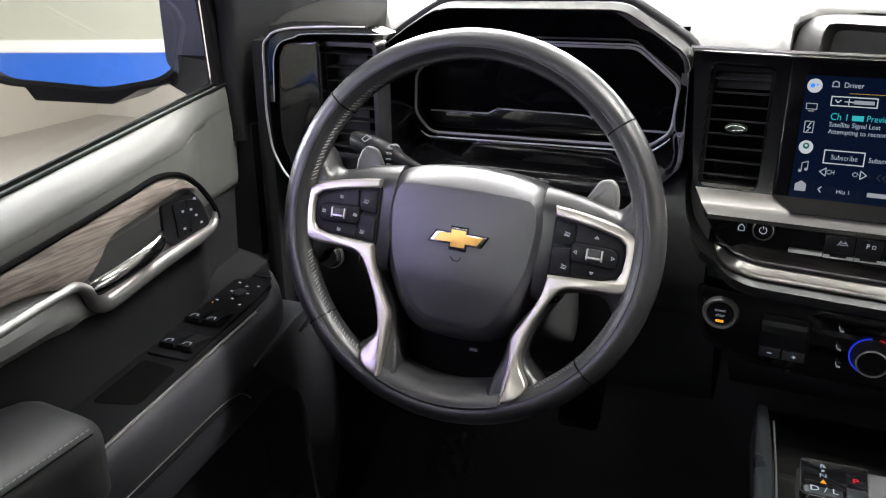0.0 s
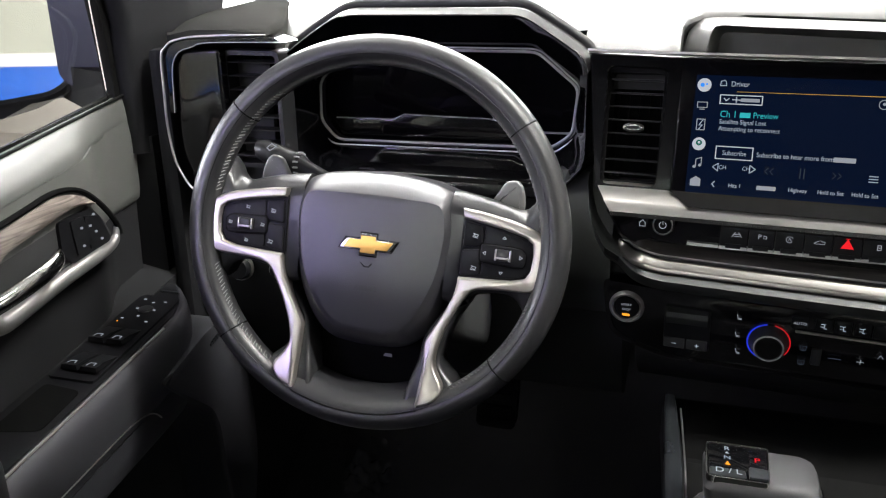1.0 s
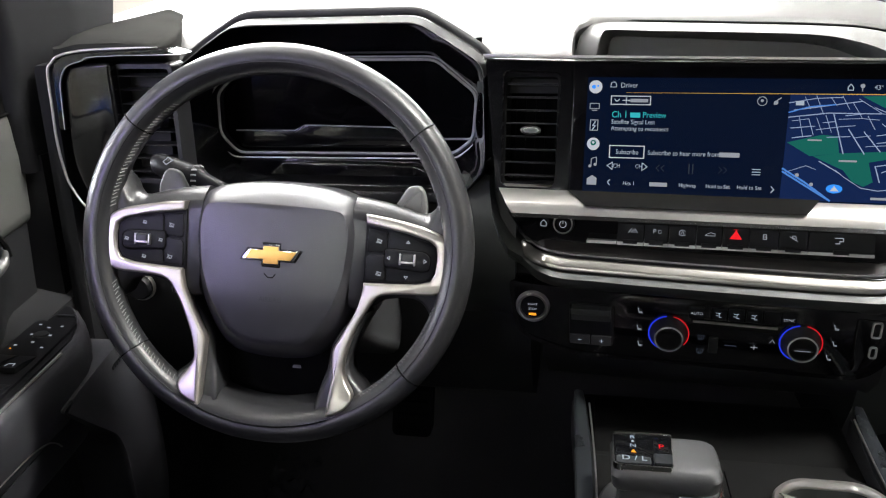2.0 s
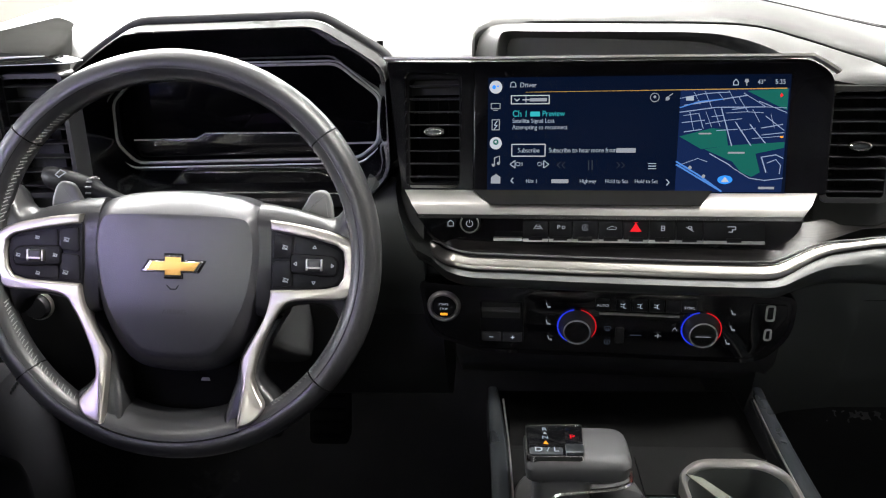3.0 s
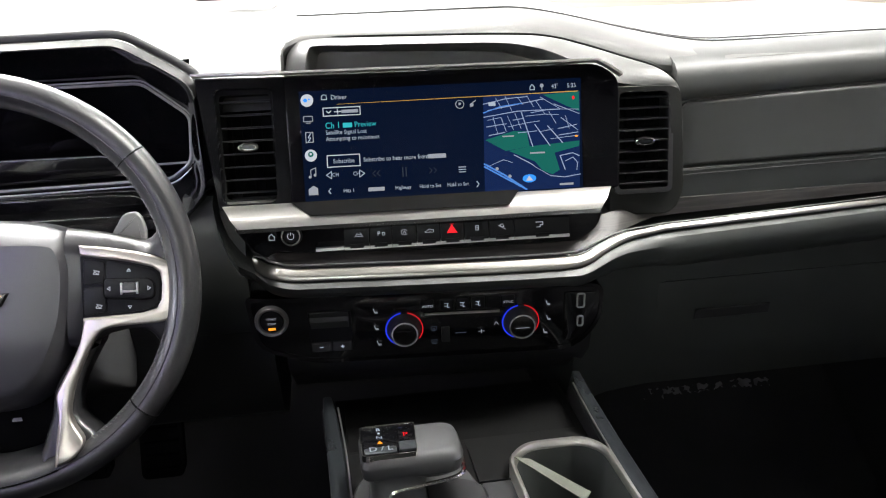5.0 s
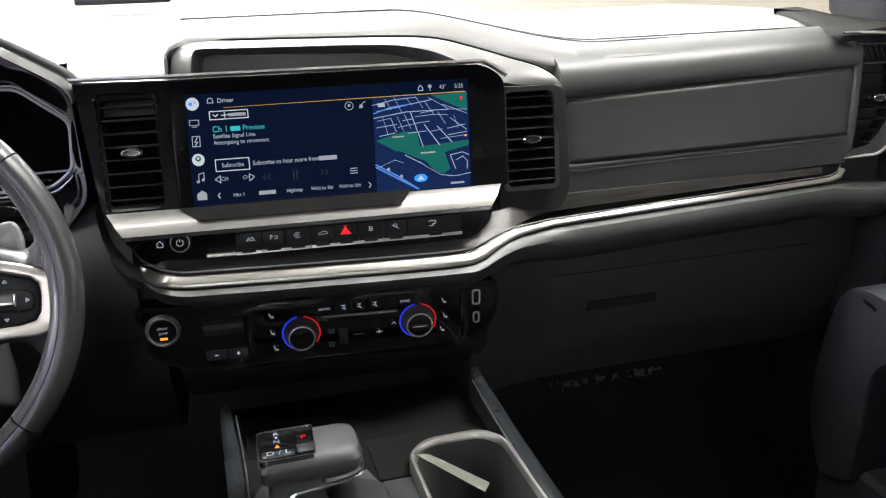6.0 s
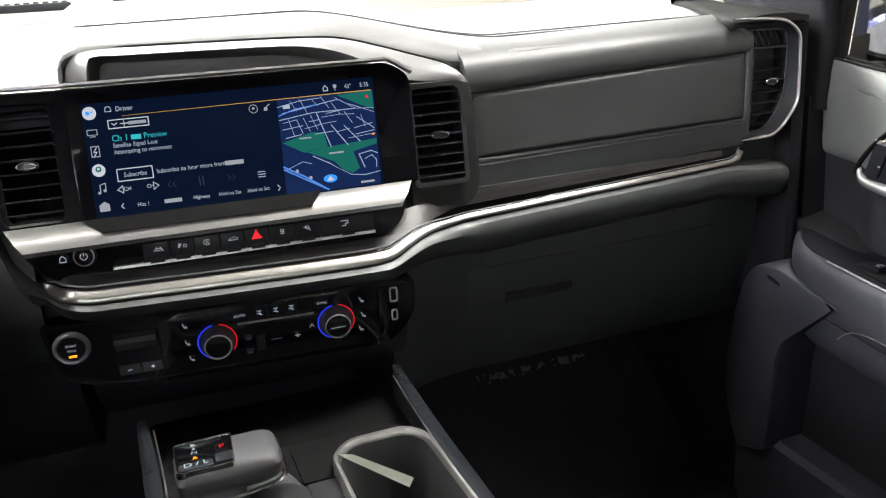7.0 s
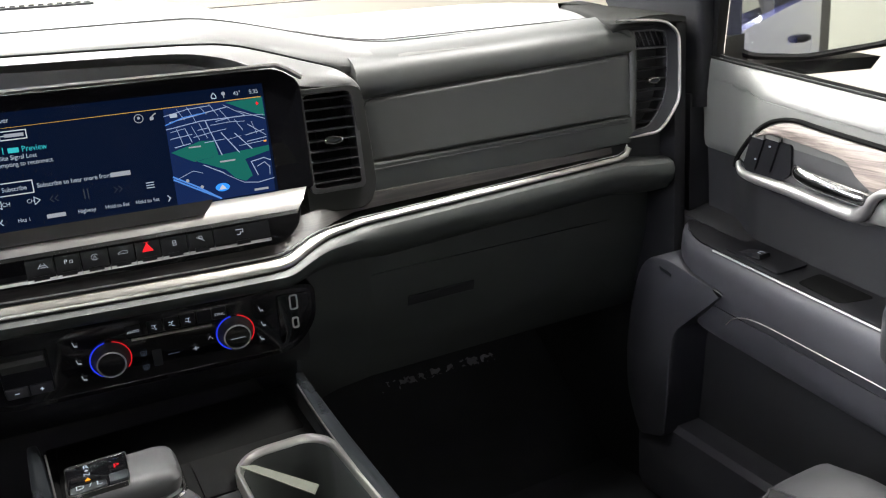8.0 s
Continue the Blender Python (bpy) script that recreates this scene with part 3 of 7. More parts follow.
for x, y, z in lower:
    top = 0.640 if x < 0.12 else (0.640 + 0.020 * min(1, (x - 0.12) / 0.12))
    top = max(top, z + 0.004)
    f = blend(x, 0.19, 0.27)
    back = max(0.004, min(0.032, -0.006 - y)) * (1 - f) + 0.002 * f
    y0 = y + (0.006 - y) * f
    rows.append([(x, y0, z), (x, y0 + 0.45 * back, (z + top) / 2), (x, y0 + back, top), (x, y0 + 0.06, top), (x, y0 + 0.06, z - 0.01)])
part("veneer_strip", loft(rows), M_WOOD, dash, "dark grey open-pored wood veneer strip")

# padded roll below the chrome, and the recessed lower face
rows = []
for x, y, z in [(-0.262, 0.020, 0.705), (-0.2585, 0.012, 0.680), (-0.250, 0.000, 0.658), (-0.238, -0.009, 0.642)] + chrome_path[1:-2] + [(0.70, -0.012, 0.6415), (0.745, -0.008, 0.637), (0.772, 0.004, 0.634), (0.786, 0.030, 0.632)]:
    h = 0.030 if x < 0.12 else 0.030 + 0.022 * min(1.0, (x - 0.12) / 0.16)
    rows.append([(x, y + 0.05, z - 0.004), (x, y + 0.0, z - 0.005), (x, y - 0.010, z - 0.010), (x, y - 0.014, z - 0.3 * h - 0.004), (x, y - 0.010, z - 0.7 * h),
                 (x, y + 0.004, z - h), (x, y + 0.022, z - h - 0.006), (x, y + 0.06, z - h - 0.006)])
part("lower_roll", loft(rows), M_SOFT, dash, "charcoal padded roll under the chrome strip")
rows = []
for x in (0.165, 0.19, 0.24, 0.30, 0.45, 0.60, 0.72, 0.80):
    k = min(1.0, max(0.0, (x - 0.165) / 0.10))
    y = 0.012 + 0.045 * k
    rows.append([(x, y + 0.3, 0.60), (x, y - 0.004, 0.60), (x, y, 0.555), (x, y + 0.006, 0.50), (x, y + 0.03, 0.42), (x, y + 0.068, 0.352), (x, y + 0.16, 0.315), (x, y + 0.3, 0.31)])
part("lower_face", loft(rows), M_SOFT, dash, "charcoal lower dashboard face")


def low_y(z):
    return float(np.interp(z, [0.352, 0.42, 0.50, 0.555, 0.60], [0.125, 0.087, 0.063, 0.057, 0.053]))


rows = []
for x in np.linspace(0.285, 0.70, 10):
    rows.append([(x, low_y(z) + 0.02, z) for z in (0.535, 0.365)] + [(x, low_y(z) - 0.0022, z) for z in np.linspace(0.367, 0.533, 12)])
gl = part("glovebox_door", loft(rows), M_SOFT, dash, "charcoal glovebox door")
rows = [[(x, low_y(z) + d, z) for d, z in ((-0.002, 0.488), (-0.0045, 0.486), (-0.0045, 0.472), (-0.002, 0.470), (0.004, 0.479))] for x in (0.345, 0.452)]
part("glovebox_latch", loft(rows), M_DARK, gl, "black glovebox latch")

# the lower middle under the climate panel, and the driver's knee panel
rows = []
for u in np.linspace(-0.20, 0.175, 12):
    rows.append([(u, 0.20, 0.60), (u, 0.014, 0.60), (u, 0.010, 0.55), (u, 0.006, 0.50), (u, 0.016, 0.475), (u, 0.045, 0.45), (u, 0.075, 0.425), (u, 0.2, 0.42)])
part("centre_lower", loft(rows), M_DARK, dash, "black lower centre of the dashboard", STACK)
rows = []
for x in np.linspace(-0.80, -0.215, 14):
    rows.append([(x, 0.25, 0.66), (x, 0.045, 0.66), (x, 0.03, 0.62), (x, 0.025, 0.56), (x, 0.05, 0.47), (x, 0.11, 0.38), (x, 0.2, 0.33), (x, 0.3, 0.33)])
part("knee_panel", loft(rows), M_DARK, dash, "black driver's knee panel under the column")
part("column_side", loft([[(x, y, z) for y, z in ((0.2, 0.70), (0.05, 0.695), (0.024, 0.665), (0.006, 0.630), (0.0, 0.595), (0.006, 0.565), (0.025, 0.535), (0.055, 0.51), (0.10, 0.49), (0.2, 0.47))] for x in (-0.30, -0.27, -0.245, -0.232)]), M_SOFT, dash, "charcoal panel beside the start button")

# end caps with the corner speaker lids
LID_L = ((-0.016, 0.640, 0.760, 0.8500), (-0.010, 0.633, 0.764, 0.8525), (0.0, 0.629, 0.768, 0.8545), (0.05, 0.640, 0.788, 0.8590), (0.12, 0.668, 0.80, 0.8650), (0.20, 0.706, 0.80, 0.8700), (0.30, 0.735, 0.80, 0.8750))
LID_R = ((-0.016, 0.676, 0.785, 0.8385), (-0.010, 0.668, 0.788, 0.8395), (0.0, 0.662, 0.79, 0.8402), (0.03, 0.670, 0.80, 0.8425), (0.06, 0.681, 0.80, 0.8448), (0.10, 0.699, 0.80, 0.8487), (0.15, 0.722, 0.80, 0.8530), (0.20, 0.745, 0.80, 0.8560), (0.28, 0.775, 0.80, 0.8600))
for s, lid in ((-1, LID_L), (1, LID_R)):
    rows = []
    for y, x0, x1, z in lid:
        deep = float(np.interp(y, [-0.016, -0.008, 0.010, 0.06], [0.0045, 0.007, 0.022, 0.050]))
        rows.append([(s * (x0 + 0.006), y, z - deep), (s * x0, y, z - min(0.005, 0.8 * deep)), (s * (x0 + 0.003), y, z - 0.001), (s * (x0 + 0.012), y, z + 0.001), (s * (x0 + 0.04), y, z + 0.004), (s * (x1 - 0.03), y, z + 0.003), (s * (x1 - 0.012), y, z - 0.001), (s * x1, y, z - 0.008 if deep > 0.008 else z - 0.003), (s * x1, y, z - max(0.009, deep))])
    part("corner_lid", loft(rows), M_SHADED, dash, "moulded speaker lid on the dashboard corner, grey darkened for shade", None, 60)
    part("dash_end", box(min(s * 0.775, s * 0.80), max(s * 0.775, s * 0.80), -0.005, 0.5, 0.40, 0.83, 0.01), M_PILLAR, dash, "dark grey end of the dashboard")
    part("corner_backing", plate([(s * 0.652, 0.815), (s * 0.79, 0.815), (s * 0.785, 0.60), (s * 0.652, 0.60)], 0.028, 0.06), M_DARK, dash, "black backing behind the corner vent")


# ---- air vents ----
def adjuster(v, at):
    """The chrome-ringed tab on the middle slat."""
    oval = [(0.0118 * math.cos(a), 0.0052 * math.sin(a)) for a in np.linspace(0, 2 * math.pi, 29)[:-1]]
    rows = [[(x * k, -h, z * q) for x, z in oval] for k, q, h in ((0.92, 0.9, -0.002), (1.0, 1.0, 0.006), (0.95, 0.92, 0.009), (0.80, 0.68, 0.0095), (0.72, 0.52, 0.007))]
    tab = part("adjuster_tab", loft(rows), M_CHROME, v, "chrome-ringed adjuster tab", at)
    part("tab_face", loft([[(x * 0.70, -h, z * 0.5) for x, z in oval] for h in (0.006, 0.0078)]), M_RAIL, tab, "dull grey tab face", at)


def vent(name, at, w, h, slats, label, frame_mat, verticals=5):
    """A vent at a local origin: recessed tray, tilted slats, upright vanes and a chrome tab. -y faces the cabin."""
    v = thing(name, at, label, "air vent", "dashboard air vents")
    o = round_poly([(-w / 2 - 0.006, h / 2 + 0.006), (w / 2 + 0.006, h / 2 + 0.006), (w / 2 + 0.006, -h / 2 - 0.006), (-w / 2 - 0.006, -h / 2 - 0.006)], 0.008)
    i = round_poly([(-w / 2, h / 2), (w / 2, h / 2), (w / 2, -h / 2), (-w / 2, -h / 2)], 0.005)
    part("vent_frame", ring_plate(o, i, -0.004, 0.03, 0.035), frame_mat, v, "", at)
    part("duct", plate(i, 0.030, 0.04), M_MATTE, v, "black inside of the duct", at)
    for k in range(slats):
        z = h / 2 - h * (k + 0.5) / slats
        r = [[(x, -0.0024, z + 0.0011), (x, -0.0038, z + 0.0005), (x, -0.0034, z - 0.0008), (x, 0.022, z - 0.0006), (x, 0.022, z + 0.0006)] for x in (-w / 2, w / 2)]
        part("slat", loft(r), M_VENT, v, "", at)
    for k in range(verticals):
        x = -w / 2 + w * (k + 0.5) / verticals
        part("vane", box(x - 0.0007, x + 0.0007, 0.0265, 0.0298, -h / 2, h / 2), M_MATTE, v, "", at)
    adjuster(v, at)
    return v


vent("air_vent", STACK @ pose(-0.2185, 0.014, 0.752, -10), 0.056, 0.116, 8, "tall black slatted air vent with chrome tab beside the display", M_RUBBER)
vent("air_vent", STACK @ pose(0.2355, 0.014, 0.7355, -4), 0.058, 0.112, 9, "tall black slatted air vent in a dark grey surround", M_VENT)


def chrome_loop(v, s, loop, r):
    path = curve_points(loop, 5)
    part("chrome_loop", sweep([(s * x, y, z) for x, y, z in path], circle(r, 10), up=(0, 1, 0), scale=[min(1.0, 0.25 + 0.15 * min(i, len(path) - 1 - i)) for i in range(len(path))]), M_SATIN, v, "satin chrome loop")
    return path


# passenger's corner: slats behind a dished surround whose right side slants in at the foot
LOOP_R = [(0.664, -0.010, 0.8388), (0.700, -0.018, 0.8372), (0.735, -0.018, 0.8338), (0.754, -0.018, 0.8262), (0.7680, -0.018, 0.8120), (0.7710, -0.018, 0.787), (0.7716, -0.018, 0.7489), (0.7700, -0.018, 0.7200), (0.7530, -0.018, 0.6948), (0.7333, -0.017, 0.6778), (0.7100, -0.014, 0.6750), (0.6840, -0.010, 0.6732)]
OPEN_R = [(0.684, 0.8225), (0.705, 0.8215), (0.735, 0.8205), (0.753, 0.8185), (0.7640, 0.8140), (0.7672, 0.790), (0.7662, 0.7489), (0.7615, 0.721), (0.7472, 0.6987), (0.7311, 0.6840), (0.715, 0.6815), (0.706, 0.6815)]
lv = thing("air_vent", pose(0.7405, 0.008, 0.7475), "black slatted corner vent inside a chrome loop", "air vent", "dashboard air vents")
path = chrome_loop(lv, 1, LOOP_R, 0.0022)
rim = curve_points([(x, 0.005, z) for x, z in OPEN_R], 5)
part("loop_surround", loft([[(x, y + 0.003, z) for x, y, z in path], [(0.55 * a + 0.45 * x, -0.004, 0.55 * c + 0.45 * z) for (a, b, c), (x, y, z) in zip(path, rim)], rim, [(x, 0.03, z) for x, y, z in rim]], closed=False, caps=False), M_DARK, lv, "dark grey dished surround inside the loop")
part("opening_edge", sweep([(x, 0.0035, z) for x, y, z in rim], circle(0.0012, 6), up=(0, 1, 0)), M_MID, lv, "dark grey edge round the opening")
part("inner_post", sweep(curve_points([(0.7015, 0.006, 0.676), (0.7020, 0.004, 0.72), (0.7030, 0.004, 0.785), (0.7000, 0.004, 0.808), (0.6920, 0.005, 0.8205), (0.6780, 0.008, 0.8285)], 6), circle(0.0052, 10, 0.0060), up=(0, 1, 0)), M_PAD, lv, "grey rounded post beside the slats")
part("duct", plate([(0.69, 0.826), (0.772, 0.826), (0.772, 0.676), (0.69, 0.676)], 0.030, 0.04), M_MATTE, lv, "black inside of the duct")
wall_z, wall_x = [z for x, z in OPEN_R[:2:-1]], [x for x, z in OPEN_R[:2:-1]]
for z in (0.7802, 0.7649, 0.7496, 0.7343, 0.7192, 0.7040, 0.6890):
    part("slat", loft([[(x, 0.0056, z + 0.0011), (x, 0.0042, z + 0.0005), (x, 0.0046, z - 0.0008), (x, 0.028, z - 0.0010), (x, 0.028, z + 0.0004)] for x in (0.7055, float(np.interp(z, wall_z, wall_x)))]), M_VENT, lv)
part("divider", loft([[(x, 0.0030, z + 0.0014), (x, 0.0024, z), (x, 0.0030, z - 0.0016), (x, 0.03, z)] for x, z in ((0.7055, 0.7968), (0.7690, 0.7950))]), M_MID, lv, "dark grey bar above the slats")
part("upper_grille", plate(round_poly([(0.690, 0.8210), (0.762, 0.8190), (0.766, 0.8120), (0.7660, 0.7965), (0.706, 0.7985)], 0.003, 3), 0.010, 0.016, 0.001), M_KEY, lv, "black mesh above the slats")
for k in range(6):
    x = 0.709 + 0.0098 * k
    part("mesh_bar", loft([[(x + a, 0.0085, 0.8195), (x + a + 0.010, 0.0085, 0.7985), (x + a + 0.010, 0.0105, 0.7985), (x + a, 0.0105, 0.8195)] for a in (0, 0.0016)]), M_VENT, lv)
adjuster(lv, pose(0.7405, 0.008, 0.7490))

# driver's corner: gloss black panel and band round the slats
LOOP_L = [(0.6314, -0.016, 0.8490), (0.680, -0.018, 0.8480), (0.725, -0.018, 0.8458), (0.7527, -0.018, 0.8404), (0.7630, -0.018, 0.8330), (0.7700, -0.018, 0.8225), (0.7718, -0.018, 0.7825), (0.7728, -0.018, 0.7400), (0.7681, -0.018, 0.6983), (0.7590, -0.018, 0.6771), (0.7505, -0.018, 0.6640), (0.738, -0.016, 0.650)]
LINE_L = [(0.6080, 0.8410), (0.7077, 0.8391), (0.7274, 0.8342), (0.7477, 0.8271), (0.7576, 0.8102), (0.7600, 0.785), (0.7618, 0.7552)]
lv = vent("air_vent", pose(-0.664, 0.008, 0.758), 0.062, 0.130, 8, "black slatted corner vent inside a chrome loop", M_VENT)
chrome_loop(lv, -1, LOOP_L, 0.0015)
part("inner_line", sweep([(-x, -0.016, z) for x, z in curve_points([(x, z) for x, z in LINE_L], 4)], circle(0.0006, 6), up=(0, 1, 0)), M_TRIM, lv, "fine bright line inside the loop")
part("gloss_band", plate([(-0.7690, 0.755), (-0.7690, 0.8200), (-0.7620, 0.8310), (-0.7520, 0.8385), (-0.725, 0.8440), (-0.680, 0.8465), (-0.630, 0.8475)] + [(-x, z) for x, z in LINE_L], -0.0140, 0.02), M_PIANO, lv, "gloss black band between loop and line")
part("gloss_panel", plate(round_poly([(-0.7590, 0.828), (-0.697, 0.832), (-0.696, 0.672), (-0.735, 0.650), (-0.7620, 0.700)], [0.022, 0.006, 0.006, 0.010, 0.03]), -0.010, 0.02, 0.004), M_PIANO, lv, "gloss black panel beside the vent")


# ---- display ----
disp = thing("infotainment_display", SCREEN @ Matrix.Translation((0, 0.02, 0)), "wide gloss black touchscreen display showing radio and map", "display")
lobe_o = round_poly([(-0.272, 0.083), (-0.172, 0.081), (-0.172, -0.066), (-0.252, -0.066)], [0.004, 0.002, 0.002, 0.008], 4)
lobe_i = round_poly([(-0.250, 0.069), (-0.187, 0.067), (-0.189, -0.058), (-0.248, -0.058)], [0.008, 0.008, 0.008, 0.008], 4)
part("side_lobe", ring_plate(lobe_o, lobe_i, -0.004, 0.03), M_PIANO, disp, "gloss black frame round the vent", SCREEN)
glass_poly = round_poly([(-0.1725, 0.0805), (0.180, 0.078), (0.204, 0.061), (0.198, -0.0640), (-0.1725, -0.0640)], [0.002, 0.012, 0.012, 0.006, 0.003], 4)
part("glass", plate(glass_poly, -0.006, 0.012, 0.0018), M_SCREEN, disp, "glossy black screen glass", SCREEN)
part("top_lip", sweep([(-0.272, -0.004, 0.0838), (-0.17, -0.006, 0.0822), (0.0, -0.006, 0.0812), (0.178, -0.006, 0.0800), (0.190, -0.006, 0.0735), (0.2055, -0.006, 0.0625)], [(-0.001, -0.0012), (0.011, -0.0012), (0.011, 0.0014), (-0.001, 0.0014)], up=(0, 0, 1)), M_SATIN, disp, "thin bright edge along the top", SCREEN)
part("rear_shell", plate([(-0.168, 0.07), (0.185, 0.066), (0.19, -0.06), (-0.168, -0.06)], 0.0125, 0.045), M_DARK, disp, "black back shell", SCREEN)

SC = 0.00061


def sx(px):
    return (px - 1041) * SC


def sz(py):
    return (242 - py) * SC


YS = -0.0066


def words(text, px, py, size, mat, align="LEFT", parent=None):
    return lettering(text, size * SC, sx(px), sz(py), mat, parent or disp, SCREEN, YS - 0.0003, align, stretch=0.88)


part("screen_image", flat([(sx(783), sz(140)), (sx(1303), sz(140)), (sx(1296), sz(344)), (sx(783), sz(346))], YS), G_NAVY, disp, "dark navy lit screen image", SCREEN)
mapped = part("map_view", flat([(sx(1119), sz(166)), (sx(1300), sz(164)), (sx(1290), sz(342)), (sx(1112), sz(342))], YS - 0.0002), G_MAP, disp, "dark blue street map with green parks", SCREEN)


def on_map(name, bm, mat):
    return part(name, bm, mat, mapped, "", SCREEN)


def mpx(pts):
    return [(sx(x), sz(y)) for x, y in pts]


on_map("park", flat(mpx([(1118, 246), (1172, 232), (1196, 234), (1200, 262), (1155, 268)]), YS - 0.0004), G_PARK)
on_map("park", flat(mpx([(1160, 268), (1200, 262), (1294, 256), (1293, 266), (1246, 276), (1254, 308), (1240, 316), (1222, 308), (1208, 290)]), YS - 0.0004), G_PARK)
on_map("park", flat(mpx([(1230, 168), (1298, 165), (1297, 202), (1272, 190)]), YS - 0.0004), G_PARK)
for pts, w in (([(1118, 204), (1180, 196), (1260, 196)], 1.6), ([(1122, 222), (1160, 218)], 1.4), ([(1188, 198), (1206, 262)], 1.8), ([(1212, 222), (1238, 262)], 1.8), ([(1236, 226), (1262, 258)], 1.8),
               ([(1150, 206), (1158, 232)], 1.3), ([(1126, 238), (1155, 234)], 1.6), ([(1172, 212), (1190, 210)], 1.3), ([(1180, 236), (1215, 234)], 1.3), ([(1206, 200), (1236, 196)], 1.3),
               ([(1255, 232), (1290, 226)], 1.4), ([(1256, 244), (1292, 240)], 1.4), ([(1262, 212), (1292, 236)], 1.3), ([(1250, 186), (1296, 206)], 1.2), ([(1118, 180), (1160, 172), (1200, 170)], 1.3),
               ([(1160, 168), (1172, 198)], 1.0), ([(1200, 168), (1212, 190)], 1.0), ([(1126, 192), (1190, 182), (1230, 176)], 1.6), ([(1170, 276), (1204, 296)], 1.6), ([(1256, 282), (1280, 278), (1292, 284)], 1.6),
               ([(1256, 282), (1264, 308)], 1.8), ([(1266, 292), (1280, 286), (1288, 296), (1286, 310)], 1.4), ([(1236, 318), (1262, 322), (1292, 318)], 1.4), ([(1118, 296), (1150, 284), (1166, 290)], 1.0),
               ([(1142, 170), (1152, 190)], 0.9), ([(1182, 170), (1192, 184)], 0.9), ([(1216, 178), (1232, 204)], 1.0), ([(1240, 200), (1252, 222)], 1.1), ([(1124, 210), (1150, 206)], 1.0), ([(1162, 224), (1200, 218), (1222, 216)], 1.1),
               ([(1196, 206), (1230, 204), (1258, 206)], 1.0), ([(1220, 236), (1246, 232)], 1.0), ([(1176, 200), (1186, 228)], 1.0), ([(1270, 208), (1276, 232)], 0.9), ([(1240, 250), (1292, 246)], 1.0), ([(1162, 204), (1172, 230)], 0.9),
               ([(1196, 290), (1208, 300), (1236, 318)], 1.0), ([(1135, 204), (1142, 236)], 1.0), ([(1225, 172), (1262, 196), (1296, 198)], 1.0)):
    on_map("street", stroke(mpx(pts), w * SC, YS - 0.0005), G_ROAD)
for d in (0, 5):
    on_map("highway", stroke(mpx([(1114, 290 + d), (1150, 312 + d), (1190, 341)]), 3.0 * SC, YS - 0.0006), G_HIGHWAY)
on_map("highway", stroke(mpx([(1118, 196), (1150, 186), (1190, 182)]), 2.0 * SC, YS - 0.0006), G_HIGHWAY)
on_map("position_marker", flat([(sx(1196) + 8.5 * SC * 1.5 * math.cos(a), sz(321) + 7.5 * SC * math.sin(a)) for a in np.linspace(0, 6.1, 20)], YS - 0.0007), G_ARROW)
on_map("position_arrow", flat(mpx([(1196, 316), (1203, 325), (1189, 325)]), YS - 0.0009), G_WHITE)
for a, b in ((1137, 300), (1160, 315)):
    on_map("road_shield", flat([(sx(a) + 3.2 * SC * math.cos(k), sz(b) + 3.2 * SC * math.sin(k)) for k in np.linspace(0, 5.6, 9)], YS - 0.0008), G_DIM)
on_map("map_menu_mark", flat(mpx([(1128, 177), (1141, 177), (1141, 184), (1128, 184)]), YS - 0.0008), G_TEXT)
on_map("compass_mark", flat(mpx([(1284, 176), (1287, 172), (1290, 177), (1286, 180)]), YS - 0.0008), G_RED)
on_map("traffic_mark", flat(mpx([(1286, 246), (1291, 246), (1291, 249), (1286, 249)]), YS - 0.0008), G_AMBER)
on_map("place_bar", flat(mpx([(1150, 240), (1172, 240), (1172, 242.5), (1150, 242.5)]), YS - 0.0008), G_DIM)
on_map("place_bar", flat(mpx([(1200, 273), (1228, 273), (1228, 276), (1200, 276)]), YS - 0.0008), G_DIM)
on_map("maker_bar", flat(mpx([(1252, 333), (1278, 333), (1278, 337), (1252, 337)]), YS - 0.0008), G_DIM)

part("orange_line", flat(mpx([(850, 166.2), (1296, 163.5), (1296, 165.2), (850, 166.8)]), YS - 0.0003), G_LINE, disp, "thin orange line", SCREEN)


def disc(px, py, r, mat, name, d=0.0004):
    return part(name, flat([(sx(px) + r * SC * math.cos(k), sz(py) + r * SC * math.sin(k)) for k in np.linspace(0, 2 * math.pi, 25)[:-1]], YS - d), mat, disp, "", SCREEN)


def outline(pts, w, mat, name):
    return part(name, stroke(mpx(pts), w * SC, YS - 0.0005), mat, disp, "", SCREEN)


disc(797, 157, 11.5, G_WHITE, "assistant_icon")
disc(794, 157, 3.5, G_ARROW, "icon_dot", 0.0008)
disc(801, 155.5, 1.6, G_ARROW, "icon_dot", 0.0008)
disc(798, 257, 11.0, G_WHITE, "map_icon")
disc(798, 255, 5, G_PARK, "icon_dot", 0.0008)
disc(798, 254.5, 2.2, G_WHITE, "icon_dot", 0.0009)
outline([(789, 186), (805, 186), (805, 195), (789, 195), (789, 186)], 1.4, G_DIM, "phone_icon")
outline([(793, 198), (801, 198)], 1.6, G_DIM, "phone_icon")
outline([(791, 215), (804, 215), (804, 233), (791, 233), (791, 215)], 1.6, G_DIM, "energy_icon")
outline([(800, 217), (795, 225), (800, 225), (795, 232)], 1.6, G_TEXT, "energy_icon")
outline([(796, 296), (796, 283), (805, 280), (805, 293)], 1.6, G_DIM, "music_icon")
disc(794, 296, 2.6, G_DIM, "music_icon")
disc(803, 293, 2.6, G_DIM, "music_icon")
part("building_icon", flat(mpx([(790, 318), (799, 312), (807, 317), (807, 329), (790, 329)]), YS - 0.0004), G_DIM, disp, "", SCREEN)
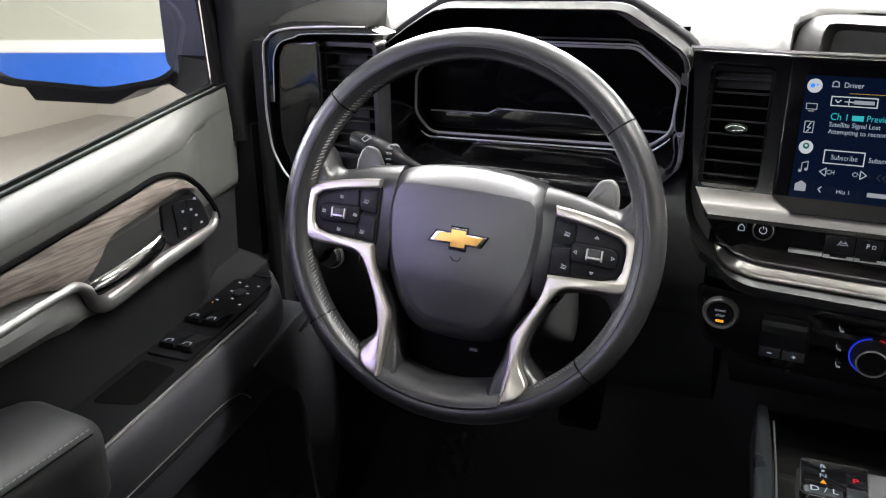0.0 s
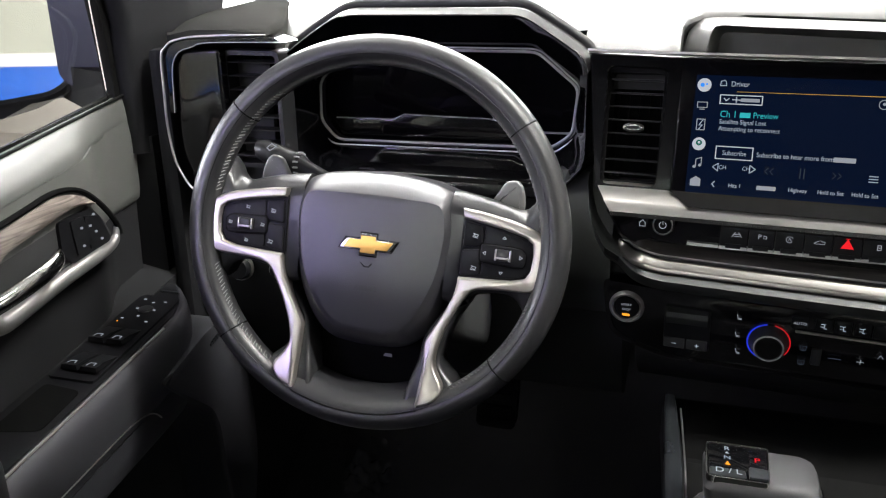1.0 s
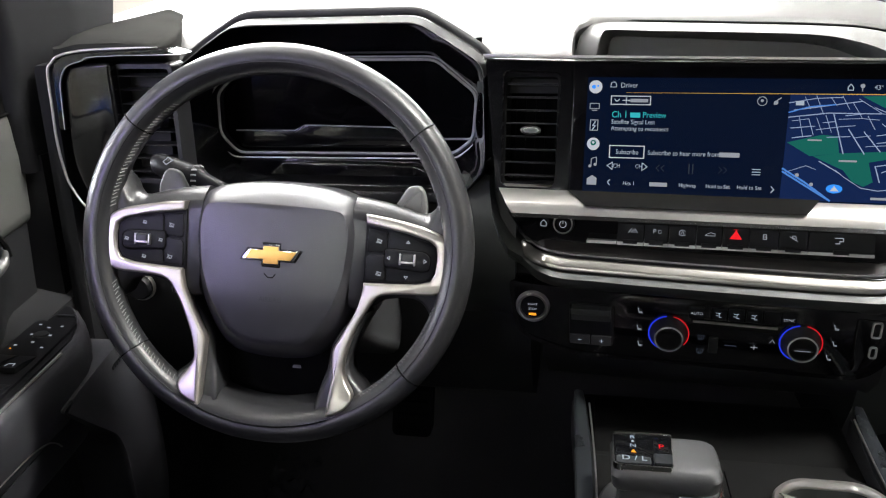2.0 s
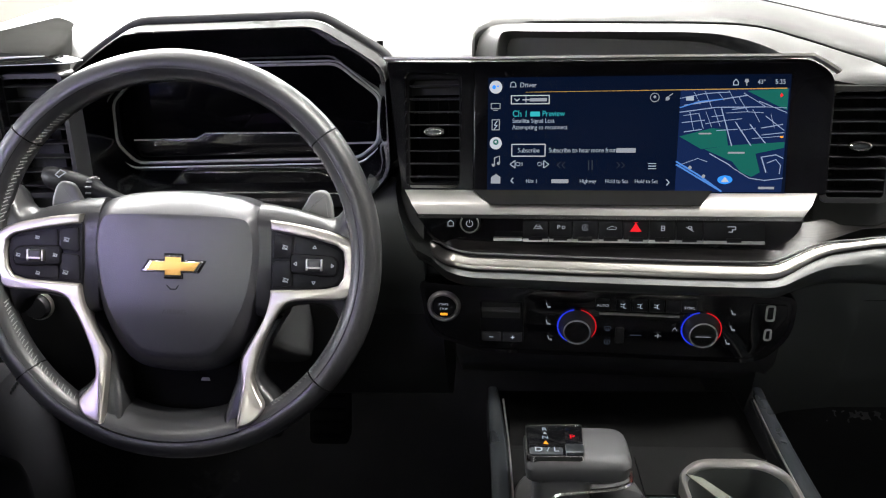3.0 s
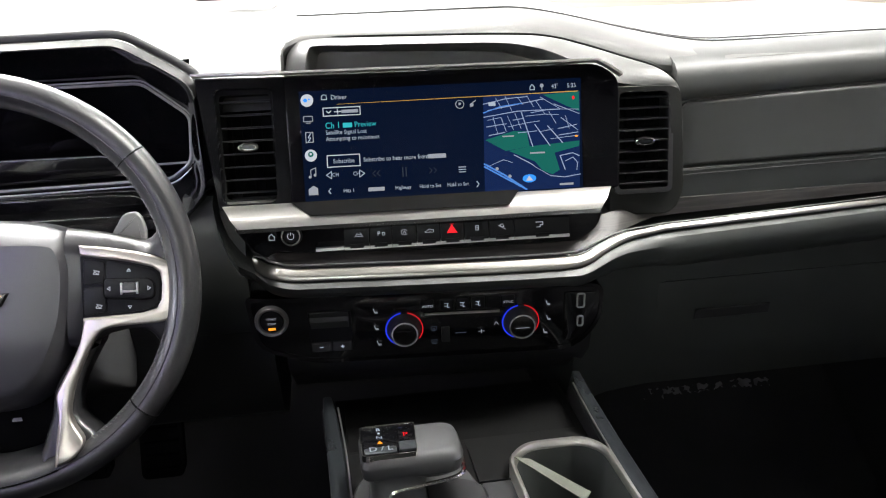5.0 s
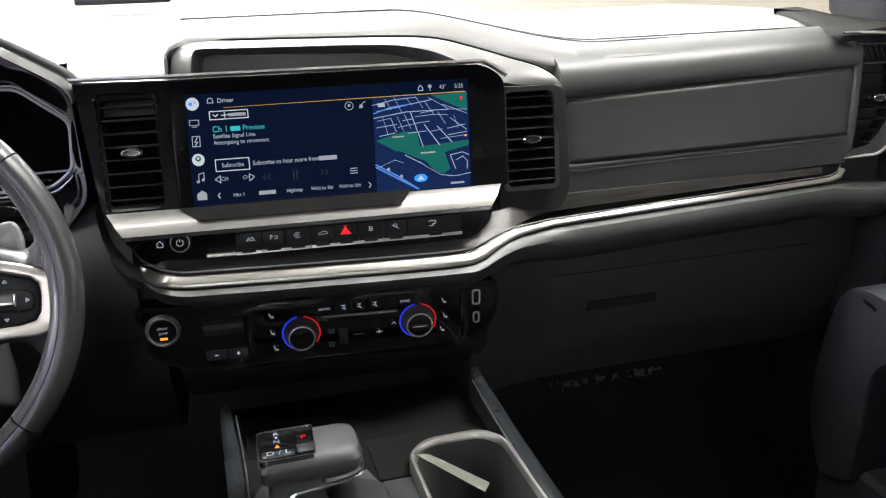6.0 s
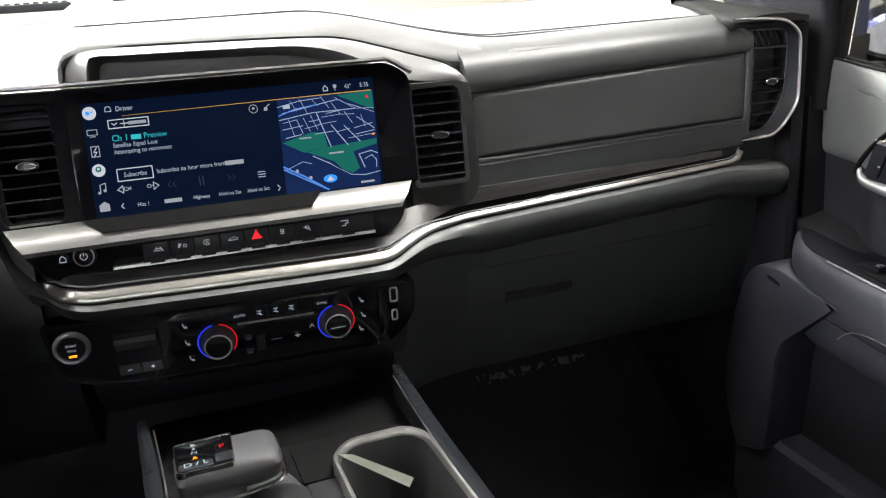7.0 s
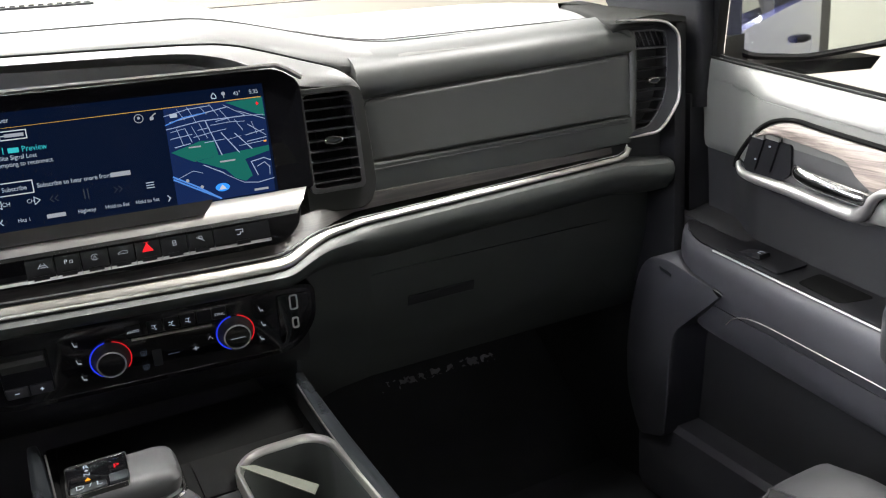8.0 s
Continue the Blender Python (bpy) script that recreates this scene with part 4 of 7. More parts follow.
outline([(823, 157), (824, 150), (828, 148), (832, 150), (833, 157), (823, 157)], 1.3, G_TEXT, "bell_icon")
words("Driver", 840, 154, 12.5, G_TEXT)
outline([(825, 172.5), (892, 172.5), (892, 187), (825, 187), (825, 172.5)], 1.7, G_WHITE, "source_box")
outline([(831, 178), (835, 182), (839, 178)], 1.6, G_WHITE, "chevron")
outline([(845, 180), (857, 180)], 1.6, G_WHITE, "source_mark")
outline([(851, 175), (851, 185)], 1.4, G_WHITE, "source_mark")
part("source_bar", flat(mpx([(858, 177), (888, 177), (888, 183), (858, 183)]), YS - 0.0005), G_DIM, disp, "", SCREEN)
words("Ch 1", 827, 205, 16, G_CYAN)
part("channel_bar", flat(mpx([(859, 201), (876, 201), (876, 209.5), (859, 209.5)]), YS - 0.0005), G_CYAN, disp, "", SCREEN)
words("Preview", 880, 205, 14, G_CYAN)
words("Satellite Signal Lost", 827, 217.5, 11, G_TEXT)
words("Attempting to reconnect", 827, 229, 11, G_TEXT)
outline([(827, 259), (886, 259), (886, 280), (827, 280), (827, 259)], 1.7, G_WHITE, "subscribe_box")
words("Subscribe", 857, 270, 11.5, G_TEXT, "CENTER")
words("Subscribe to hear more from", 892, 270, 11.5, G_TEXT)
part("maker_bar", flat(mpx([(1011, 266), (1044, 266), (1044, 274), (1011, 274)]), YS - 0.0005), G_DIM, disp, "", SCREEN)
outline([(833, 288), (824, 294.5), (833, 301), (833, 288)], 1.4, G_TEXT, "channel_down_icon")
words("CH", 834, 294.5, 10, G_TEXT)
outline([(884, 288), (893, 294.5), (884, 301), (884, 288)], 1.4, G_TEXT, "channel_up_icon")
words("CH", 872, 294.5, 10, G_TEXT)
for px in (908, 916):
    outline([(px + 5, 291), (px, 296), (px + 5, 301)], 1.3, G_FAINT, "rewind_icon")
for px in (1012, 1020):
    outline([(px, 291), (px + 5, 296), (px, 301)], 1.3, G_FAINT, "forward_icon")
outline([(963, 288), (963, 304)], 2.0, G_FAINT, "pause_icon")
outline([(969, 288), (969, 304)], 2.0, G_FAINT, "pause_icon")
for py in (293, 297.5, 302):
    outline([(1066, py), (1079, py)], 1.5, G_TEXT, "list_icon")
outline([(830, 319), (826, 323.5), (830, 328)], 1.6, G_TEXT, "chevron")
outline([(1098, 321), (1102, 326), (1098, 331)], 1.6, G_TEXT, "chevron")
for text, px in (("Hits 1", 863), ("Highway", 962), ("Hold to Set", 1012), ("Hold to Set", 1063)):
    words(text, px, 324.5, 9.6, G_TEXT, "CENTER")
part("preset_bar", flat(mpx([(898, 321), (928, 321), (928, 328), (898, 328)]), YS - 0.0005), G_DIM, disp, "", SCREEN)
outline([(1068 + 7.5 * math.cos(a) + 7, 178 + 7.5 * math.sin(a)) for a in np.linspace(0, 6.3, 16)], 1.3, G_DIM, "profile_icon")
disc(1075, 177, 2.5, G_DIM, "profile_icon")
outline([(1094, 183), (1100, 175), (1105, 172)], 1.8, G_DIM, "pin_icon")
disc(1097, 180, 3.5, G_DIM, "pin_icon")
outline([(1207, 158), (1207, 153), (1211, 148), (1215, 153), (1215, 158), (1207, 158)], 1.5, G_TEXT, "phone_status")
disc(1229, 151, 3.6, G_DIM, "place_status")
outline([(1229, 153), (1229, 159)], 1.5, G_DIM, "place_status")
words("43\u00b0", 1247, 153.5, 11, G_TEXT)
words("5:35", 1276, 153.5, 11.5, G_TEXT)


# ---- silver ledge and switch row below the display ----
bar = thing("switch_bar", STACK @ Matrix.Translation((0, 0, 0.65)), "gloss black switch row under a satin silver ledge", "control panel")
rows = []
for u0, cut in ((-0.250, 0.0), (0.190, 0.0)):
    s = 1 if u0 > 0 else -1
    rows.append([(u0, -0.020, 0.6935), (u0 - s * 0.010, -0.038, 0.6840), (u0 - s * 0.011, -0.0400, 0.6820), (u0 - s * 0.019, -0.0440, 0.6725), (u0 - s * 0.020, -0.042, 0.668), (u0 - s * 0.020, 0.02, 0.668), (u0, 0.02, 0.6935)])
part("ledge", loft(rows), M_SATIN, bar, "satin silver ledge", STACK)
part("ledge_front", sweep([(-0.231, -0.0430, 0.6700), (0.170, -0.0430, 0.6700)], [(-0.002, -0.0022), (0.002, -0.0022), (0.002, 0.0022), (-0.002, 0.0022)]), M_CHROME, bar, "bright lower edge of the ledge", STACK)
tab = [(-0.172, -0.0205, 0.6935), (0.082, -0.0205, 0.6935), (0.068, -0.0380, 0.6820), (-0.152, -0.0380, 0.6820)]
part("screen_foot", loft([[(x, y - 0.004, z + 0.001) for x, y, z in tab], [(x, y + 0.01, z - 0.006) for x, y, z in tab]]), M_MATTE, bar, "black foot of the display", STACK)
body = round_poly([(-0.240, 0.668), (0.180, 0.668), (0.174, 0.645), (0.148, 0.626), (-0.214, 0.630)], [0.004, 0.004, 0.02, 0.02, 0.02], 4)
part("switch_housing", plate(body, -0.024, 0.03, 0.003), M_PIANO, bar, "gloss black housing", STACK)
key_edges = [-0.118, -0.0895, -0.064, -0.036, -0.0095, 0.0175, 0.046, 0.0745, 0.138]
for a, b in zip(key_edges, key_edges[1:]):
    rows = [[(x, -0.024, 0.6630), (x, -0.030, 0.6615), (x, -0.0335, 0.6455), (x, -0.033, 0.6415), (x, -0.024, 0.6395)] for x in (a + 0.0006, b - 0.0006)]
    k = part("rocker_key", loft(rows), M_KEY, bar, "black rocker key", STACK)
    rows = [[(x, -0.024, 0.6410), (x, -0.0345, 0.6420), (x, -0.0350, 0.6388), (x, -0.024, 0.6370)] for x in (a + 0.0003, b - 0.0003)]
    part("key_lip", loft(rows), M_TRIM, k, "satin silver key lip", STACK)
    c, w = (a + b) / 2, 0.0075
    part("key_tongue", loft([[(x, -0.030, 0.6450), (x, -0.0344, 0.6448), (x, -0.0362, 0.6408), (x, -0.030, 0.6404)] for x in (c - w, c + w)]), M_KEY, k, "", STACK)
rows = [[(x, -0.024, 0.6410), (x, -0.033, 0.6420), (x, -0.0335, 0.6388), (x, -0.024, 0.6370)] for x in (-0.150, -0.1185)]
part("key_lip", loft(rows), M_TRIM, bar, "satin silver lip", STACK)
KF = STACK @ pose(0, -0.0322, 0.6550, -12)


def ico(pts_list, w, mat, u, name, y=-0.0018):
    bm = bmesh.new()
    for pts in pts_list:
        stroke([(u + a * 0.8, b * 0.8) for a, b in pts], w * 0.62, y, bm)
    return part(name, bm, mat, bar, "", KF)


ico([[(-0.006, -0.003), (-0.002, 0.003)], [(0.006, -0.003), (0.002, 0.003)], [(-0.003, 0.0005), (0.003, 0.0005)], [(-0.0035, -0.002), (0.0035, -0.002)]], 0.0009, G_DIM, -0.101, "lane_icon")
lettering("P", 0.0068, -0.0805, 0.0, G_DIM, bar, KF, -0.0018)
ico([[(0.0, 0.0015), (0.0035, 0.0015), (0.0035, -0.002), (0.0, -0.002), (0.0, 0.0015)]], 0.0008, G_DIM, -0.0748, "park_icon")
ico([[(0.0045 * math.cos(a), 0.0038 * math.sin(a)) for a in np.linspace(0.6, 5.6, 12)], [(-0.002, -0.002), (0, 0.002), (0.002, -0.002)]], 0.0008, G_DIM, -0.050, "auto_stop_icon")
ico([[(-0.006, -0.001), (-0.002, 0.0012), (0.001, 0.0024), (0.003, 0.0012), (0.006, 0.0010), (0.006, -0.002), (-0.006, -0.002), (-0.006, -0.001)]], 0.0008, G_DIM, -0.022, "tailgate_icon")
part("hazard_icon", flat([(0.0035 - 0.0062, -0.0040), (0.0035 + 0.0062, -0.0040), (0.0035, 0.0058)], -0.0018), G_RED, bar, "lit red hazard triangle", KF)
ico([[(-0.001, 0.0075), (0.0045, 0.0075)]], 0.001, G_RED, 0.002, "hazard_lamp")
ico([[(-0.002, -0.003), (0.002, -0.003), (0.002, 0.003), (-0.002, 0.003), (-0.002, -0.003)], [(-0.002, 0.0), (0.002, 0.0)]], 0.0011, G_DIM, 0.032, "traction_icon")
ico([[(-0.005, 0.002), (0.005, -0.004)], [(-0.002, 0.003), (0.002, 0.003), (0.003, -0.001), (-0.002, 0.001), (-0.002, 0.003)]], 0.0010, G_DIM, 0.060, "descent_icon")
ico([[(-0.005, 0.003), (0.005, 0.003), (0.005, -0.001), (0.001, -0.001), (0.001, -0.004), (-0.004, -0.004)]], 0.0013, G_DIM, 0.103, "seat_icon")
for u in (-0.101, -0.078, -0.050, -0.022, 0.032, 0.060, 0.103):
    ico([[(-0.003, 0.0078), (0.003, 0.0078)]], 0.0007, G_FAINT, u, "key_lamp")
kn = lathe([(0.0, 0.012), (0.0078, 0.012), (0.0085, 0.0115), (0.0092, 0.0125), (0.0108, 0.012), (0.0116, 0.009), (0.0120, 0.0)], STACK @ pose(-0.176, -0.022, 0.6565, -10), 36)
pk = part("power_knob", kn, M_KEY, bar, "round black volume knob with bright ring")
part("knob_ring", lathe([(0.0090, 0.0118), (0.0095, 0.0135), (0.0104, 0.0133), (0.0109, 0.0112)], STACK @ pose(-0.176, -0.022, 0.6565, -10), 36), M_SATIN, pk, "satin silver ring")
part("power_mark", stroke([(0.0036 * math.cos(a), 0.0036 * math.sin(a)) for a in np.linspace(2.2, 7.2, 12)], 0.0007, -0.0136), G_DIM, pk, "", STACK @ pose(-0.176, -0.022, 0.6565, -10))
part("power_mark", stroke([(0, 0.001), (0, 0.0042)], 0.0007, -0.0136), G_DIM, pk, "", STACK @ pose(-0.176, -0.022, 0.6565, -10))
part("home_mark", stroke([(-0.003, -0.003), (-0.003, 0.001), (0, 0.004), (0.003, 0.001), (0.003, -0.003), (-0.003, -0.003)], 0.0008, -0.0275), G_DIM, bar, "", STACK @ pose(-0.198, 0, 0.6565))


# ---- climate panel ----
clim = thing("climate_panel", STACK @ Matrix.Translation((0, 0, 0.53)), "gloss black climate control panel with two round knobs", "control panel")
CP = STACK @ pose(0, -0.012, 0.535, 6)
pan = round_poly([(-0.236, 0.046), (-0.20, 0.042), (0.150, 0.039), (0.182, 0.034), (0.181, -0.012), (0.150, -0.046), (-0.165, -0.042), (-0.228, -0.02)], [0.01, 0.02, 0.02, 0.012, 0.02, 0.02, 0.02, 0.02], 4)
part("panel", plate(pan, 0.0, 0.03, 0.003), M_PIANO, clim, "gloss black panel face", CP)
part("panel_rim", ring_plate([(x * 1.012, z * 1.06 + 0.0005) for x, z in pan], [(x * 0.985, z * 0.93) for x, z in pan], -0.0012, 0.02, 0.001), M_PIANO, clim, "raised gloss black rim", CP)
for u in (-0.056, 0.0835):
    mk = CP @ pose(u, -0.001, -0.005) @ Matrix.Scale(0.91, 4)
    knob = part("temperature_knob", lathe([(0.0, 0.015), (0.0150, 0.015), (0.0158, 0.0165), (0.0178, 0.016), (0.0186, 0.013), (0.0195, 0.006), (0.0215, 0.003), (0.0225, 0.0)], mk, 44), M_MID, clim, "round dark grey temperature knob")
    part("knob_ring", lathe([(0.0154, 0.0152), (0.0160, 0.0174), (0.0172, 0.0170), (0.0177, 0.0150)], mk, 44), M_SILVER, knob, "bright silver ring")
    part("knob_face", lathe([(0.0, 0.0156), (0.0148, 0.0156), (0.0150, 0.014)], mk, 32), M_PIANO, knob, "gloss black knob face")
    for mat, a0, a1, nm in ((G_BLUE, 100, 250, "cold_arc"), (G_REDRING, -38, 78, "warm_arc")):
        arc = [(0.0240 * math.cos(radians(a)), 0.0240 * math.sin(radians(a))) for a in np.linspace(a0, a1, 26)]
        part(nm, stroke(arc, 0.0018 if mat is G_BLUE else 0.0013, -0.0016), mat, knob, "glowing " + ("blue" if mat is G_BLUE else "red") + " arc", mk)
part("knob_pointer", stroke([(-0.008, 0), (0.008, 0)], 0.0007, -0.0162), G_DIM, clim, "", CP @ pose(0.0835, -0.001, -0.006))
part("chrome_line", sweep([(-0.031, -0.0028, 0.0135), (0.058, -0.0028, 0.0115)], [(-0.0012, -0.0012), (0.0012, -0.0012), (0.0012, 0.0012), (-0.0012, 0.0012)]), M_SATIN, clim, "thin silver line", CP)
for u in (-0.036, -0.0125, 0.006, 0.0245, 0.043, 0.060):
    part("key", plate(round_poly([(u, 0.016), (u + 0.0165, 0.016), (u + 0.0165, 0.031), (u, 0.031)], 0.002), -0.0022, 0.001, 0.0008), M_KEY, clim, "black key", CP)


def cico(lines, u, z, mat=G_DIM, w=0.0008, name="climate_icon"):
    bm = bmesh.new()
    for pts in lines:
        stroke([(u + a * 0.85, z + b * 0.85) for a, b in pts], w * 0.6, -0.0034, bm)
    return part(name, bm, mat, clim, "", CP)


lettering("AUTO", 0.0048, -0.0275, 0.0235, G_DIM, clim, CP, -0.0034, "CENTER")
lettering("SYNC", 0.0048, 0.0685, 0.0228, G_DIM, clim, CP, -0.0034, "CENTER")
for u in (-0.004, 0.0145, 0.033):
    cico([[(-0.004, 0.003), (0.0005, 0.0025), (0.002, 0.0035)], [(0.0, 0.002), (0.0, -0.003), (0.003, -0.003)], [(-0.004, -0.001), (-0.001, -0.001)]], u, 0.0235, G_TEXT, 0.001)
for u, zz in ((-0.089, 0.022), (-0.089, 0.0), (-0.087, -0.021), (0.116, 0.018), (0.117, -0.002), (0.113, -0.020)):
    cico([[(-0.0025, 0.004), (-0.0012, -0.001), (0.003, -0.0015)], [(-0.001, -0.0025), (0.003, -0.003)]], u, zz, G_DIM, 0.0012, "seat_heat_icon")
for zz in (-0.006, -0.024):
    cico([[(-0.004, 0.003), (0.004, 0.003), (0.003, -0.003), (-0.003, -0.003), (-0.004, 0.003)], [(-0.001, -0.004), (-0.001, 0.001)], [(0.001, -0.004), (0.001, 0.001)]], -0.021, zz, G_FAINT, 0.001, "defrost_icon")
part("centre_key", plate(round_poly([(-0.012, -0.026), (-0.002, -0.026), (-0.002, -0.006), (-0.012, -0.006)], 0.002), -0.003, 0.001, 0.001), M_VENT, clim, "black key", CP)
cico([[(0.006, 0.0), (0.020, 0.0)]], 0, -0.014, G_FAINT, 0.002, "on_off_bar")
cico([[(-0.004, 0), (0.004, 0)], [(0, -0.003), (0, 0.003)]], 0.036, -0.014, G_DIM, 0.0012, "fan_icon")
cico([[(-0.003, -0.002), (0, 0.003), (0.003, -0.002)]], 0.054, -0.005, G_DIM, 0.0009, "ac_icon")
part("usb_flap", plate(round_poly([(0.136, -0.036), (0.150, -0.034), (0.176, 0.012), (0.174, 0.028), (0.136, 0.030)], 0.004), -0.002, 0.002, 0.001), M_PIANO, clim, "gloss black socket plate", CP)
for z0, h, w in ((0.008, 0.020, 0.0105), (-0.017, 0.015, 0.0085)):
    o = round_poly([(0.156 - w / 2, z0 + h), (0.156 + w / 2, z0 + h), (0.156 + w / 2, z0), (0.156 - w / 2, z0)], 0.0035)
    i = round_poly([(0.156 - w / 2 + 0.0020, z0 + h - 0.002), (0.156 + w / 2 - 0.002, z0 + h - 0.002), (0.156 + w / 2 - 0.002, z0 + 0.002), (0.156 - w / 2 + 0.002, z0 + 0.002)], 0.002)
    part("usb_socket", ring_plate(o, i, -0.0036, 0.0, 0.001), M_THREAD, clim, "pale ringed charging socket", CP)

sb = thing("start_button", STACK @ pose(-0.210, -0.014, 0.552, 4), "round black start button in a chrome ring", "button")
mk = STACK @ pose(-0.210, -0.014, 0.552, 4) @ Matrix.Scale(0.91, 4)
part("ring", lathe([(0.0155, 0.002), (0.0165, 0.006), (0.0190, 0.0065), (0.0215, 0.003), (0.0220, -0.004)], mk, 44), M_TRIM, sb, "satin silver ring")
part("cap", lathe([(0.0, 0.0045), (0.0145, 0.0045), (0.0155, 0.002), (0.0155, -0.004)], mk, 40), M_KEY, sb, "black button cap")
part("amber_lamp", flat(round_poly([(-0.0048, -0.0115), (0.0048, -0.0115), (0.0048, -0.0080), (-0.0048, -0.0080)], 0.001), -0.0050), G_AMBER, sb, "lit amber lamp", mk)
lettering("START", 0.0044, 0, 0.0040, G_DIM, sb, mk, -0.0050, "CENTER")
lettering("STOP", 0.0044, 0, -0.0025, G_DIM, sb, mk, -0.0050, "CENTER")

bc = thing("brake_controller", CP @ Matrix.Translation((-0.1425, 0, -0.002)), "black trailer brake controller with paddle and two keys", "control")
part("controller_body", plate(round_poly([(-0.168, 0.026), (-0.118, 0.025), (-0.117, -0.028), (-0.167, -0.028)], 0.003), -0.003, 0.01, 0.0015), M_KEY, bc, "black body", CP)
rows = [[(x, -0.003, 0.024), (x, -0.010, 0.022), (x, -0.011, 0.016), (x, -0.005, 0.006), (x, -0.003, 0.004)] for x in (-0.165, -0.121)]
part("paddle", loft(rows), M_PAD, bc, "black sliding paddle", CP)
for x0, x1 in ((-0.166, -0.1435), (-0.1415, -0.119)):
    part("key", plate(round_poly([(x0, -0.014), (x1, -0.014), (x1, -0.026), (x0, -0.026)], 0.0015), -0.0055, 0.0, 0.001), M_MID, bc, "black key", CP)
part("minus_mark", stroke([(-0.157, -0.020), (-0.153, -0.020)], 0.0009, -0.0060), G_TEXT, bc, "", CP)
part("plus_mark", stroke([(-0.132, -0.020), (-0.128, -0.020)], 0.0009, -0.0060), G_TEXT, bc, "", CP)
part("plus_mark", stroke([(-0.130, -0.022), (-0.130, -0.018)], 0.0009, -0.0060), G_TEXT, bc, "", CP)


# ---- instrument cluster ----
clu = thing("instrument_cluster", (-0.453, 0.10, 0.76), "dark instrument display in a gloss black faceted hood", "instrument cluster")
hood_o = [(-0.646, 0.70), (-0.643, 0.826), (-0.600, 0.855), (-0.556, 0.8805), (-0.345, 0.8825), (-0.305, 0.859), (-0.266, 0.834), (-0.262, 0.70), (-0.30, 0.655), (-0.61, 0.655)]
hood_i = [(-0.622, 0.73), (-0.620, 0.782), (-0.597, 0.803), (-0.572, 0.823), (-0.338, 0.823), (-0.314, 0.803), (-0.288, 0.782), (-0.293, 0.727), (-0.318, 0.708), (-0.600, 0.706)]
out_r = round_poly(hood_o, 0.016, 3)
in_r = round_poly(hood_i, 0.010, 3)
rows = [[(x, 0.20, z - 0.010) for x, z in out_r], [(x, 0.085, z - 0.001) for x, z in out_r], [(x, 0.070, z) for x, z in out_r]]
c0 = np.array((-0.453, 0.765))
for t, y in ((0.03, 0.064), (0.20, 0.0275), (0.22, 0.0262), (0.24, 0.0285), (0.28, 0.038), (0.55, 0.066), (1.0, 0.104)):
    rows.append([(a * (1 - t) + c * t, y, b * (1 - t) + d * t) for (a, b), (c, d) in zip(out_r, in_r)])
part("hood", loft(rows, caps=False), M_PIANO, clu, "gloss black faceted hood")
band = [[(a * (1 - t) + c * t, y, b * (1 - t) + d * t) for (a, b), (c, d) in zip(out_r, in_r)][4:28] for t, y in ((0.095, 0.0490), (0.100, 0.0475), (0.195, 0.0272), (0.205, 0.0268))]
part("hood_rim", sweep([(a * 0.95 + c * 0.05, 0.0615, b * 0.95 + d * 0.05 + 0.0006) for (a, b), (c, d) in zip(out_r, in_r)][3:29], circle(0.0048, 10, 0.0062), up=(0, 1, 0)), M_DARK, clu, "dark rounded outer rim of the hood")
part("hood_lip", loft(band, closed=False, caps=False), M_BAND, clu, "grey satin band along the edge of the hood")
loop = [(x, 0.102, z) for x, z in in_r]
part("bezel", sweep(loop, circle(0.0018, 8), closed=True, up=(0, 1, 0)), M_SILVER, clu, "thin satin silver bezel")
loop = [(c0[0] + (x - c0[0]) * 1.035, 0.093, c0[1] + (z - c0[1]) * 1.075) for x, z in in_r]
part("outer_bezel_line", sweep(loop, circle(0.0011, 5), closed=True, up=(0, 1, 0)), M_SILVER, clu, "fine silver line")
part("cluster_glass", plate(in_r, 0.118, 0.135), M_SCREEN, clu, "unlit glossy instrument glass")
line = [(-0.605, 0.732), (-0.525, 0.7325), (-0.512, 0.7395), (-0.40, 0.738), (-0.382, 0.7345), (-0.366, 0.724), (-0.298, 0.7245)]
part("step_line", sweep([(x, 0.114, z) for x, z in line], circle(0.0014, 6), up=(0, 1, 0)), M_SILVER, clu, "thin stepped silver line")
part("lower_glass_band", plate([(x, z) for x, z in line[:6]] + [(-0.315, 0.712), (-0.598, 0.710)], 0.112, 0.119, 0.001), M_PIANO, clu, "gloss black band below the line")
for y0, z0, z1, xa, xb in ((0.070, 0.675, 0.702, -0.560, -0.330), (0.045, 0.640, 0.682, -0.585, -0.300)):
    pl = round_poly([(xa, z0), (xa + 0.018, z0 + 0.6 * (z1 - z0)), (xa + 0.030, z1), (xb - 0.030, z1 - 0.002), (xb - 0.010, z0 + 0.6 * (z1 - z0)), (xb, z0)], 0.004, 2)
    part("lower_brow", plate(pl, y0, y0 + 0.06, 0.003), M_PIANO, clu, "gloss black stepped brow")

# steering column with its stalk
col = thing("steering_column", (-0.4525, 0.02, 0.60), "dark grey steering column cover with a wiper stalk", "steering column")
WHEEL = pose(-0.4545, -0.161, 0.6696, -14.1, 0, 3.5) @ pose(0, 0, 0, 0, 3.6)
COLUMN = pose(-0.4525, -0.161, 0.684, -29)
rows = []
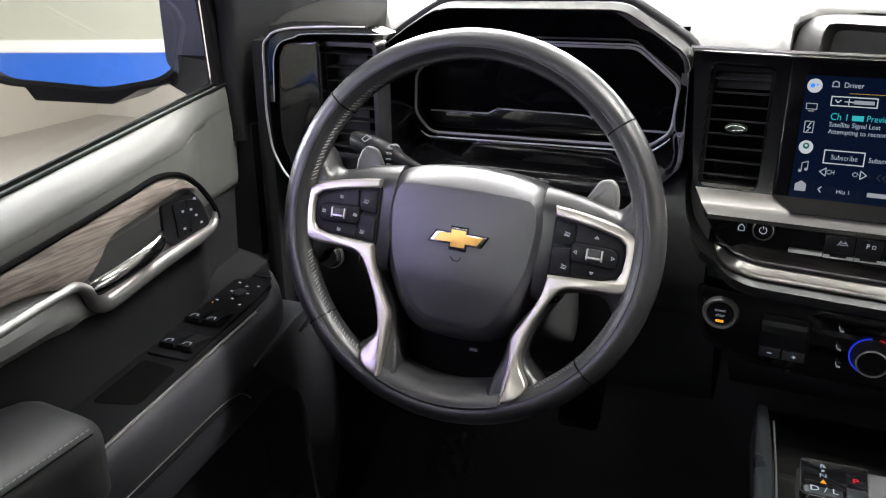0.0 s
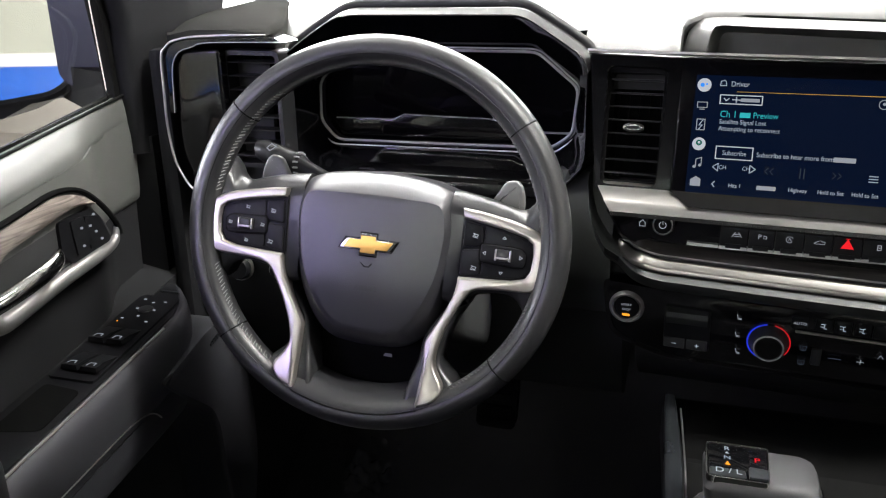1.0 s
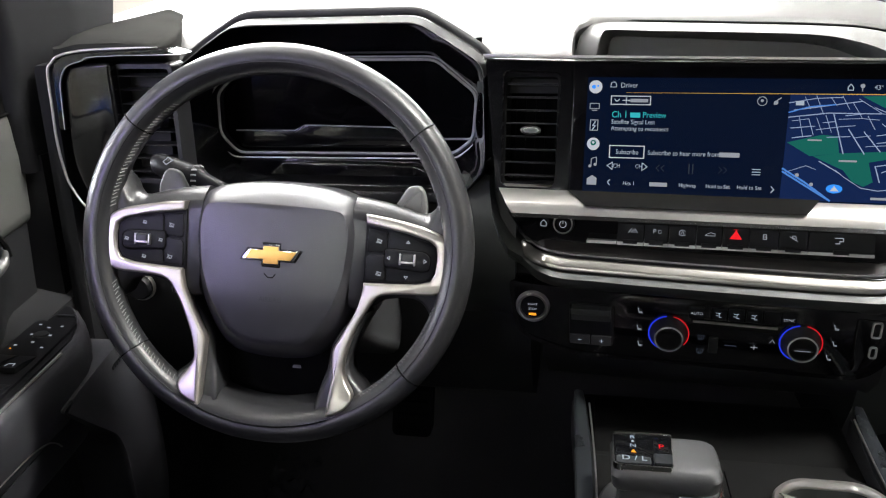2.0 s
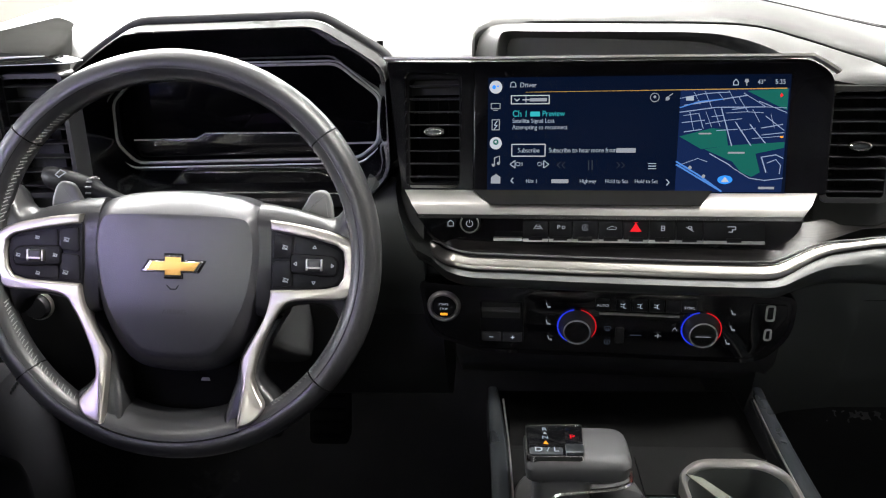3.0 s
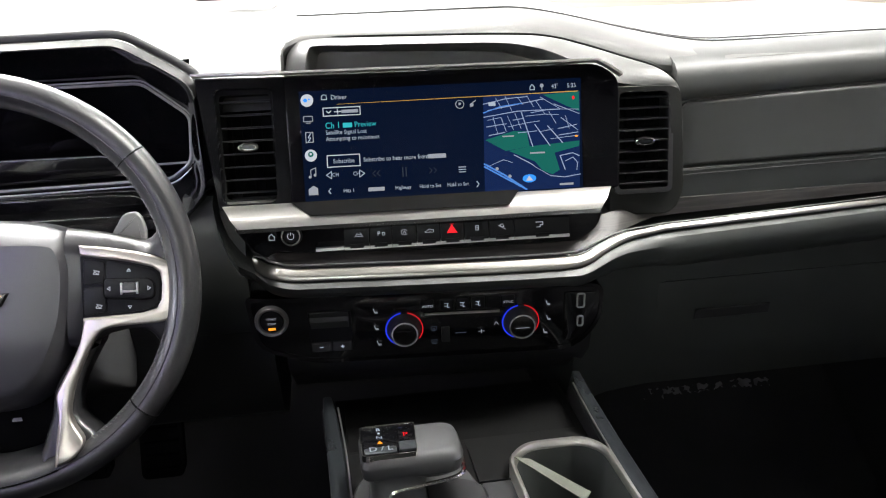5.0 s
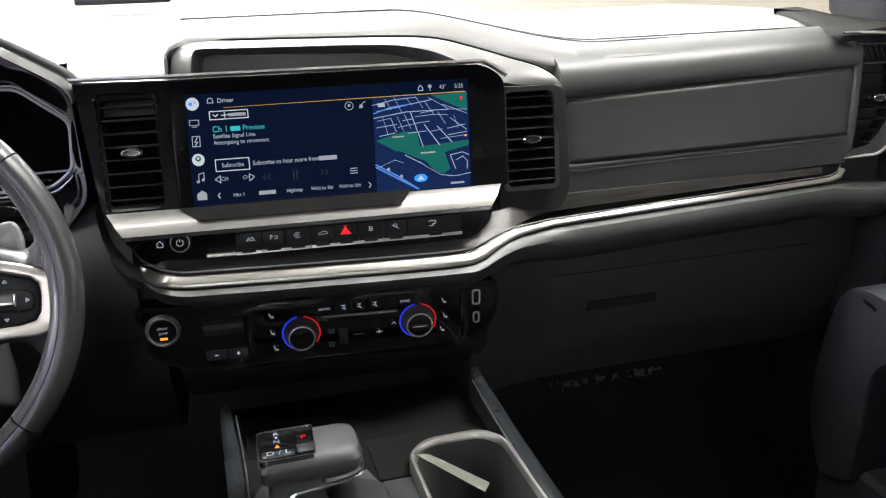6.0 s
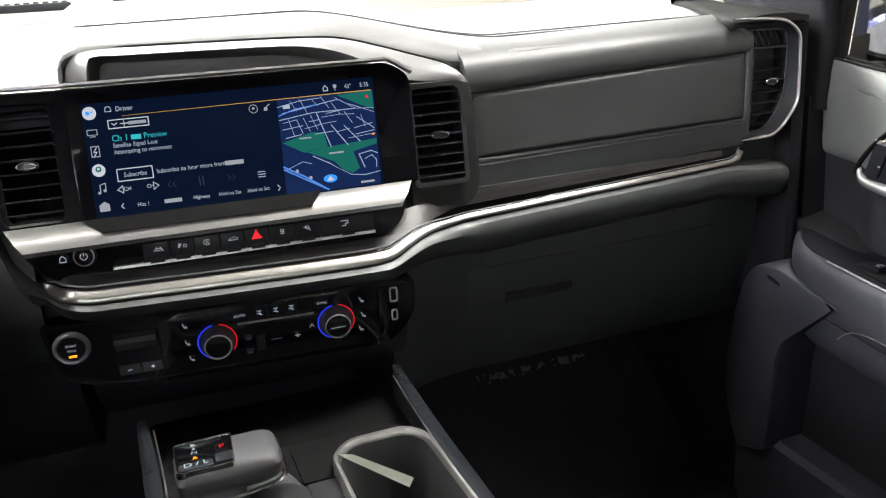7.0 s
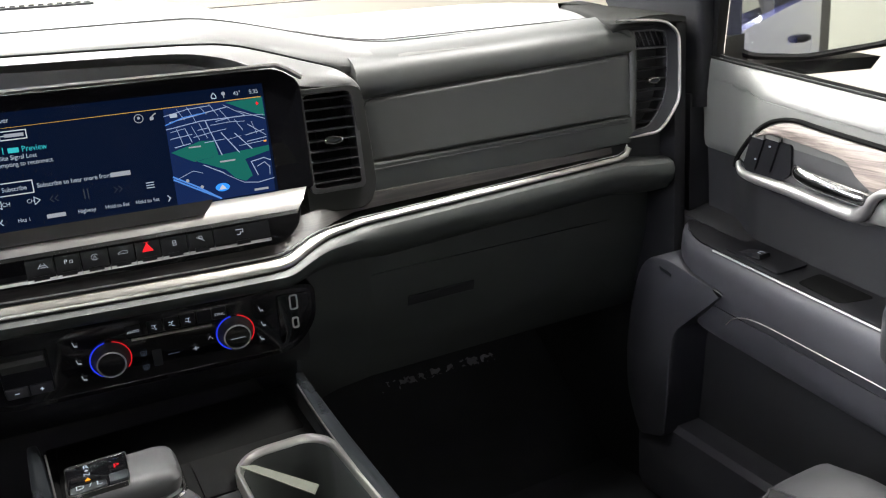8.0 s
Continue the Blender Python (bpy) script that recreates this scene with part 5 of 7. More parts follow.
for n, w, v0, v1 in ((0.045, 0.050, -0.085, 0.035), (0.055, 0.062, -0.09, 0.046), (0.09, 0.070, -0.095, 0.050), (0.16, 0.074, -0.10, 0.050), (0.26, 0.076, -0.10, 0.045)):
    rows.append([(x, n, z) for x, z in round_poly([(-w, v0), (w, v0), (w, v1 - 0.012), (w * 0.5, v1), (-w * 0.5, v1), (-w, v1 - 0.012)], 0.016, 3)])
part("cover", loft(rows), M_MID, col, "dark grey grained cover", COLUMN)
rows = [[tuple(COLUMN @ Vector((x, 0.055 + r * math.cos(b), 0.045 + dz + r * math.sin(b)))) for b in np.linspace(0, 2 * math.pi, 15)[:-1]]
        for x, r, dz in ((-0.03, 0.007, -0.012), (-0.06, 0.008, 0.0), (-0.085, 0.0085, 0.010), (-0.105, 0.0100, 0.018), (-0.112, 0.0130, 0.021), (-0.135, 0.0140, 0.028), (-0.158, 0.0135, 0.035), (-0.168, 0.0105, 0.038), (-0.172, 0.004, 0.039))]
stalk = part("stalk", loft(rows), M_KEY, col, "black wiper and light stalk")
for k in range(14):
    b = 2 * math.pi * k / 14
    c = COLUMN @ Vector((-0.115, 0.055 + 0.0138 * math.cos(b), 0.067 + 0.0138 * math.sin(b)))
    part("grip_ridge", box(c.x - 0.003, c.x + 0.003, c.y - 0.0009, c.y + 0.0009, c.z - 0.0009, c.z + 0.0009, 0.0003, 1), M_THREAD, stalk)
part("wiper_mark", stroke([(-0.147, 0.078), (-0.140, 0.083), (-0.146, 0.086), (-0.151, 0.081), (-0.147, 0.078)], 0.0012, 0.0410), G_DIM, stalk, "", COLUMN)

# ---- steering wheel ----
wheel = thing("steering_wheel", WHEEL, "black leather steering wheel with champagne silver spokes, turned slightly", "steering wheel")
R0, RT, RY = 0.1818, 0.0151, 0.0177


def rim_point(a, b, k=1.0):
    """A point of the rim's skin: a round the wheel, b round the tube, which is flattened a little on its face."""
    rr = R0 + RT * k * math.cos(b)
    return (rr * math.cos(a), RY * k * math.sin(b), rr * math.sin(a))


rows = [[rim_point(2 * math.pi * k / 144, 2 * math.pi * i / 24) for i in range(24)] for k in range(144)]
rows.append(rows[0])
rim = part("rim", loft(rows, caps=False), M_RIM, wheel, "black leather-wrapped rim", WHEEL)
for deg in (142.5, 40.5, 219.5, -39.5):
    loop = [rim_point(radians(deg), b, 1.0) for b in np.linspace(0, 2 * math.pi, 29)[:-1]]
    part("leather_joint", sweep(loop, circle(0.0008, 5), closed=True, up=(math.cos(radians(deg)), 0, math.sin(radians(deg)))), M_MATTE, rim, "dark joint in the leather", WHEEL)
part("rim_seam", sweep([rim_point(radians(a), radians(250), 1.0) for a in np.linspace(0, 357, 120)], circle(0.0005, 4), closed=True, up=(0, 1, 0)), M_DARK, rim, "fine seam round the rim's face", WHEEL)
bm = bmesh.new()
for a0, a1 in ((128, 170), (196, 236), (-56, -16), (10, 50)):
    for i, a in enumerate(np.arange(a0, a1, 1.30)):
        p = Vector(rim_point(radians(a), radians(200 if i % 2 else 192), 1.012))
        q = Vector(rim_point(radians(a + 0.95), radians(214), 1.012))
        sweep([tuple(p), tuple((p + q) / 2 + Vector((0, -0.0006, 0))), tuple(q)], circle(0.00055, 4), up=(0, 1, 0), bm=bm)
tagged(part("stitching", bm, M_THREAD, rim, "pale thread stitches inside the rim", WHEEL), kind="stuff")

# airbag cover: a broad chamfer along the top and the sides, a face that falls away below
HUB_OUT = [(0.0, 0.0630), (0.033, 0.0612), (0.060, 0.0567), (0.0787, 0.0470), (0.0850, 0.0250), (0.0858, -0.001), (0.083, -0.035), (0.0743, -0.066), (0.062, -0.092), (0.044, -0.110), (0.018, -0.116)]
HUB_IN = [(0.0, 0.0405), (0.030, 0.0402), (0.058, 0.0390), (0.0690, 0.0345), (0.0735, 0.0160), (0.0728, -0.004), (0.0690, -0.030), (0.0600, -0.056), (0.0480, -0.078), (0.033, -0.093), (0.013, -0.097)]
hub_o, hub_i = ([(x, z) for x, z in q] + [(-x, z) for x, z in q[:0:-1]] for q in (HUB_OUT, HUB_IN))
hub_o, hub_i = curve_points(hub_o, 4, closed=True), curve_points(hub_i, 4, closed=True)
rows = [[(x, 0.060, z) for x, z in hub_o]]
for t, y in ((0.0, 0.022), (0.03, 0.0165), (0.10, 0.0125), (0.50, 0.0015), (0.88, -0.0060), (0.97, -0.0074), (1.0, -0.0078)):
    rows.append([(a * (1 - t) + c * t, y + 0.002 * (1 - t) * blend(b, 0.035, 0.060) + 0.10 * max(0.0, -0.05 - (b * (1 - t) + d * t)), b * (1 - t) + d * t) for (a, b), (c, d) in zip(hub_o, hub_i)])
for k in (0.92, 0.78, 0.6, 0.4, 0.2, 0.04):
    rows.append([(x * k, -0.0078 - 0.0030 * (1 - k * k) + 0.10 * max(0.0, -0.05 - (z * k - 0.020 * (1 - k))), z * k - 0.020 * (1 - k)) for x, z in hub_i])
hub = part("airbag_cover", loft(rows), M_HUB, wheel, "grained black airbag cover", WHEEL, 30)
BOW = [(-0.0290, -0.0060), (-0.0225, 0.0048), (-0.0085, 0.0048), (-0.0085, 0.0100), (0.0085, 0.0100), (0.0085, 0.0048), (0.0290, 0.0048), (0.0225, -0.0060), (0.0085, -0.0060), (0.0085, -0.0112), (-0.0085, -0.0112), (-0.0085, -0.0060)]
part("emblem_recess", plate([(x * 1.08, z * 1.14 - 0.0074) for x, z in BOW], -0.0108, -0.004), M_MATTE, hub, "black recess round the emblem", WHEEL)
part("emblem_edge", plate([(x, z - 0.0074) for x, z in BOW], -0.0130, -0.004, 0.0006), M_CHROME, hub, "chrome edge of the emblem", WHEEL)
part("emblem", plate([(x * 0.88, z * 0.80 - 0.0075) for x, z in BOW], -0.0136, -0.006, 0.0005), M_GOLD, hub, "plain gold cross-bar emblem", WHEEL)
part("horn_mark", stroke([(-0.006, -0.0265), (-0.0025, -0.0300), (0.0025, -0.0300), (0.005, -0.0265)], 0.0011, -0.0118), M_MATTE, hub, "", WHEEL)
lettering("AIRBAG", 0.0066, 0.001, -0.0520, M_RIM, hub, WHEEL, -0.0114, "CENTER")

# spokes: one champagne piece a side frames the switches and runs down as a leg
SPOKE = [(0.0900, 0.0384), (0.114, 0.0356), (0.1465, 0.0292), (0.1645, 0.0222), (0.1727, 0.0130), (0.1748, -0.006), (0.1730, -0.021), (0.1690, -0.0305), (0.1585, -0.0357), (0.1375, -0.0366), (0.115, -0.0384), (0.1045, -0.0432), (0.0963, -0.0556), (0.0884, -0.0712), (0.0813, -0.0890), (0.0772, -0.1048), (0.0762, -0.118),
         (0.0806, -0.128), (0.0880, -0.139), (0.0848, -0.149), (0.0757, -0.1564), (0.0640, -0.1604), (0.0647, -0.1432), (0.0656, -0.1194), (0.0645, -0.0985), (0.0699, -0.0870), (0.0790, -0.0697), (0.0874, -0.0510), (0.0907, -0.0354), (0.0912, -0.0285)]
RECESS = [(0.119, -0.0274), (0.143, -0.0260), (0.156, -0.0225), (0.1605, -0.0145), (0.1617, 0.001), (0.1600, 0.0113), (0.1535, 0.0166), (0.131, 0.0223), (0.0914, 0.0288)]
ARM_X = [0.076, 0.0892, 0.110, 0.128, 0.140, 0.149, 0.1545, 0.1585, 0.166, 0.178]
ARM_TOP = [0.0545, 0.0530, 0.0495, 0.0448, 0.0412, 0.0420, 0.0480, 0.0570, 0.0650, 0.0660]
ARM_LOW = [-0.056, -0.060, -0.0455, -0.0420, -0.0420, -0.0460, -0.0540, -0.0620, -0.0680, -0.0680]
INFILL = [(-0.074, -0.148), (-0.056, -0.1500), (-0.036, -0.1560), (-0.016, -0.1600), (0.0, -0.1605), (0.016, -0.1600), (0.036, -0.1560), (0.056, -0.1500), (0.074, -0.148)]


def leg_depth(z):
    """The legs come forward to meet the rim's face."""
    return -0.014 * blend(-z, 0.115, 0.160)


def sunk(bm):
    for v in bm.verts:
        v.co.y += leg_depth(v.co.z)
    return bm


for s in (-1, 1):
    rows = []
    for i, x in enumerate(np.linspace(0.076, 0.178, 27)):
        top, low = float(np.interp(x, ARM_X, ARM_TOP)), float(np.interp(x, ARM_X, ARM_LOW))
        rows.append([(s * x, y, z) for y, z in ((0.034, top - 0.002), (0.022, top), (0.0165, top - 0.0012), (0.0110, top - 0.0050), (0.0050, top - 0.0100), (0.0010, top - 0.0160), (0.0, top - 0.024), (0.0, low + 0.012), (0.003, low + 0.004), (0.010, low), (0.034, low + 0.002))])
    part("spoke_arm", loft(rows), M_RIM, wheel, "black leather spoke arm", WHEEL, 60)
    flank = [(0.084, -0.06), (0.104, -0.050), (0.0985, -0.062), (0.0905, -0.076), (0.0840, -0.092), (0.0805, -0.106), (0.080, -0.117), (0.086, -0.127), (0.100, -0.140), (0.095, -0.155), (0.070, -0.166), (0.050, -0.168), (0.0500, -0.148), (0.0575, -0.120), (0.0600, -0.100), (0.066, -0.085)]
    part("leg_flank", sunk(plate([(s * x, z) for x, z in curve_points(flank, 2, closed=True)], 0.004, 0.040, 0.005)), M_RIM, wheel, "black leather flank of the spoke leg", WHEEL)
    part("spoke_frame", sunk(plate([(s * x, z) for x, z in curve_points(SPOKE[:22], 3) + curve_points(SPOKE[22:], 2) + RECESS], -0.0075, 0.010, 0.0026)), M_CHAMP, wheel, "champagne satin silver spoke frame with its leg", WHEEL)
    # switches
    bed = [(0.0905, -0.030)] + [(0.119, -0.0290), (0.143, -0.0276), (0.158, -0.024), (0.163, -0.0145), (0.164, 0.001), (0.162, 0.0128), (0.155, 0.0183), (0.132, 0.0242), (0.0905, 0.0305)]
    base = part("switch_plate", plate([(s * x, z) for x, z in bed], -0.0030, 0.006, 0.0006), M_KEY, wheel, "black switch plate", WHEEL)
    outer_key = round_poly([(s * x, z) for x, z in ((0.1135, 0.0245), (0.130, 0.0208), (0.1525, 0.0150), (0.1588, 0.0100), (0.1602, 0.0), (0.1588, -0.0140), (0.1540, -0.0210), (0.142, -0.0243), (0.1125, -0.0258))], 0.004, 3)
    part("outer_key", plate(outer_key, -0.0042, 0.002, 0.0009), M_KEY, base, "black rocker key round the pad", WHEEL)
    for key in (((0.0925, 0.0015), (0.1110, 0.0035), (0.1118, 0.0235), (0.0935, 0.0262)), ((0.0925, -0.0012), (0.1110, 0.0004), (0.1118, -0.0235), (0.0920, -0.0270))):
        part("inner_key", plate(round_poly([(s * x, z) for x, z in key], 0.0035, 4), -0.0046, 0.002, 0.0009), M_KEY, base, "black key", WHEEL)
    dp = round_poly([(s * x, z) for x, z in ((0.1105, 0.0068), (0.150, 0.0056), (0.1555, 0.0), (0.1540, -0.0118), (0.147, -0.0132), (0.1105, -0.0110))], [0.004, 0.006, 0.004, 0.005, 0.004, 0.004], 4)
    part("four_way_gap", plate([(s * 0.1325 + (x - s * 0.1325) * 1.05, -0.0028 + (z + 0.0028) * 1.10) for x, z in dp], -0.0050, 0.002), M_MATTE, base, "dark gap round the pad", WHEEL)
    part("four_way_pad", plate(dp, -0.0060, 0.004, 0.0012), M_KEY, base, "black four-way pad", WHEEL)
    rl = box(s * 0.1330 - 0.0062, s * 0.1330 + 0.0062, -0.0105, 0.0, -0.0080, 0.0030, 0.0022, 3)
    roller = part("roller", rl, M_VENT, base, "ribbed black roller", WHEEL)
    for d in (-0.0070, 0.0070):
        part("roller_end", box(s * 0.1330 + d - 0.0009, s * 0.1330 + d + 0.0009, -0.0098, 0.0, -0.0080, 0.0030, 0.0007), M_SATIN, roller, "bright roller end", WHEEL)
    part("roller_band", box(s * 0.1330 - 0.0060, s * 0.1330 + 0.0060, -0.0109, -0.0050, -0.0062, -0.0040, 0.0006), M_SATIN, roller, "bright band on the roller", WHEEL)

    def sico(lines, nm, y=-0.0066):
        bm = bmesh.new()
        for pts in lines:
            stroke(pts, 0.0007, y, bm)
        return part(nm, bm, G_DIM, base, "", WHEEL)
    for cx_, cz_, nm, y in ((0.1325, 0.0142, "upper_mark", -0.0048), (0.1322, -0.0200, "lower_mark", -0.0048), (0.1148, -0.0022, "inner_mark", -0.0066), (0.1500, -0.0030, "outer_mark", -0.0066), (0.1045, 0.0130, "key_mark", -0.0052), (0.1055, -0.0185, "key_mark", -0.0052)):
        x = s * cx_
        if s > 0 and nm != "key_mark":
            dx, dz = {"upper_mark": (0, 1), "lower_mark": (0, -1), "inner_mark": (-1, 0), "outer_mark": (1, 0)}[nm]
            a = (x + dx * 0.0016, cz_ + dz * 0.0013)
            b = (x - dx * 0.001 - dz * 0.0017, cz_ - dz * 0.001 - dx * 0.0017)
            c = (x - dx * 0.001 + dz * 0.0017, cz_ - dz * 0.001 + dx * 0.0017)
            sico([[a, b, c, a]], nm, y)
        else:
            k = 1.5 if nm == "key_mark" else 1.15
            sico([[(x + k * p, cz_ + k * q) for p, q in line] for line in ([(-0.0019, -0.0008), (-0.0007, 0.0012), (0.0017, 0.0007), (0.0007, -0.0011), (-0.0019, -0.0008)], [(-0.0007, 0.0), (0.0013, -0.0013)], [(-0.0016, 0.0016), (0.0, 0.0009)])], nm, y)
    pd = round_poly([(s * x, z) for x, z in ((0.100, 0.030), (0.142, 0.028), (0.1430, 0.0500), (0.1385, 0.0640), (0.1330, 0.0690), (0.1210, 0.0670), (0.1150, 0.0560))], [0.003, 0.003, 0.012, 0.006, 0.006, 0.008, 0.008], 4)
    part("shift_paddle", plate(pd, 0.044, 0.051, 0.003), M_PADDLE, wheel, "grey shift paddle behind the rim", WHEEL)
# crescent that fills the foot of the wheel between the legs
rows = []
for x, z in curve_points(INFILL, 3):
    zr = -math.sqrt((R0 - 0.006) ** 2 - x * x)
    rows.append([(x, 0.030, z + 0.004), (x, 0.004, z + 0.001), (x, -0.003, z - 0.001), (x, -0.0100, z + 0.45 * (zr - z)), (x, -0.0165, zr + 0.003), (x, -0.0172, zr), (x, 0.0, zr - 0.006), (x, 0.03, zr - 0.002)])
part("lower_infill", loft(rows), M_RIM, wheel, "black crescent at the foot of the wheel", WHEEL)
part("infill_seam", sweep([(x, -0.0178, -math.sqrt((R0 - 0.005) ** 2 - x * x)) for x in np.linspace(-0.066, 0.066, 30)], circle(0.0007, 5), up=(0, 1, 0)), M_MATTE, wheel, "dark seam at the foot of the wheel", WHEEL)
# Opening under the cover: a black plate stands for its shade.
foot = round_poly([(-0.066, -0.085), (0.066, -0.085), (0.058, -0.150), (0.03, -0.164), (-0.03, -0.164), (-0.058, -0.150)], 0.01, 3)
part("opening_shade", plate(foot, 0.040, 0.055, 0.004), M_MATTE, wheel, "black plate for the shaded opening below the airbag cover", WHEEL)
part("insert_mark", flat(round_poly([(0.0125, -0.1295), (0.0225, -0.1295), (0.0215, -0.1260), (0.0140, -0.1260)], 0.001), 0.0390), M_THREAD, wheel, "", WHEEL)

# light dials and the parking brake key on the knee panel
for x in (-0.712, -0.650):
    d = thing("light_dial", pose(x, 0.018, 0.548), "round dark light dial with a pale ring", "dial", "light dials")
    part("dial_cap", lathe([(0.0, 0.012), (0.014, 0.012), (0.016, 0.009), (0.0165, 0.0)], pose(x, 0.018, 0.548), 28), M_KEY, d, "black dial cap")
    part("dial_ring", lathe([(0.0165, 0.004), (0.0175, 0.0055), (0.0187, 0.005), (0.019, 0.0)], pose(x, 0.018, 0.548), 36), M_SATIN, d, "smoked silver ring")
pb = thing("parking_brake_key", pose(-0.779, 0.02, 0.585), "small black parking brake key", "button")
part("key_body", plate(round_poly([(-0.793, 0.575), (-0.765, 0.575), (-0.765, 0.595), (-0.793, 0.595)], 0.003), 0.010, 0.03, 0.002), M_KEY, pb, "black key")
part("key_mark", stroke([(-0.782, 0.5885), (-0.774, 0.5885), (-0.774, 0.5825), (-0.782, 0.5825), (-0.782, 0.5885)], 0.0009, 0.0094), G_FAINT, pb, "")


# ---- centre console ----
con = thing("centre_console", (0, -0.2, 0.2), "dark centre console with smoked metal rails", "console")
rows = []
for y, z, w in ((0.06, 0.405, 0.150), (-0.02, 0.405, 0.150), (-0.10, 0.410, 0.148), (-0.12, 0.360, 0.147), (-0.30, 0.350, 0.145), (-0.80, 0.350, 0.143)):
    rows.append([(-w, y, 0.0), (-w, y, z), (-w + 0.004, y, z + 0.004), (w - 0.004, y, z + 0.004), (w, y, z), (w, y, 0.0)])
part("body", loft(rows), M_RUBBER, con, "black console body")
for s in (-1, 1):
    path = curve_points([(s * 0.154, -0.012, 0.452), (s * 0.1515, -0.05, 0.449), (s * 0.1465, -0.15, 0.448), (s * 0.1435, -0.28, 0.448), (s * 0.140, -0.50, 0.448), (s * 0.140, -0.80, 0.448)], 5)
    part("rail", sweep(path, round_poly([(-0.010, -0.010), (0.010, -0.010), (0.010, 0.001), (0.004, 0.003), (-0.007, 0.001)], 0.002, 2), scale=[min(1.0, 0.55 + 0.05 * k) for k in range(len(path))]), M_RAIL, con, "smoked satin metal rail")
    part("rail_wall", sweep([(x, y, z - 0.03) for x, y, z in path], round_poly([(-0.008, -0.03), (0.008, -0.03), (0.008, 0.018), (-0.008, 0.018)], 0.003, 2)), M_DARK, con, "black wall below the rail")
    part("rail_edge", sweep([(x - s * 0.0100, y, z + 0.001) for x, y, z in path[4:]], circle(0.0011, 5)), M_SATIN, con, "thin bright rail edge")
# deck with the opening for the cup well
ro = [(0.083 + x, -0.245 + y) for x, y in round_poly([(-0.052, 0.055), (-0.030, 0.078), (0.028, 0.078), (0.046, 0.058), (0.050, -0.14), (-0.055, -0.14)], [0.02, 0.016, 0.016, 0.02, 0.02, 0.02], 5)]
deck_o = [(x, y) for x, y in round_poly([(-0.005, -0.125), (0.006, -0.115), (0.11, -0.115), (0.138, -0.14), (0.138, -0.62), (-0.005, -0.62)], [0.002] * 6, 5)]
rows = [[(x, y, 0.36) for x, y in deck_o], [(x, y, 0.432) for x, y in deck_o], [(x, y, 0.434) for x, y in ro], [(x, y, 0.36) for x, y in ro]]
part("deck_right", loft(rows, caps=False), M_RUBBER, con, "black deck round the cup well")
part("deck_left", box(-0.140, -0.0055, -0.80, -0.115, 0.36, 0.434, 0.004), M_RUBBER, con, "black deck under the selector")
part("deck_rear", box(-0.005, 0.140, -0.80, -0.6205, 0.36, 0.434, 0.004), M_SOFT, con, "charcoal rear deck")
# Mat kept near black to hold the shade under the dash.
part("front_tray", box(-0.135, 0.135, -0.11, 0.05, 0.4060, 0.4125, 0.002), M_MATTE, con, "rubber tray mat, black for the dash's shade")
base_o = round_poly([(-0.135, -0.30), (-0.008, -0.30), (-0.008, -0.20), (-0.02, -0.165), (-0.12, -0.165), (-0.135, -0.20)], 0.02)
part("shifter_base", loft([[(x, y, z) for x, y in base_o] for z in (0.425, 0.4375)] + [[(-0.07 + (x + 0.07) * 0.96, -0.23 + (y + 0.23) * 0.96, 0.440) for x, y in base_o]]), M_MID, con, "dark grey shifter plate")
part("small_bin", box(-0.004, 0.032, -0.27, -0.205, 0.434, 0.4375, 0.0015), M_DARK, con, "small black bin lid")
part("bin_line", sweep([(-0.006, -0.2035, 0.4370), (0.034, -0.2035, 0.4370), (0.036, -0.208, 0.4370)], circle(0.0012, 5)), M_PIANO, con, "black line round the bin")

cup = thing("cup_holder", (0.083, -0.245, 0.44), "deep black cup holder with a bright chrome rim", "cup holder")
ro = [(0.083 + x, -0.245 + y) for x, y in round_poly([(-0.057, 0.060), (-0.034, 0.086), (0.032, 0.086), (0.051, 0.064), (0.053, -0.14), (-0.058, -0.14)], [0.02, 0.016, 0.016, 0.02, 0.02, 0.02], 5)]
ri = [(0.083 + (x - 0.083) * 0.88, -0.252 + (y + 0.252) * 0.90) for x, y in ro]
zc = 0.452
rows = [[(x, y, 0.434) for x, y in ro], [(x, y, zc - 0.003) for x, y in ro], [(0.083 + (x - 0.083) * 0.97, -0.25 + (y + 0.25) * 0.975, zc) for x, y in ro], [(0.083 + (x - 0.083) * 0.92, -0.25 + (y + 0.25) * 0.93, zc) for x, y in ro], [(x, y, zc - 0.004) for x, y in ri], [(x, y, zc - 0.008) for x, y in ri]]
part("chrome_rim", loft(rows, caps=False), M_SATIN, cup, "bright chrome rim")
rows = [[(x, y, zc - 0.007) for x, y in ri], [(0.083 + (x - 0.083) * 0.97, -0.255 + (y + 0.255) * 0.97, 0.400) for x, y in ri], [(0.083 + (x - 0.083) * 0.90, -0.255 + (y + 0.255) * 0.92, 0.3645) for x, y in ri]]
bm = loft(rows, caps=False)
bm.faces.new([v for v in bm.verts if abs(v.co.z - 0.3645) < 1e-6])
part("well", bm, M_SOFT, cup, "black cup well")
card = [(0.031, -0.199, 0.4590), (0.046, -0.202, 0.4570), (0.098, -0.240, 0.436), (0.090, -0.248, 0.432)]
solo("plastic_card", loft([[(x, y, z) for x, y, z in card], [(x, y, z - 0.0012) for x, y, z in card]]), M_CARD, "thin translucent cream card stuck in the cup holder", "card", at=(0.08, -0.2, 0.45))
rows = []
for t in np.linspace(0, 1, 10):
    c = Vector((0.060 + 0.030 * t, -0.275 - 0.03 * t, 0.430 + 0.010 * t))
    rows.append([tuple(c + Vector((0.007 * math.cos(b), 0.005 * math.cos(b), 0.007 * math.sin(b)))) for b in np.linspace(0, 6.28, 13)[:-1]])
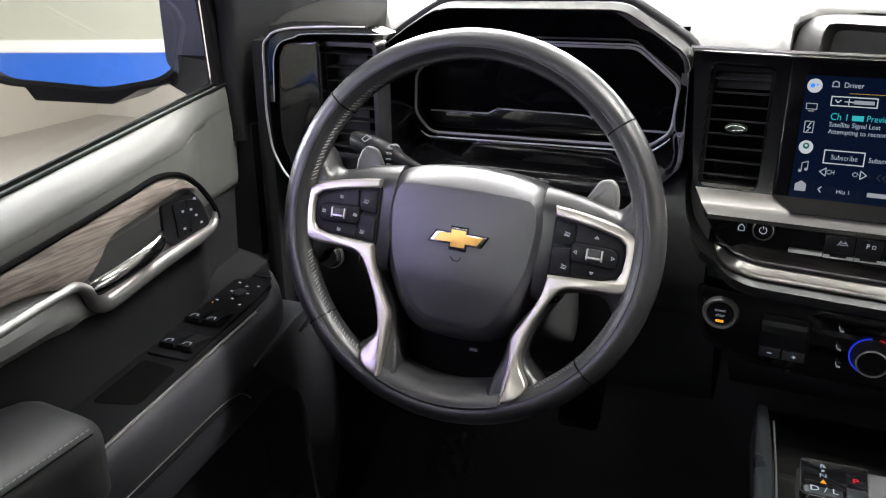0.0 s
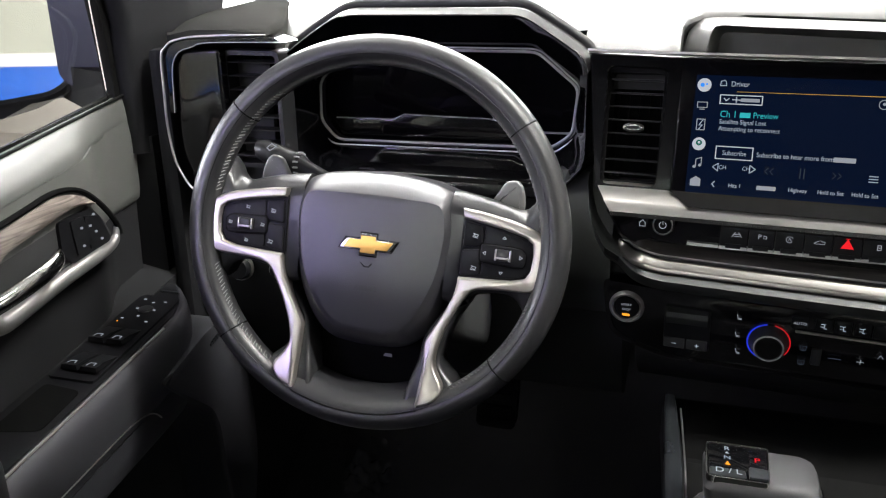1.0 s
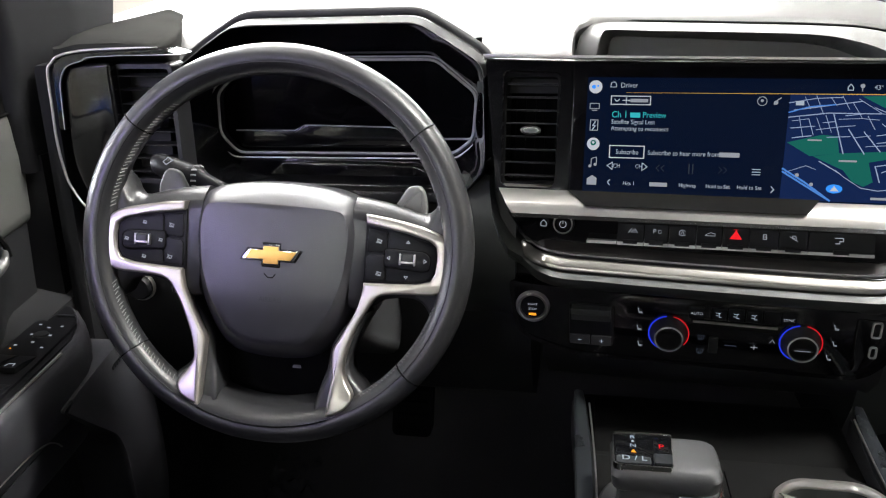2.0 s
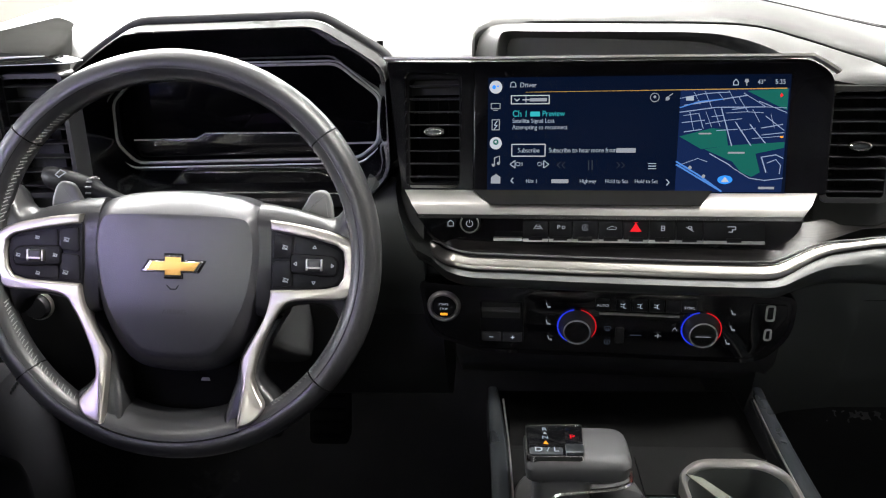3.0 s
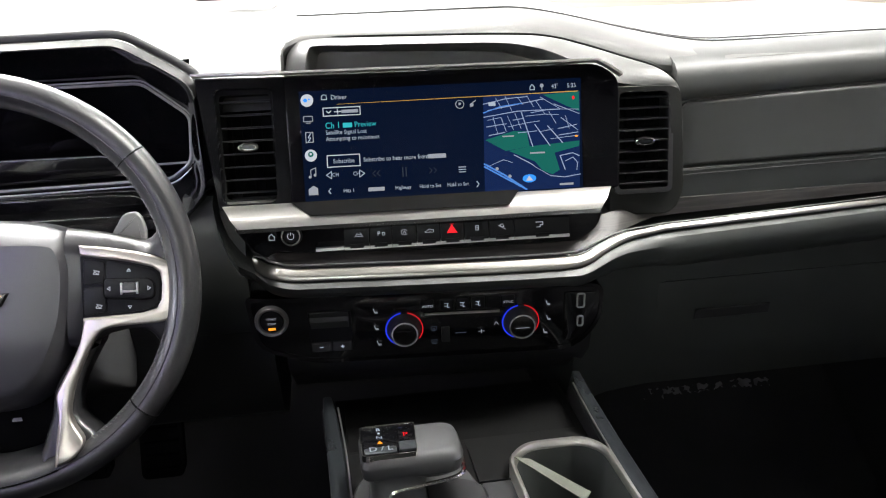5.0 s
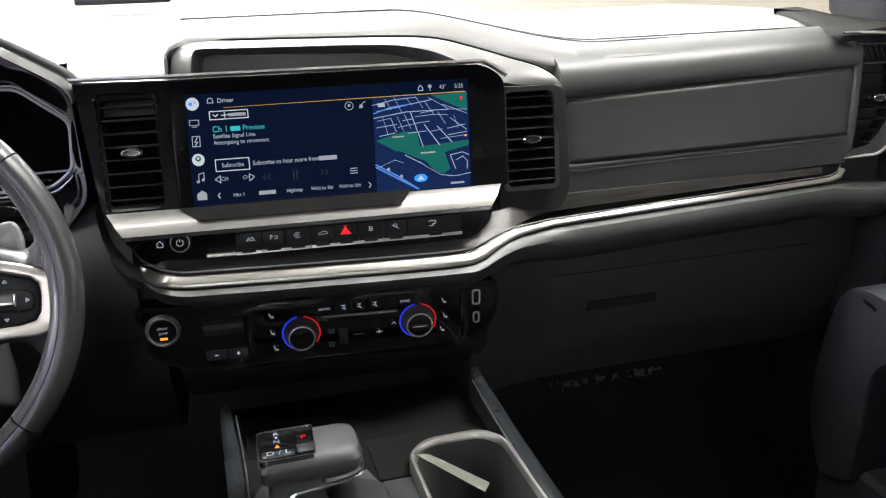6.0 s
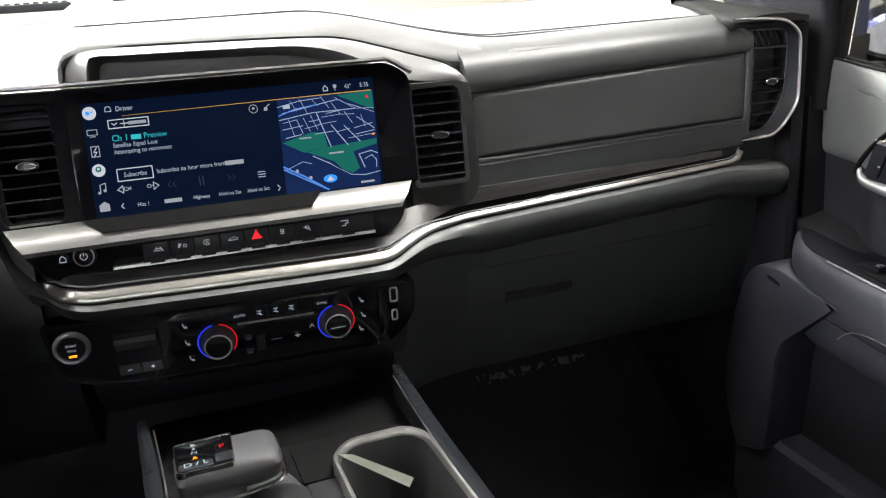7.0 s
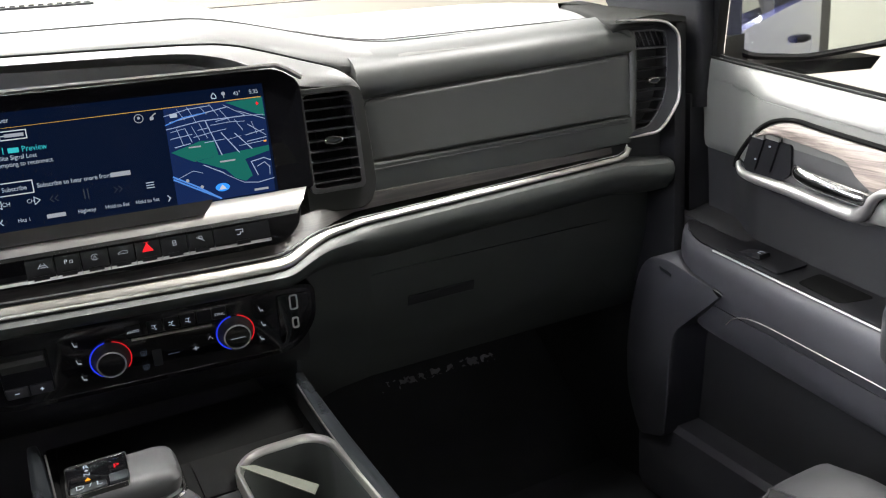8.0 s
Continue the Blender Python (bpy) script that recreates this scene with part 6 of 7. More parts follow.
solo("black_strap", loft(rows), M_RUBBER, "black rubber strap lying in the cup holder", "strap", at=(0.1, -0.24, 0.45))

# gear selector
gs = thing("gear_selector", (-0.075, -0.21, 0.445), "grey leather gear selector with gloss black top and chrome trim", "gear selector")
rows = []
for z, x0, x1, y0, y1 in ((0.474, -0.119, -0.034, -0.240, -0.186), (0.480, -0.123, -0.028, -0.246, -0.182), (0.492, -0.124, -0.026, -0.247, -0.181), (0.499, -0.121, -0.029, -0.243, -0.184), (0.502, -0.114, -0.036, -0.236, -0.190)):
    rows.append([(x, y, z) for x, y in round_poly([(x0, y0), (x1, y0), (x1, y1), (x0, y1)], [0.012, 0.018, 0.018, 0.012], 5)])
head = part("handle", loft(rows), M_MID, gs, "grey leather handle")
FACE = pose(-0.0815, -0.2135, 0.5022, -90) @ Matrix.Scale(0.82, 4, (0, 0, 1)) @ Matrix.Scale(0.87, 4, (1, 0, 0))
fp = round_poly([(-0.046, -0.034), (0.012, -0.034), (0.015, 0.033), (-0.046, 0.033)], [0.008, 0.004, 0.004, 0.008], 4)
part("top_plate", plate(fp, -0.0016, 0.004, 0.0008), M_PIANO, head, "gloss black top plate", FACE)
part("top_trim", ring_plate([(x * 1.03 + 0.0003, z * 1.04) for x, z in fp], [(x * 0.995, z * 0.99) for x, z in fp], -0.0020, 0.004), M_CHROME, head, "chrome trim round the plate", FACE)
part("park_key", plate(round_poly([(-0.006, -0.031), (0.012, -0.031), (0.013, -0.012), (-0.006, -0.012)], 0.002), -0.004, 0.0, 0.001), M_RAIL, head, "grey park key", FACE)
part("park_lens", plate(round_poly([(-0.005, -0.010), (0.011, -0.010), (0.011, 0.024), (-0.005, 0.024)], 0.002), -0.0022, 0.0, 0.0005), M_PIANO, head, "black park lens", FACE)
part("drive_band", plate(round_poly([(-0.044, -0.032), (-0.009, -0.032), (-0.009, -0.018), (-0.044, -0.018)], 0.003), -0.0030, 0.0, 0.001), M_RAIL, head, "smoked band with the drive letters", FACE)
lettering("P", 0.0125, 0.003, 0.004, G_RED, head, FACE, -0.0030, "CENTER")
lettering("R", 0.0095, -0.026, 0.022, G_TEXT, head, FACE, -0.0024, "CENTER")
lettering("N", 0.0095, -0.026, 0.004, G_TEXT, head, FACE, -0.0024, "CENTER")
lettering("D / L", 0.0125, -0.026, -0.025, G_WHITE, head, FACE, -0.0042, "CENTER")
part("amber_mark", flat([(-0.029, -0.010), (-0.023, -0.010), (-0.026, -0.003)], -0.0024), G_AMBER, head, "", FACE)
part("white_mark", flat([(-0.028, 0.012), (-0.024, 0.012), (-0.026, 0.016)], -0.0024), G_WHITE, head, "", FACE)
chrome = [(-0.100, -0.250, 0.458), (-0.096, -0.248, 0.467), (-0.070, -0.247, 0.470), (-0.045, -0.2455, 0.4725), (-0.032, -0.242, 0.474), (-0.026, -0.232, 0.475), (-0.025, -0.20, 0.477)]
part("chrome_edge", sweep(curve_points(chrome, 4), circle(0.0022, 6)), M_CHROME, gs, "chrome edge below the handle")
rows = []
for z, x0, x1, y0, y1 in ((0.432, -0.118, -0.060, -0.262, -0.200), (0.445, -0.117, -0.062, -0.256, -0.196), (0.460, -0.116, -0.064, -0.250, -0.192), (0.482, -0.116, -0.062, -0.246, -0.186)):
    rows.append([(x, y, z) for x, y in round_poly([(x0, y0), (x1, y0), (x1, y1), (x0, y1)], 0.014, 4)])
part("stem", loft(rows), M_MID, gs, "grey stem")
rows = [[(x, y, z) for x, y in round_poly([(-0.064 + d, -0.290 + d), (-0.006 - d, -0.285 + d), (-0.004 - d, -0.222 - d), (-0.030, -0.205 - d), (-0.064 + d, -0.21 - d)], 0.018, 4)] for z, d in ((0.440, 0), (0.447, 0.0), (0.450, 0.003))]
part("thumb_rest", loft(rows), M_DARK, gs, "black palm rest")


# ---- doors ----
def dz(y):
    """The doors' lines fall gently towards the rear."""
    return 0.15 * (max(y, -0.75) + 0.1)


def rest_z(y):
    """The fall of the armrest shelf."""
    return 0.5165 + 0.13 * (max(y, -0.80) + 0.11)


def hem(y):
    """The lower edge of the upper panel: it follows the trim down, then runs level above the armrest."""
    return float(np.interp(-y, [0.0, 0.06, 0.11, 0.20, 0.30, 0.335, 0.385, 0.45, 0.60, 0.80], [0.636, 0.628, 0.613, 0.592, 0.578, 0.583, 0.589, 0.586, 0.572, 0.555]))


def door(s):
    d = thing("front_door", (s * 0.82, -0.5, 0.05), "dark grey front door with veneer strip and chrome handle" if s > 0 else "dark grey driver's door with veneer strip and many switches", "door", "front doors")
    ys = [-0.005, -0.012, -0.03, -0.06, -0.10, -0.15, -0.20, -0.28, -0.36, -0.45, -0.55, -0.65, -0.80, -1.05]
    fine = [-0.005, -0.03, -0.055, -0.07, -0.08, -0.09, -0.10, -0.11, -0.12, -0.13, -0.14, -0.155, -0.17, -0.20, -0.24, -0.27, -0.285, -0.295, -0.305, -0.315, -0.325, -0.335, -0.345, -0.36, -0.385, -0.42, -0.45, -0.52, -0.60, -0.70, -0.80, -1.05]

    def along(prof, y_list=ys, taper=False):
        rows = []
        for y in y_list:
            k = 0.907 * blend(y, -0.155, -0.065) if taper else 0.0
            rows.append([(s * (x + k * max(0.0, 0.836 - x)), y, z + dz(y) * w) for x, z, w in prof])
        return loft(rows)

    part("sill", along([(0.860, 0.690, 1), (0.860, 0.756, 1), (0.846, 0.761, 1), (0.836, 0.7610, 1), (0.822, 0.7570, 1), (0.810, 0.7505, 1), (0.8025, 0.7430, 1), (0.7985, 0.7350, 1), (0.7985, 0.7300, 1), (0.805, 0.726, 1), (0.83, 0.722, 1)], taper=True), M_DOORTOP, d, "soft grey padded window sill")
    part("window_seal", sweep([(s * 0.846, y, 0.7640 + dz(y)) for y in ys], [(-0.004, -0.006), (0.004, -0.006), (0.003, 0.001), (-0.003, 0.001)]), M_RUBBER, d, "black window seal")
    part("seal_line", sweep([(s * 0.833, y, 0.7614 + dz(y)) for y in ys], circle(0.0018, 6)), M_RUBBER, d, "black line inside the seal")

    # upper panel: swells out behind the hinge end and again above the armrest
    rows = []
    for y in fine:
        back = 0.034 * blend(y, -0.155, -0.065)
        q = blend(-y, 0.300, 0.375)
        zt, zb = 0.7295 + dz(y), hem(y)
        rows.append([(s * (x + back - w * q), y, zb + (zt - zb) * k) for x, k, w in ((0.860, 1.0, 0), (0.7986, 1.0, 0), (0.7980, 0.93, 0), (0.7970, 0.82, 0), (0.7975, 0.66, 0), (0.7990, 0.50, 0), (0.8000, 0.37, 0.012), (0.8000, 0.27, 0.024), (0.8005, 0.15, 0.027), (0.8030, 0.05, 0.022), (0.8090, 0.0, 0.008), (0.860, 0.0, 0))])
    part("upper_panel", loft(rows), M_DOORTOP, d, "grey grained upper panel")
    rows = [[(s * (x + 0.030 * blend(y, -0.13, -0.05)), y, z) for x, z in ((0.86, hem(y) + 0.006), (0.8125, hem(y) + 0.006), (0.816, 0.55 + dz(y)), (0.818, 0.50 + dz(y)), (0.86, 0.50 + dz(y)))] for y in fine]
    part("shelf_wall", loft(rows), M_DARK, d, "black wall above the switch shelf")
    # armrest shelf with its bright edge
    ysh = [-0.020, -0.030, -0.045, -0.065, -0.09, -0.13, -0.20, -0.28, -0.36, -0.45, -0.60, -0.80, -1.05]

    def shelf_in(y):
        return 0.045 * max(0.0, 1 - (-y - 0.020) / 0.085) ** 2
    part("switch_shelf", loft([[(s * (x + shelf_in(y)), y, rest_z(y) + z) for x, z in ((0.83, 0.0020), (0.7465, 0.0020), (0.7445, -0.005), (0.83, -0.025))] for y in ysh]), M_KEY, d, "black switch shelf")
    part("bright_line", sweep([(s * (0.7418 + shelf_in(y)), y, rest_z(y) + 0.0006) for y in [-0.12, -0.15, -0.20, -0.28, -0.34, -0.392]], circle(0.0015, 6)), M_TRIM, d, "fine bright line along the shelf")
    part("armrest_face", loft([[(s * (x + shelf_in(y)), y, rest_z(y) + z) for x, z in ((0.83, -0.002), (0.744, 0.0), (0.738, -0.004), (0.7335, -0.014), (0.7315, -0.030), (0.7325, -0.055), (0.7365, -0.0765), (0.741, -0.081), (0.83, -0.086))] for y in ysh]), M_DOOR, d, "soft grey armrest face")
    seam = [(-0.150, 0.412), (-0.160, 0.4225), (-0.176, 0.4320), (-0.200, 0.4365), (-0.232, 0.4355), (-0.30, 0.4275), (-0.38, 0.4180), (-0.60, 0.390), (-0.90, 0.36)]
    skin_z, skin_x = [-0.124, -0.100, -0.081, -0.0765, -0.055, -0.030, -0.014], [0.7450, 0.7400, 0.7380, 0.7365, 0.7325, 0.7315, 0.7335]
    part("seam_line", sweep([(s * (float(np.interp(z - rest_z(y), skin_z, skin_x)) - 0.0002 + shelf_in(y)), y, z) for y, z in curve_points(seam, 4)], circle(0.0010, 6)), M_SATIN, d, "fine pale seam")
    part("lower_face", loft([[(s * (x + shelf_in(y)), y, rest_z(y) + z) for x, z in ((0.83, -0.082), (0.7385, -0.0800), (0.7400, -0.100), (0.7450, -0.124), (0.7520, -0.1345), (0.83, -0.1375))] for y in ysh]), M_DOORLOW, d, "grey plastic lower face")
    part("pocket_back", along([(0.86, 0.53, 1), (0.800, 0.52, 1), (0.800, 0.16, 0.5), (0.82, 0.02, 0), (0.86, 0.02, 0)], [0.10, 0.07, 0.04, 0.0] + ysh), M_DARK, d, "dark back of the map pocket")
    part("pocket_wall", along([(0.80, 0.190, 0.3), (0.756, 0.190, 0.3), (0.748, 0.180, 0.3), (0.748, 0.06, 0), (0.76, 0.03, 0), (0.80, 0.03, 0)], [0.05, 0.02, -0.02] + ysh), M_DOORLOW, d, "grey front wall of the map pocket")
    # speaker panel ahead of the pocket
    sp = [(0.045, 0.145), (0.095, 0.200), (0.098, 0.285), (0.072, 0.380), (0.038, 0.447), (0.003, 0.479), (-0.039, 0.488), (-0.100, 0.4745), (-0.154, 0.4605), (-0.116, 0.4250), (-0.064, 0.3780), (-0.052, 0.345), (-0.046, 0.26), (-0.036, 0.180)]
    spr = round_poly(sp, [0.02, 0.03, 0.04, 0.04, 0.03, 0.02, 0.02, 0.03, 0.005, 0.02, 0.015, 0.02, 0.03, 0.012], 4)
    rows = [[(s * (x + 0.35 * max(0.0, y)), y, z) for y, z in [(c[0] + (p - c[0]) * k, c[1] + (q - c[1]) * k) for c in [(0.010, 0.33)] for p, q in spr]] for x, k in ((0.80, 1.0), (0.734, 1.0), (0.7285, 0.988), (0.7265, 0.955))]
    spk = part("speaker_panel", loft(rows), M_DOORLOW, d, "grey perforated speaker panel")
    bm = bmesh.new()
    for k in range(5):
        y0 = -0.026 - 0.0052 * k
        loft([[(s * (0.7255 + e), y, z) for y, z in ((y0, 0.4705 - 0.0012 * k), (y0 - 0.0040, 0.4695 - 0.0012 * k), (y0 - 0.0040, 0.4655 - 0.0012 * k), (y0, 0.4665 - 0.0012 * k))] for e in (0, 0.003)], bm=bm)
    part("panel_mark", bm, M_RAIL, spk, "small pale raised bars")
    part("panel_tip", loft([[(s * (0.7245 + e), y, z) for y, z in ((-0.137, 0.4660), (-0.152, 0.4625), (-0.1555, 0.4595), (-0.150, 0.4565), (-0.144, 0.4605))] for e in (0, 0.004)]), M_CHROME, spk, "small chrome tip")
    # veneer and handle
    X = 0.797
    edge = [(-0.1080, 0.628), (-0.1120, 0.641), (-0.1240, 0.659), (-0.1400, 0.6770), (-0.1600, 0.6925), (-0.1820, 0.7005), (-0.2100, 0.7020), (-0.2450, 0.6960), (-0.2850, 0.6895), (-0.3400, 0.6810), (-0.4150, 0.6700), (-0.55, 0.651), (-0.80, 0.618)]
    part("shadow_gap", sweep([(s * (X - 0.0045), y, z) for y, z in curve_points(edge, 4)], circle(0.0032, 6)), M_MATTE, d, "dark gap round the veneer")
    wt = [(-0.146, 0.6780), (-0.162, 0.6890), (-0.184, 0.6965), (-0.210, 0.6985), (-0.245, 0.6925), (-0.285, 0.6860), (-0.315, 0.6815), (-0.345, 0.6775), (-0.415, 0.6670), (-0.55, 0.648), (-0.80, 0.615)]
    wb = [(-0.150, 0.6750), (-0.170, 0.6790), (-0.195, 0.6780), (-0.220, 0.6735), (-0.250, 0.6680), (-0.285, 0.6600), (-0.307, 0.6390), (-0.336, 0.6270), (-0.415, 0.6390), (-0.55, 0.622), (-0.80, 0.589)]
    a, b = curve_points(wt, 5), curve_points(wb, 5)
    rows = [[(s * (X + 0.01), p[0], p[1]), (s * (X - 0.006), p[0], p[1] - 0.001), (s * (X - 0.0095), 0.7 * p[0] + 0.3 * q[0], 0.7 * p[1] + 0.3 * q[1]), (s * (X - 0.0105), 0.3 * p[0] + 0.7 * q[0], 0.3 * p[1] + 0.7 * q[1]), (s * (X - 0.008), q[0], q[1] + 0.001), (s * (X + 0.01), q[0], q[1])] for p, q in zip(a, b)]
    part("veneer", loft(rows), M_DOORWOOD, d, "brown-grey wood veneer strip")
    mid = [(-0.1120, 0.6370), (-0.1150, 0.6260), (-0.1260, 0.6190), (-0.1500, 0.6150), (-0.2085, 0.6080), (-0.2545, 0.6005), (-0.2850, 0.5955), (-0.3030, 0.5945), (-0.3160, 0.6020), (-0.3270, 0.6165), (-0.3420, 0.6290), (-0.3600, 0.6355), (-0.3930, 0.6336), (-0.4240, 0.6300), (-0.60, 0.6070), (-0.80, 0.580)]
    path = curve_points(mid, 5)
    girth = [float(np.interp(-y, [0.110, 0.118, 0.15, 0.28, 0.31, 0.335, 0.36, 0.8], [0.25, 0.60, 0.85, 1.0, 1.05, 0.62, 0.50, 0.50])) for y, z in path]
    part("handle_trim", sweep([(s * (X - 0.003 - 0.024 * blend(-y, 0.300, 0.375)), y, z) for y, z in path], circle(0.0092, 14, 0.0100), scale=girth), M_TRIM, d, "satin silver trim below the handle")
    rec = round_poly([(-0.1150, 0.626), (-0.1280, 0.652), (-0.1480, 0.6745), (-0.200, 0.6740), (-0.285, 0.6600), (-0.3120, 0.648), (-0.3180, 0.632), (-0.300, 0.603), (-0.200, 0.615), (-0.128, 0.6215)], 0.008, 3)
    part("handle_recess", loft([[(s * (X + 0.0012), y, z) for y, z in rec], [(s * (X + 0.012), y, z) for y, z in rec]]), M_MID, d, "dark grey handle recess")
    lev = curve_points([(-0.2150, 0.6420, 0.004), (-0.2300, 0.6380, 0.013), (-0.2550, 0.6330, 0.017), (-0.2850, 0.6270, 0.015), (-0.3120, 0.6205, 0.009), (-0.3280, 0.6165, 0.003)], 5)
    part("lever", sweep([(s * (X - 0.006 - o), y, z) for y, z, o in lev], circle(0.0098, 14, 0.0070), scale=[float(np.interp(i / (len(lev) - 1), [0, 0.06, 0.15, 0.5, 0.85, 1], [0.35, 0.75, 0.95, 1.0, 0.95, 0.6])) for i in range(len(lev))]), M_CHROME, d, "chrome door lever")
    lock = part("lock_plate", loft([[(s * (X + e), y, z) for y, z in round_poly([(-0.1230, 0.627), (-0.1340, 0.652), (-0.1500, 0.6715), (-0.202, 0.6690), (-0.203, 0.6300), (-0.186, 0.6175), (-0.130, 0.6230)], 0.005, 3)] for e in (-0.0030, 0.006)]), M_KEY, d, "black lock switch plate")
    if s < 0:
        marks = ((-0.150, 0.6640), (-0.172, 0.6545), (-0.158, 0.6530), (-0.150, 0.6440), (-0.142, 0.6330), (-0.172, 0.6340))
        for y0, y1 in ((-0.186, -0.166), (-0.164, -0.140)):
            part("lock_key", loft([[(s * (X + e), y, z) for y, z in round_poly([(y0, 0.6660), (y1, 0.6665 if y1 < -0.15 else 0.660), (y1 + 0.008, 0.6330), (y0 + 0.004, 0.6250)], 0.003, 3)] for e in (-0.0052, 0.0)]), M_KEY, lock, "black key")
    else:
        marks = ((-0.170, 0.6640), (-0.146, 0.6440))
        for y0 in (-0.150, -0.176):
            k = part("lock_key", loft([[(s * (X + e), y, z) for y, z in round_poly([(y0 - 0.010, 0.6745), (y0 + 0.012, 0.6770), (y0 + 0.026, 0.6320), (y0 + 0.006, 0.6270)], 0.003, 3)] for e in (-0.0060, 0.0)]), M_KEY, lock, "black key")
            part("key_edge", loft([[(s * (X - 0.0068 + e), y, z) for y, z in ((y0 - 0.010, 0.6775), (y0 + 0.012, 0.6800), (y0 + 0.013, 0.6745), (y0 - 0.009, 0.6715))] for e in (0, 0.004)]), M_SATIN, k, "bright key edge")
    for y, z in marks:
        part("lock_mark", loft([[(s * (X - 0.0068 + e), y + p, z + q) for p, q in ((-0.0015, -0.0010), (0.0012, -0.0013), (0.0015, 0.0010), (-0.0012, 0.0013))] for e in (0, 0.002)]), G_DIM, lock)
    # window switches
    sw = thing("window_switches", (s * 0.77, -0.2, 0.53), "black window switch bank on the armrest shelf", "switch", "window switches")
    keys = [(-0.153, 0.772), (-0.153, 0.797), (-0.207, 0.766), (-0.207, 0.791)] if s < 0 else [(-0.166, 0.772)]
    y0, y1 = (-0.060, -0.238) if s < 0 else (-0.128, -0.225)
    part("bank", loft([[(s * x, y, z + rest_z(y)) for x, y in round_poly([(0.756, y0), (0.812, y0), (0.812, y1), (0.752, y1)], 0.006, 2)] for z in (0.0015, 0.0050)]), M_KEY, sw, "black switch bank")
    for y, x in keys:
        k = part("window_key", loft([[(s * (x + a), y + b, z + rest_z(y)) for a, b in ((-0.0105, 0.018), (0.0105, 0.018), (0.0105, -0.020), (-0.0105, -0.020))] for z in (0.0052, 0.0072)] + [[(s * (x + a), y + b, 0.0108 + rest_z(y)) for a, b in ((-0.0095, -0.004), (0.0095, -0.004), (0.0095, -0.019), (-0.0095, -0.019))]]), M_KEY, sw, "black window key")
        zz = 0.0114 + rest_z(y)
        part("key_mark", stroke([(s * x - 0.0045, y - 0.016), (s * x - 0.0035, y - 0.0105), (s * x + 0.0035, y - 0.0095), (s * x + 0.0045, y - 0.015)], 0.0014, -zz), G_DIM, k, "", Matrix(((1, 0, 0, 0), (0, 0, 1, 0), (0, -1, 0, 0), (0, 0, 0, 1))))
    if s < 0:
        ring = [(0.785 + 0.012 * math.cos(q), -0.092 + 0.016 * math.sin(q)) for q in np.linspace(0, 6.283, 9)[:-1]]
        for x, y in ring[::2] + [(0.770, -0.072), (0.800, -0.070), (0.767, -0.118), (0.802, -0.116)]:
            part("mirror_mark", box(-x - 0.0017, -x + 0.0017, y - 0.0011, y + 0.0011, 0.0052 + rest_z(y), 0.0058 + rest_z(y)), G_DIM, sw)
        part("mirror_pad", lathe([(0.0, 0.0022), (0.0085, 0.0022), (0.0095, 0.0)], Matrix.Translation((-0.785, -0.092, rest_z(-0.092) + 0.005)) @ pose(0, 0, 0, -90), 20), M_VENT, sw, "round mirror pad")
        part("amber_lamp", box(-0.8048, -0.8032, -0.1238, -0.1222, 0.0052 + rest_z(-0.123), 0.0058 + rest_z(-0.123)), G_AMBER, sw)
        part("shelf_tag", box(-0.795, -0.770, -0.046, -0.042, 0.003 + rest_z(-0.044), 0.0046 + rest_z(-0.044), 0.0006, 1), M_RAIL, sw, "short pale bar ahead of the switches")
    # grab pocket in the shelf behind the switches, a flat plate black for shade
    hollow = round_poly([(0.757, -0.252), (0.806, -0.248), (0.806, -0.330), (0.754, -0.318)], 0.008, 3)
    part("pocket_shade", loft([[(s * x, y, rest_z(y) + z) for x, y in hollow] for z in (0.0026, -0.004)]), M_MATTE, d, "flat black plate for the shaded grab pocket in the shelf")
    # padded armrest
    rows = []
    for y, k in ((-0.396, 0.45), (-0.400, 0.66), (-0.408, 0.82), (-0.420, 0.92), (-0.44, 0.98), (-0.47, 1.0), (-0.56, 1.0), (-0.65, 1.0), (-0.95, 1.0)):
        o = round_poly([(0.700, 0.455), (0.700, 0.545), (0.800, 0.556), (0.808, 0.455)], [0.012, 0.026, 0.02, 0.01], 5)
        rows.append([(s * (0.755 + (x - 0.755) * k), y, 0.500 + (z - 0.500) * k - 0.004 + (0.0 if y > -0.5 else (y + 0.5) * -0.02)) for x, z in o])
    rest = part("armrest_pad", loft(rows), M_LEATHER, d, "black leather armrest pad")
    bm = bmesh.new()
    for y in np.arange(-0.425, -0.70, -0.006):
        sweep([(s * 0.7065, y, 0.5370), (s * 0.7063, y - 0.0035, 0.5370)], circle(0.0005, 4), bm=bm)
    tagged(part("stitching", bm, M_DARKTHREAD, rest, "pale thread along the pad"), kind="stuff")
    part("pad_seam", sweep([(s * 0.7030, y, 0.5330) for y in np.linspace(-0.425, -0.90, 12)], circle(0.0009, 5)), M_MATTE, rest, "dark seam along the pad")
    # window frame and pane
    part("window_post", sweep(curve_points([(s * 0.846, -0.018, 0.75), (s * 0.842, -0.026, 0.86), (s * 0.805, -0.135, 1.12), (s * 0.74, -0.385, 1.40)], 5), round_poly([(-0.010, -0.010), (0.010, -0.010), (0.010, 0.010), (-0.010, 0.010)], 0.003, 2), up=(s, 0, 0)), M_RUBBER, d, "black front post of the window frame")
    pane = part("pane", loft([[(s * (0.842 - 0.183 * (z - 0.755) + e), y, z) for y, z in ((-0.03, 0.755), (-1.05, 0.64), (-1.05, 1.42), (-0.39, 1.41), (-0.14, 1.12))] for e in (0, 0.004)]), M_GLASS, d, "clear side window pane", sharp=10)
    pane.visible_shadow = False
    return d


door(-1)
door(1)


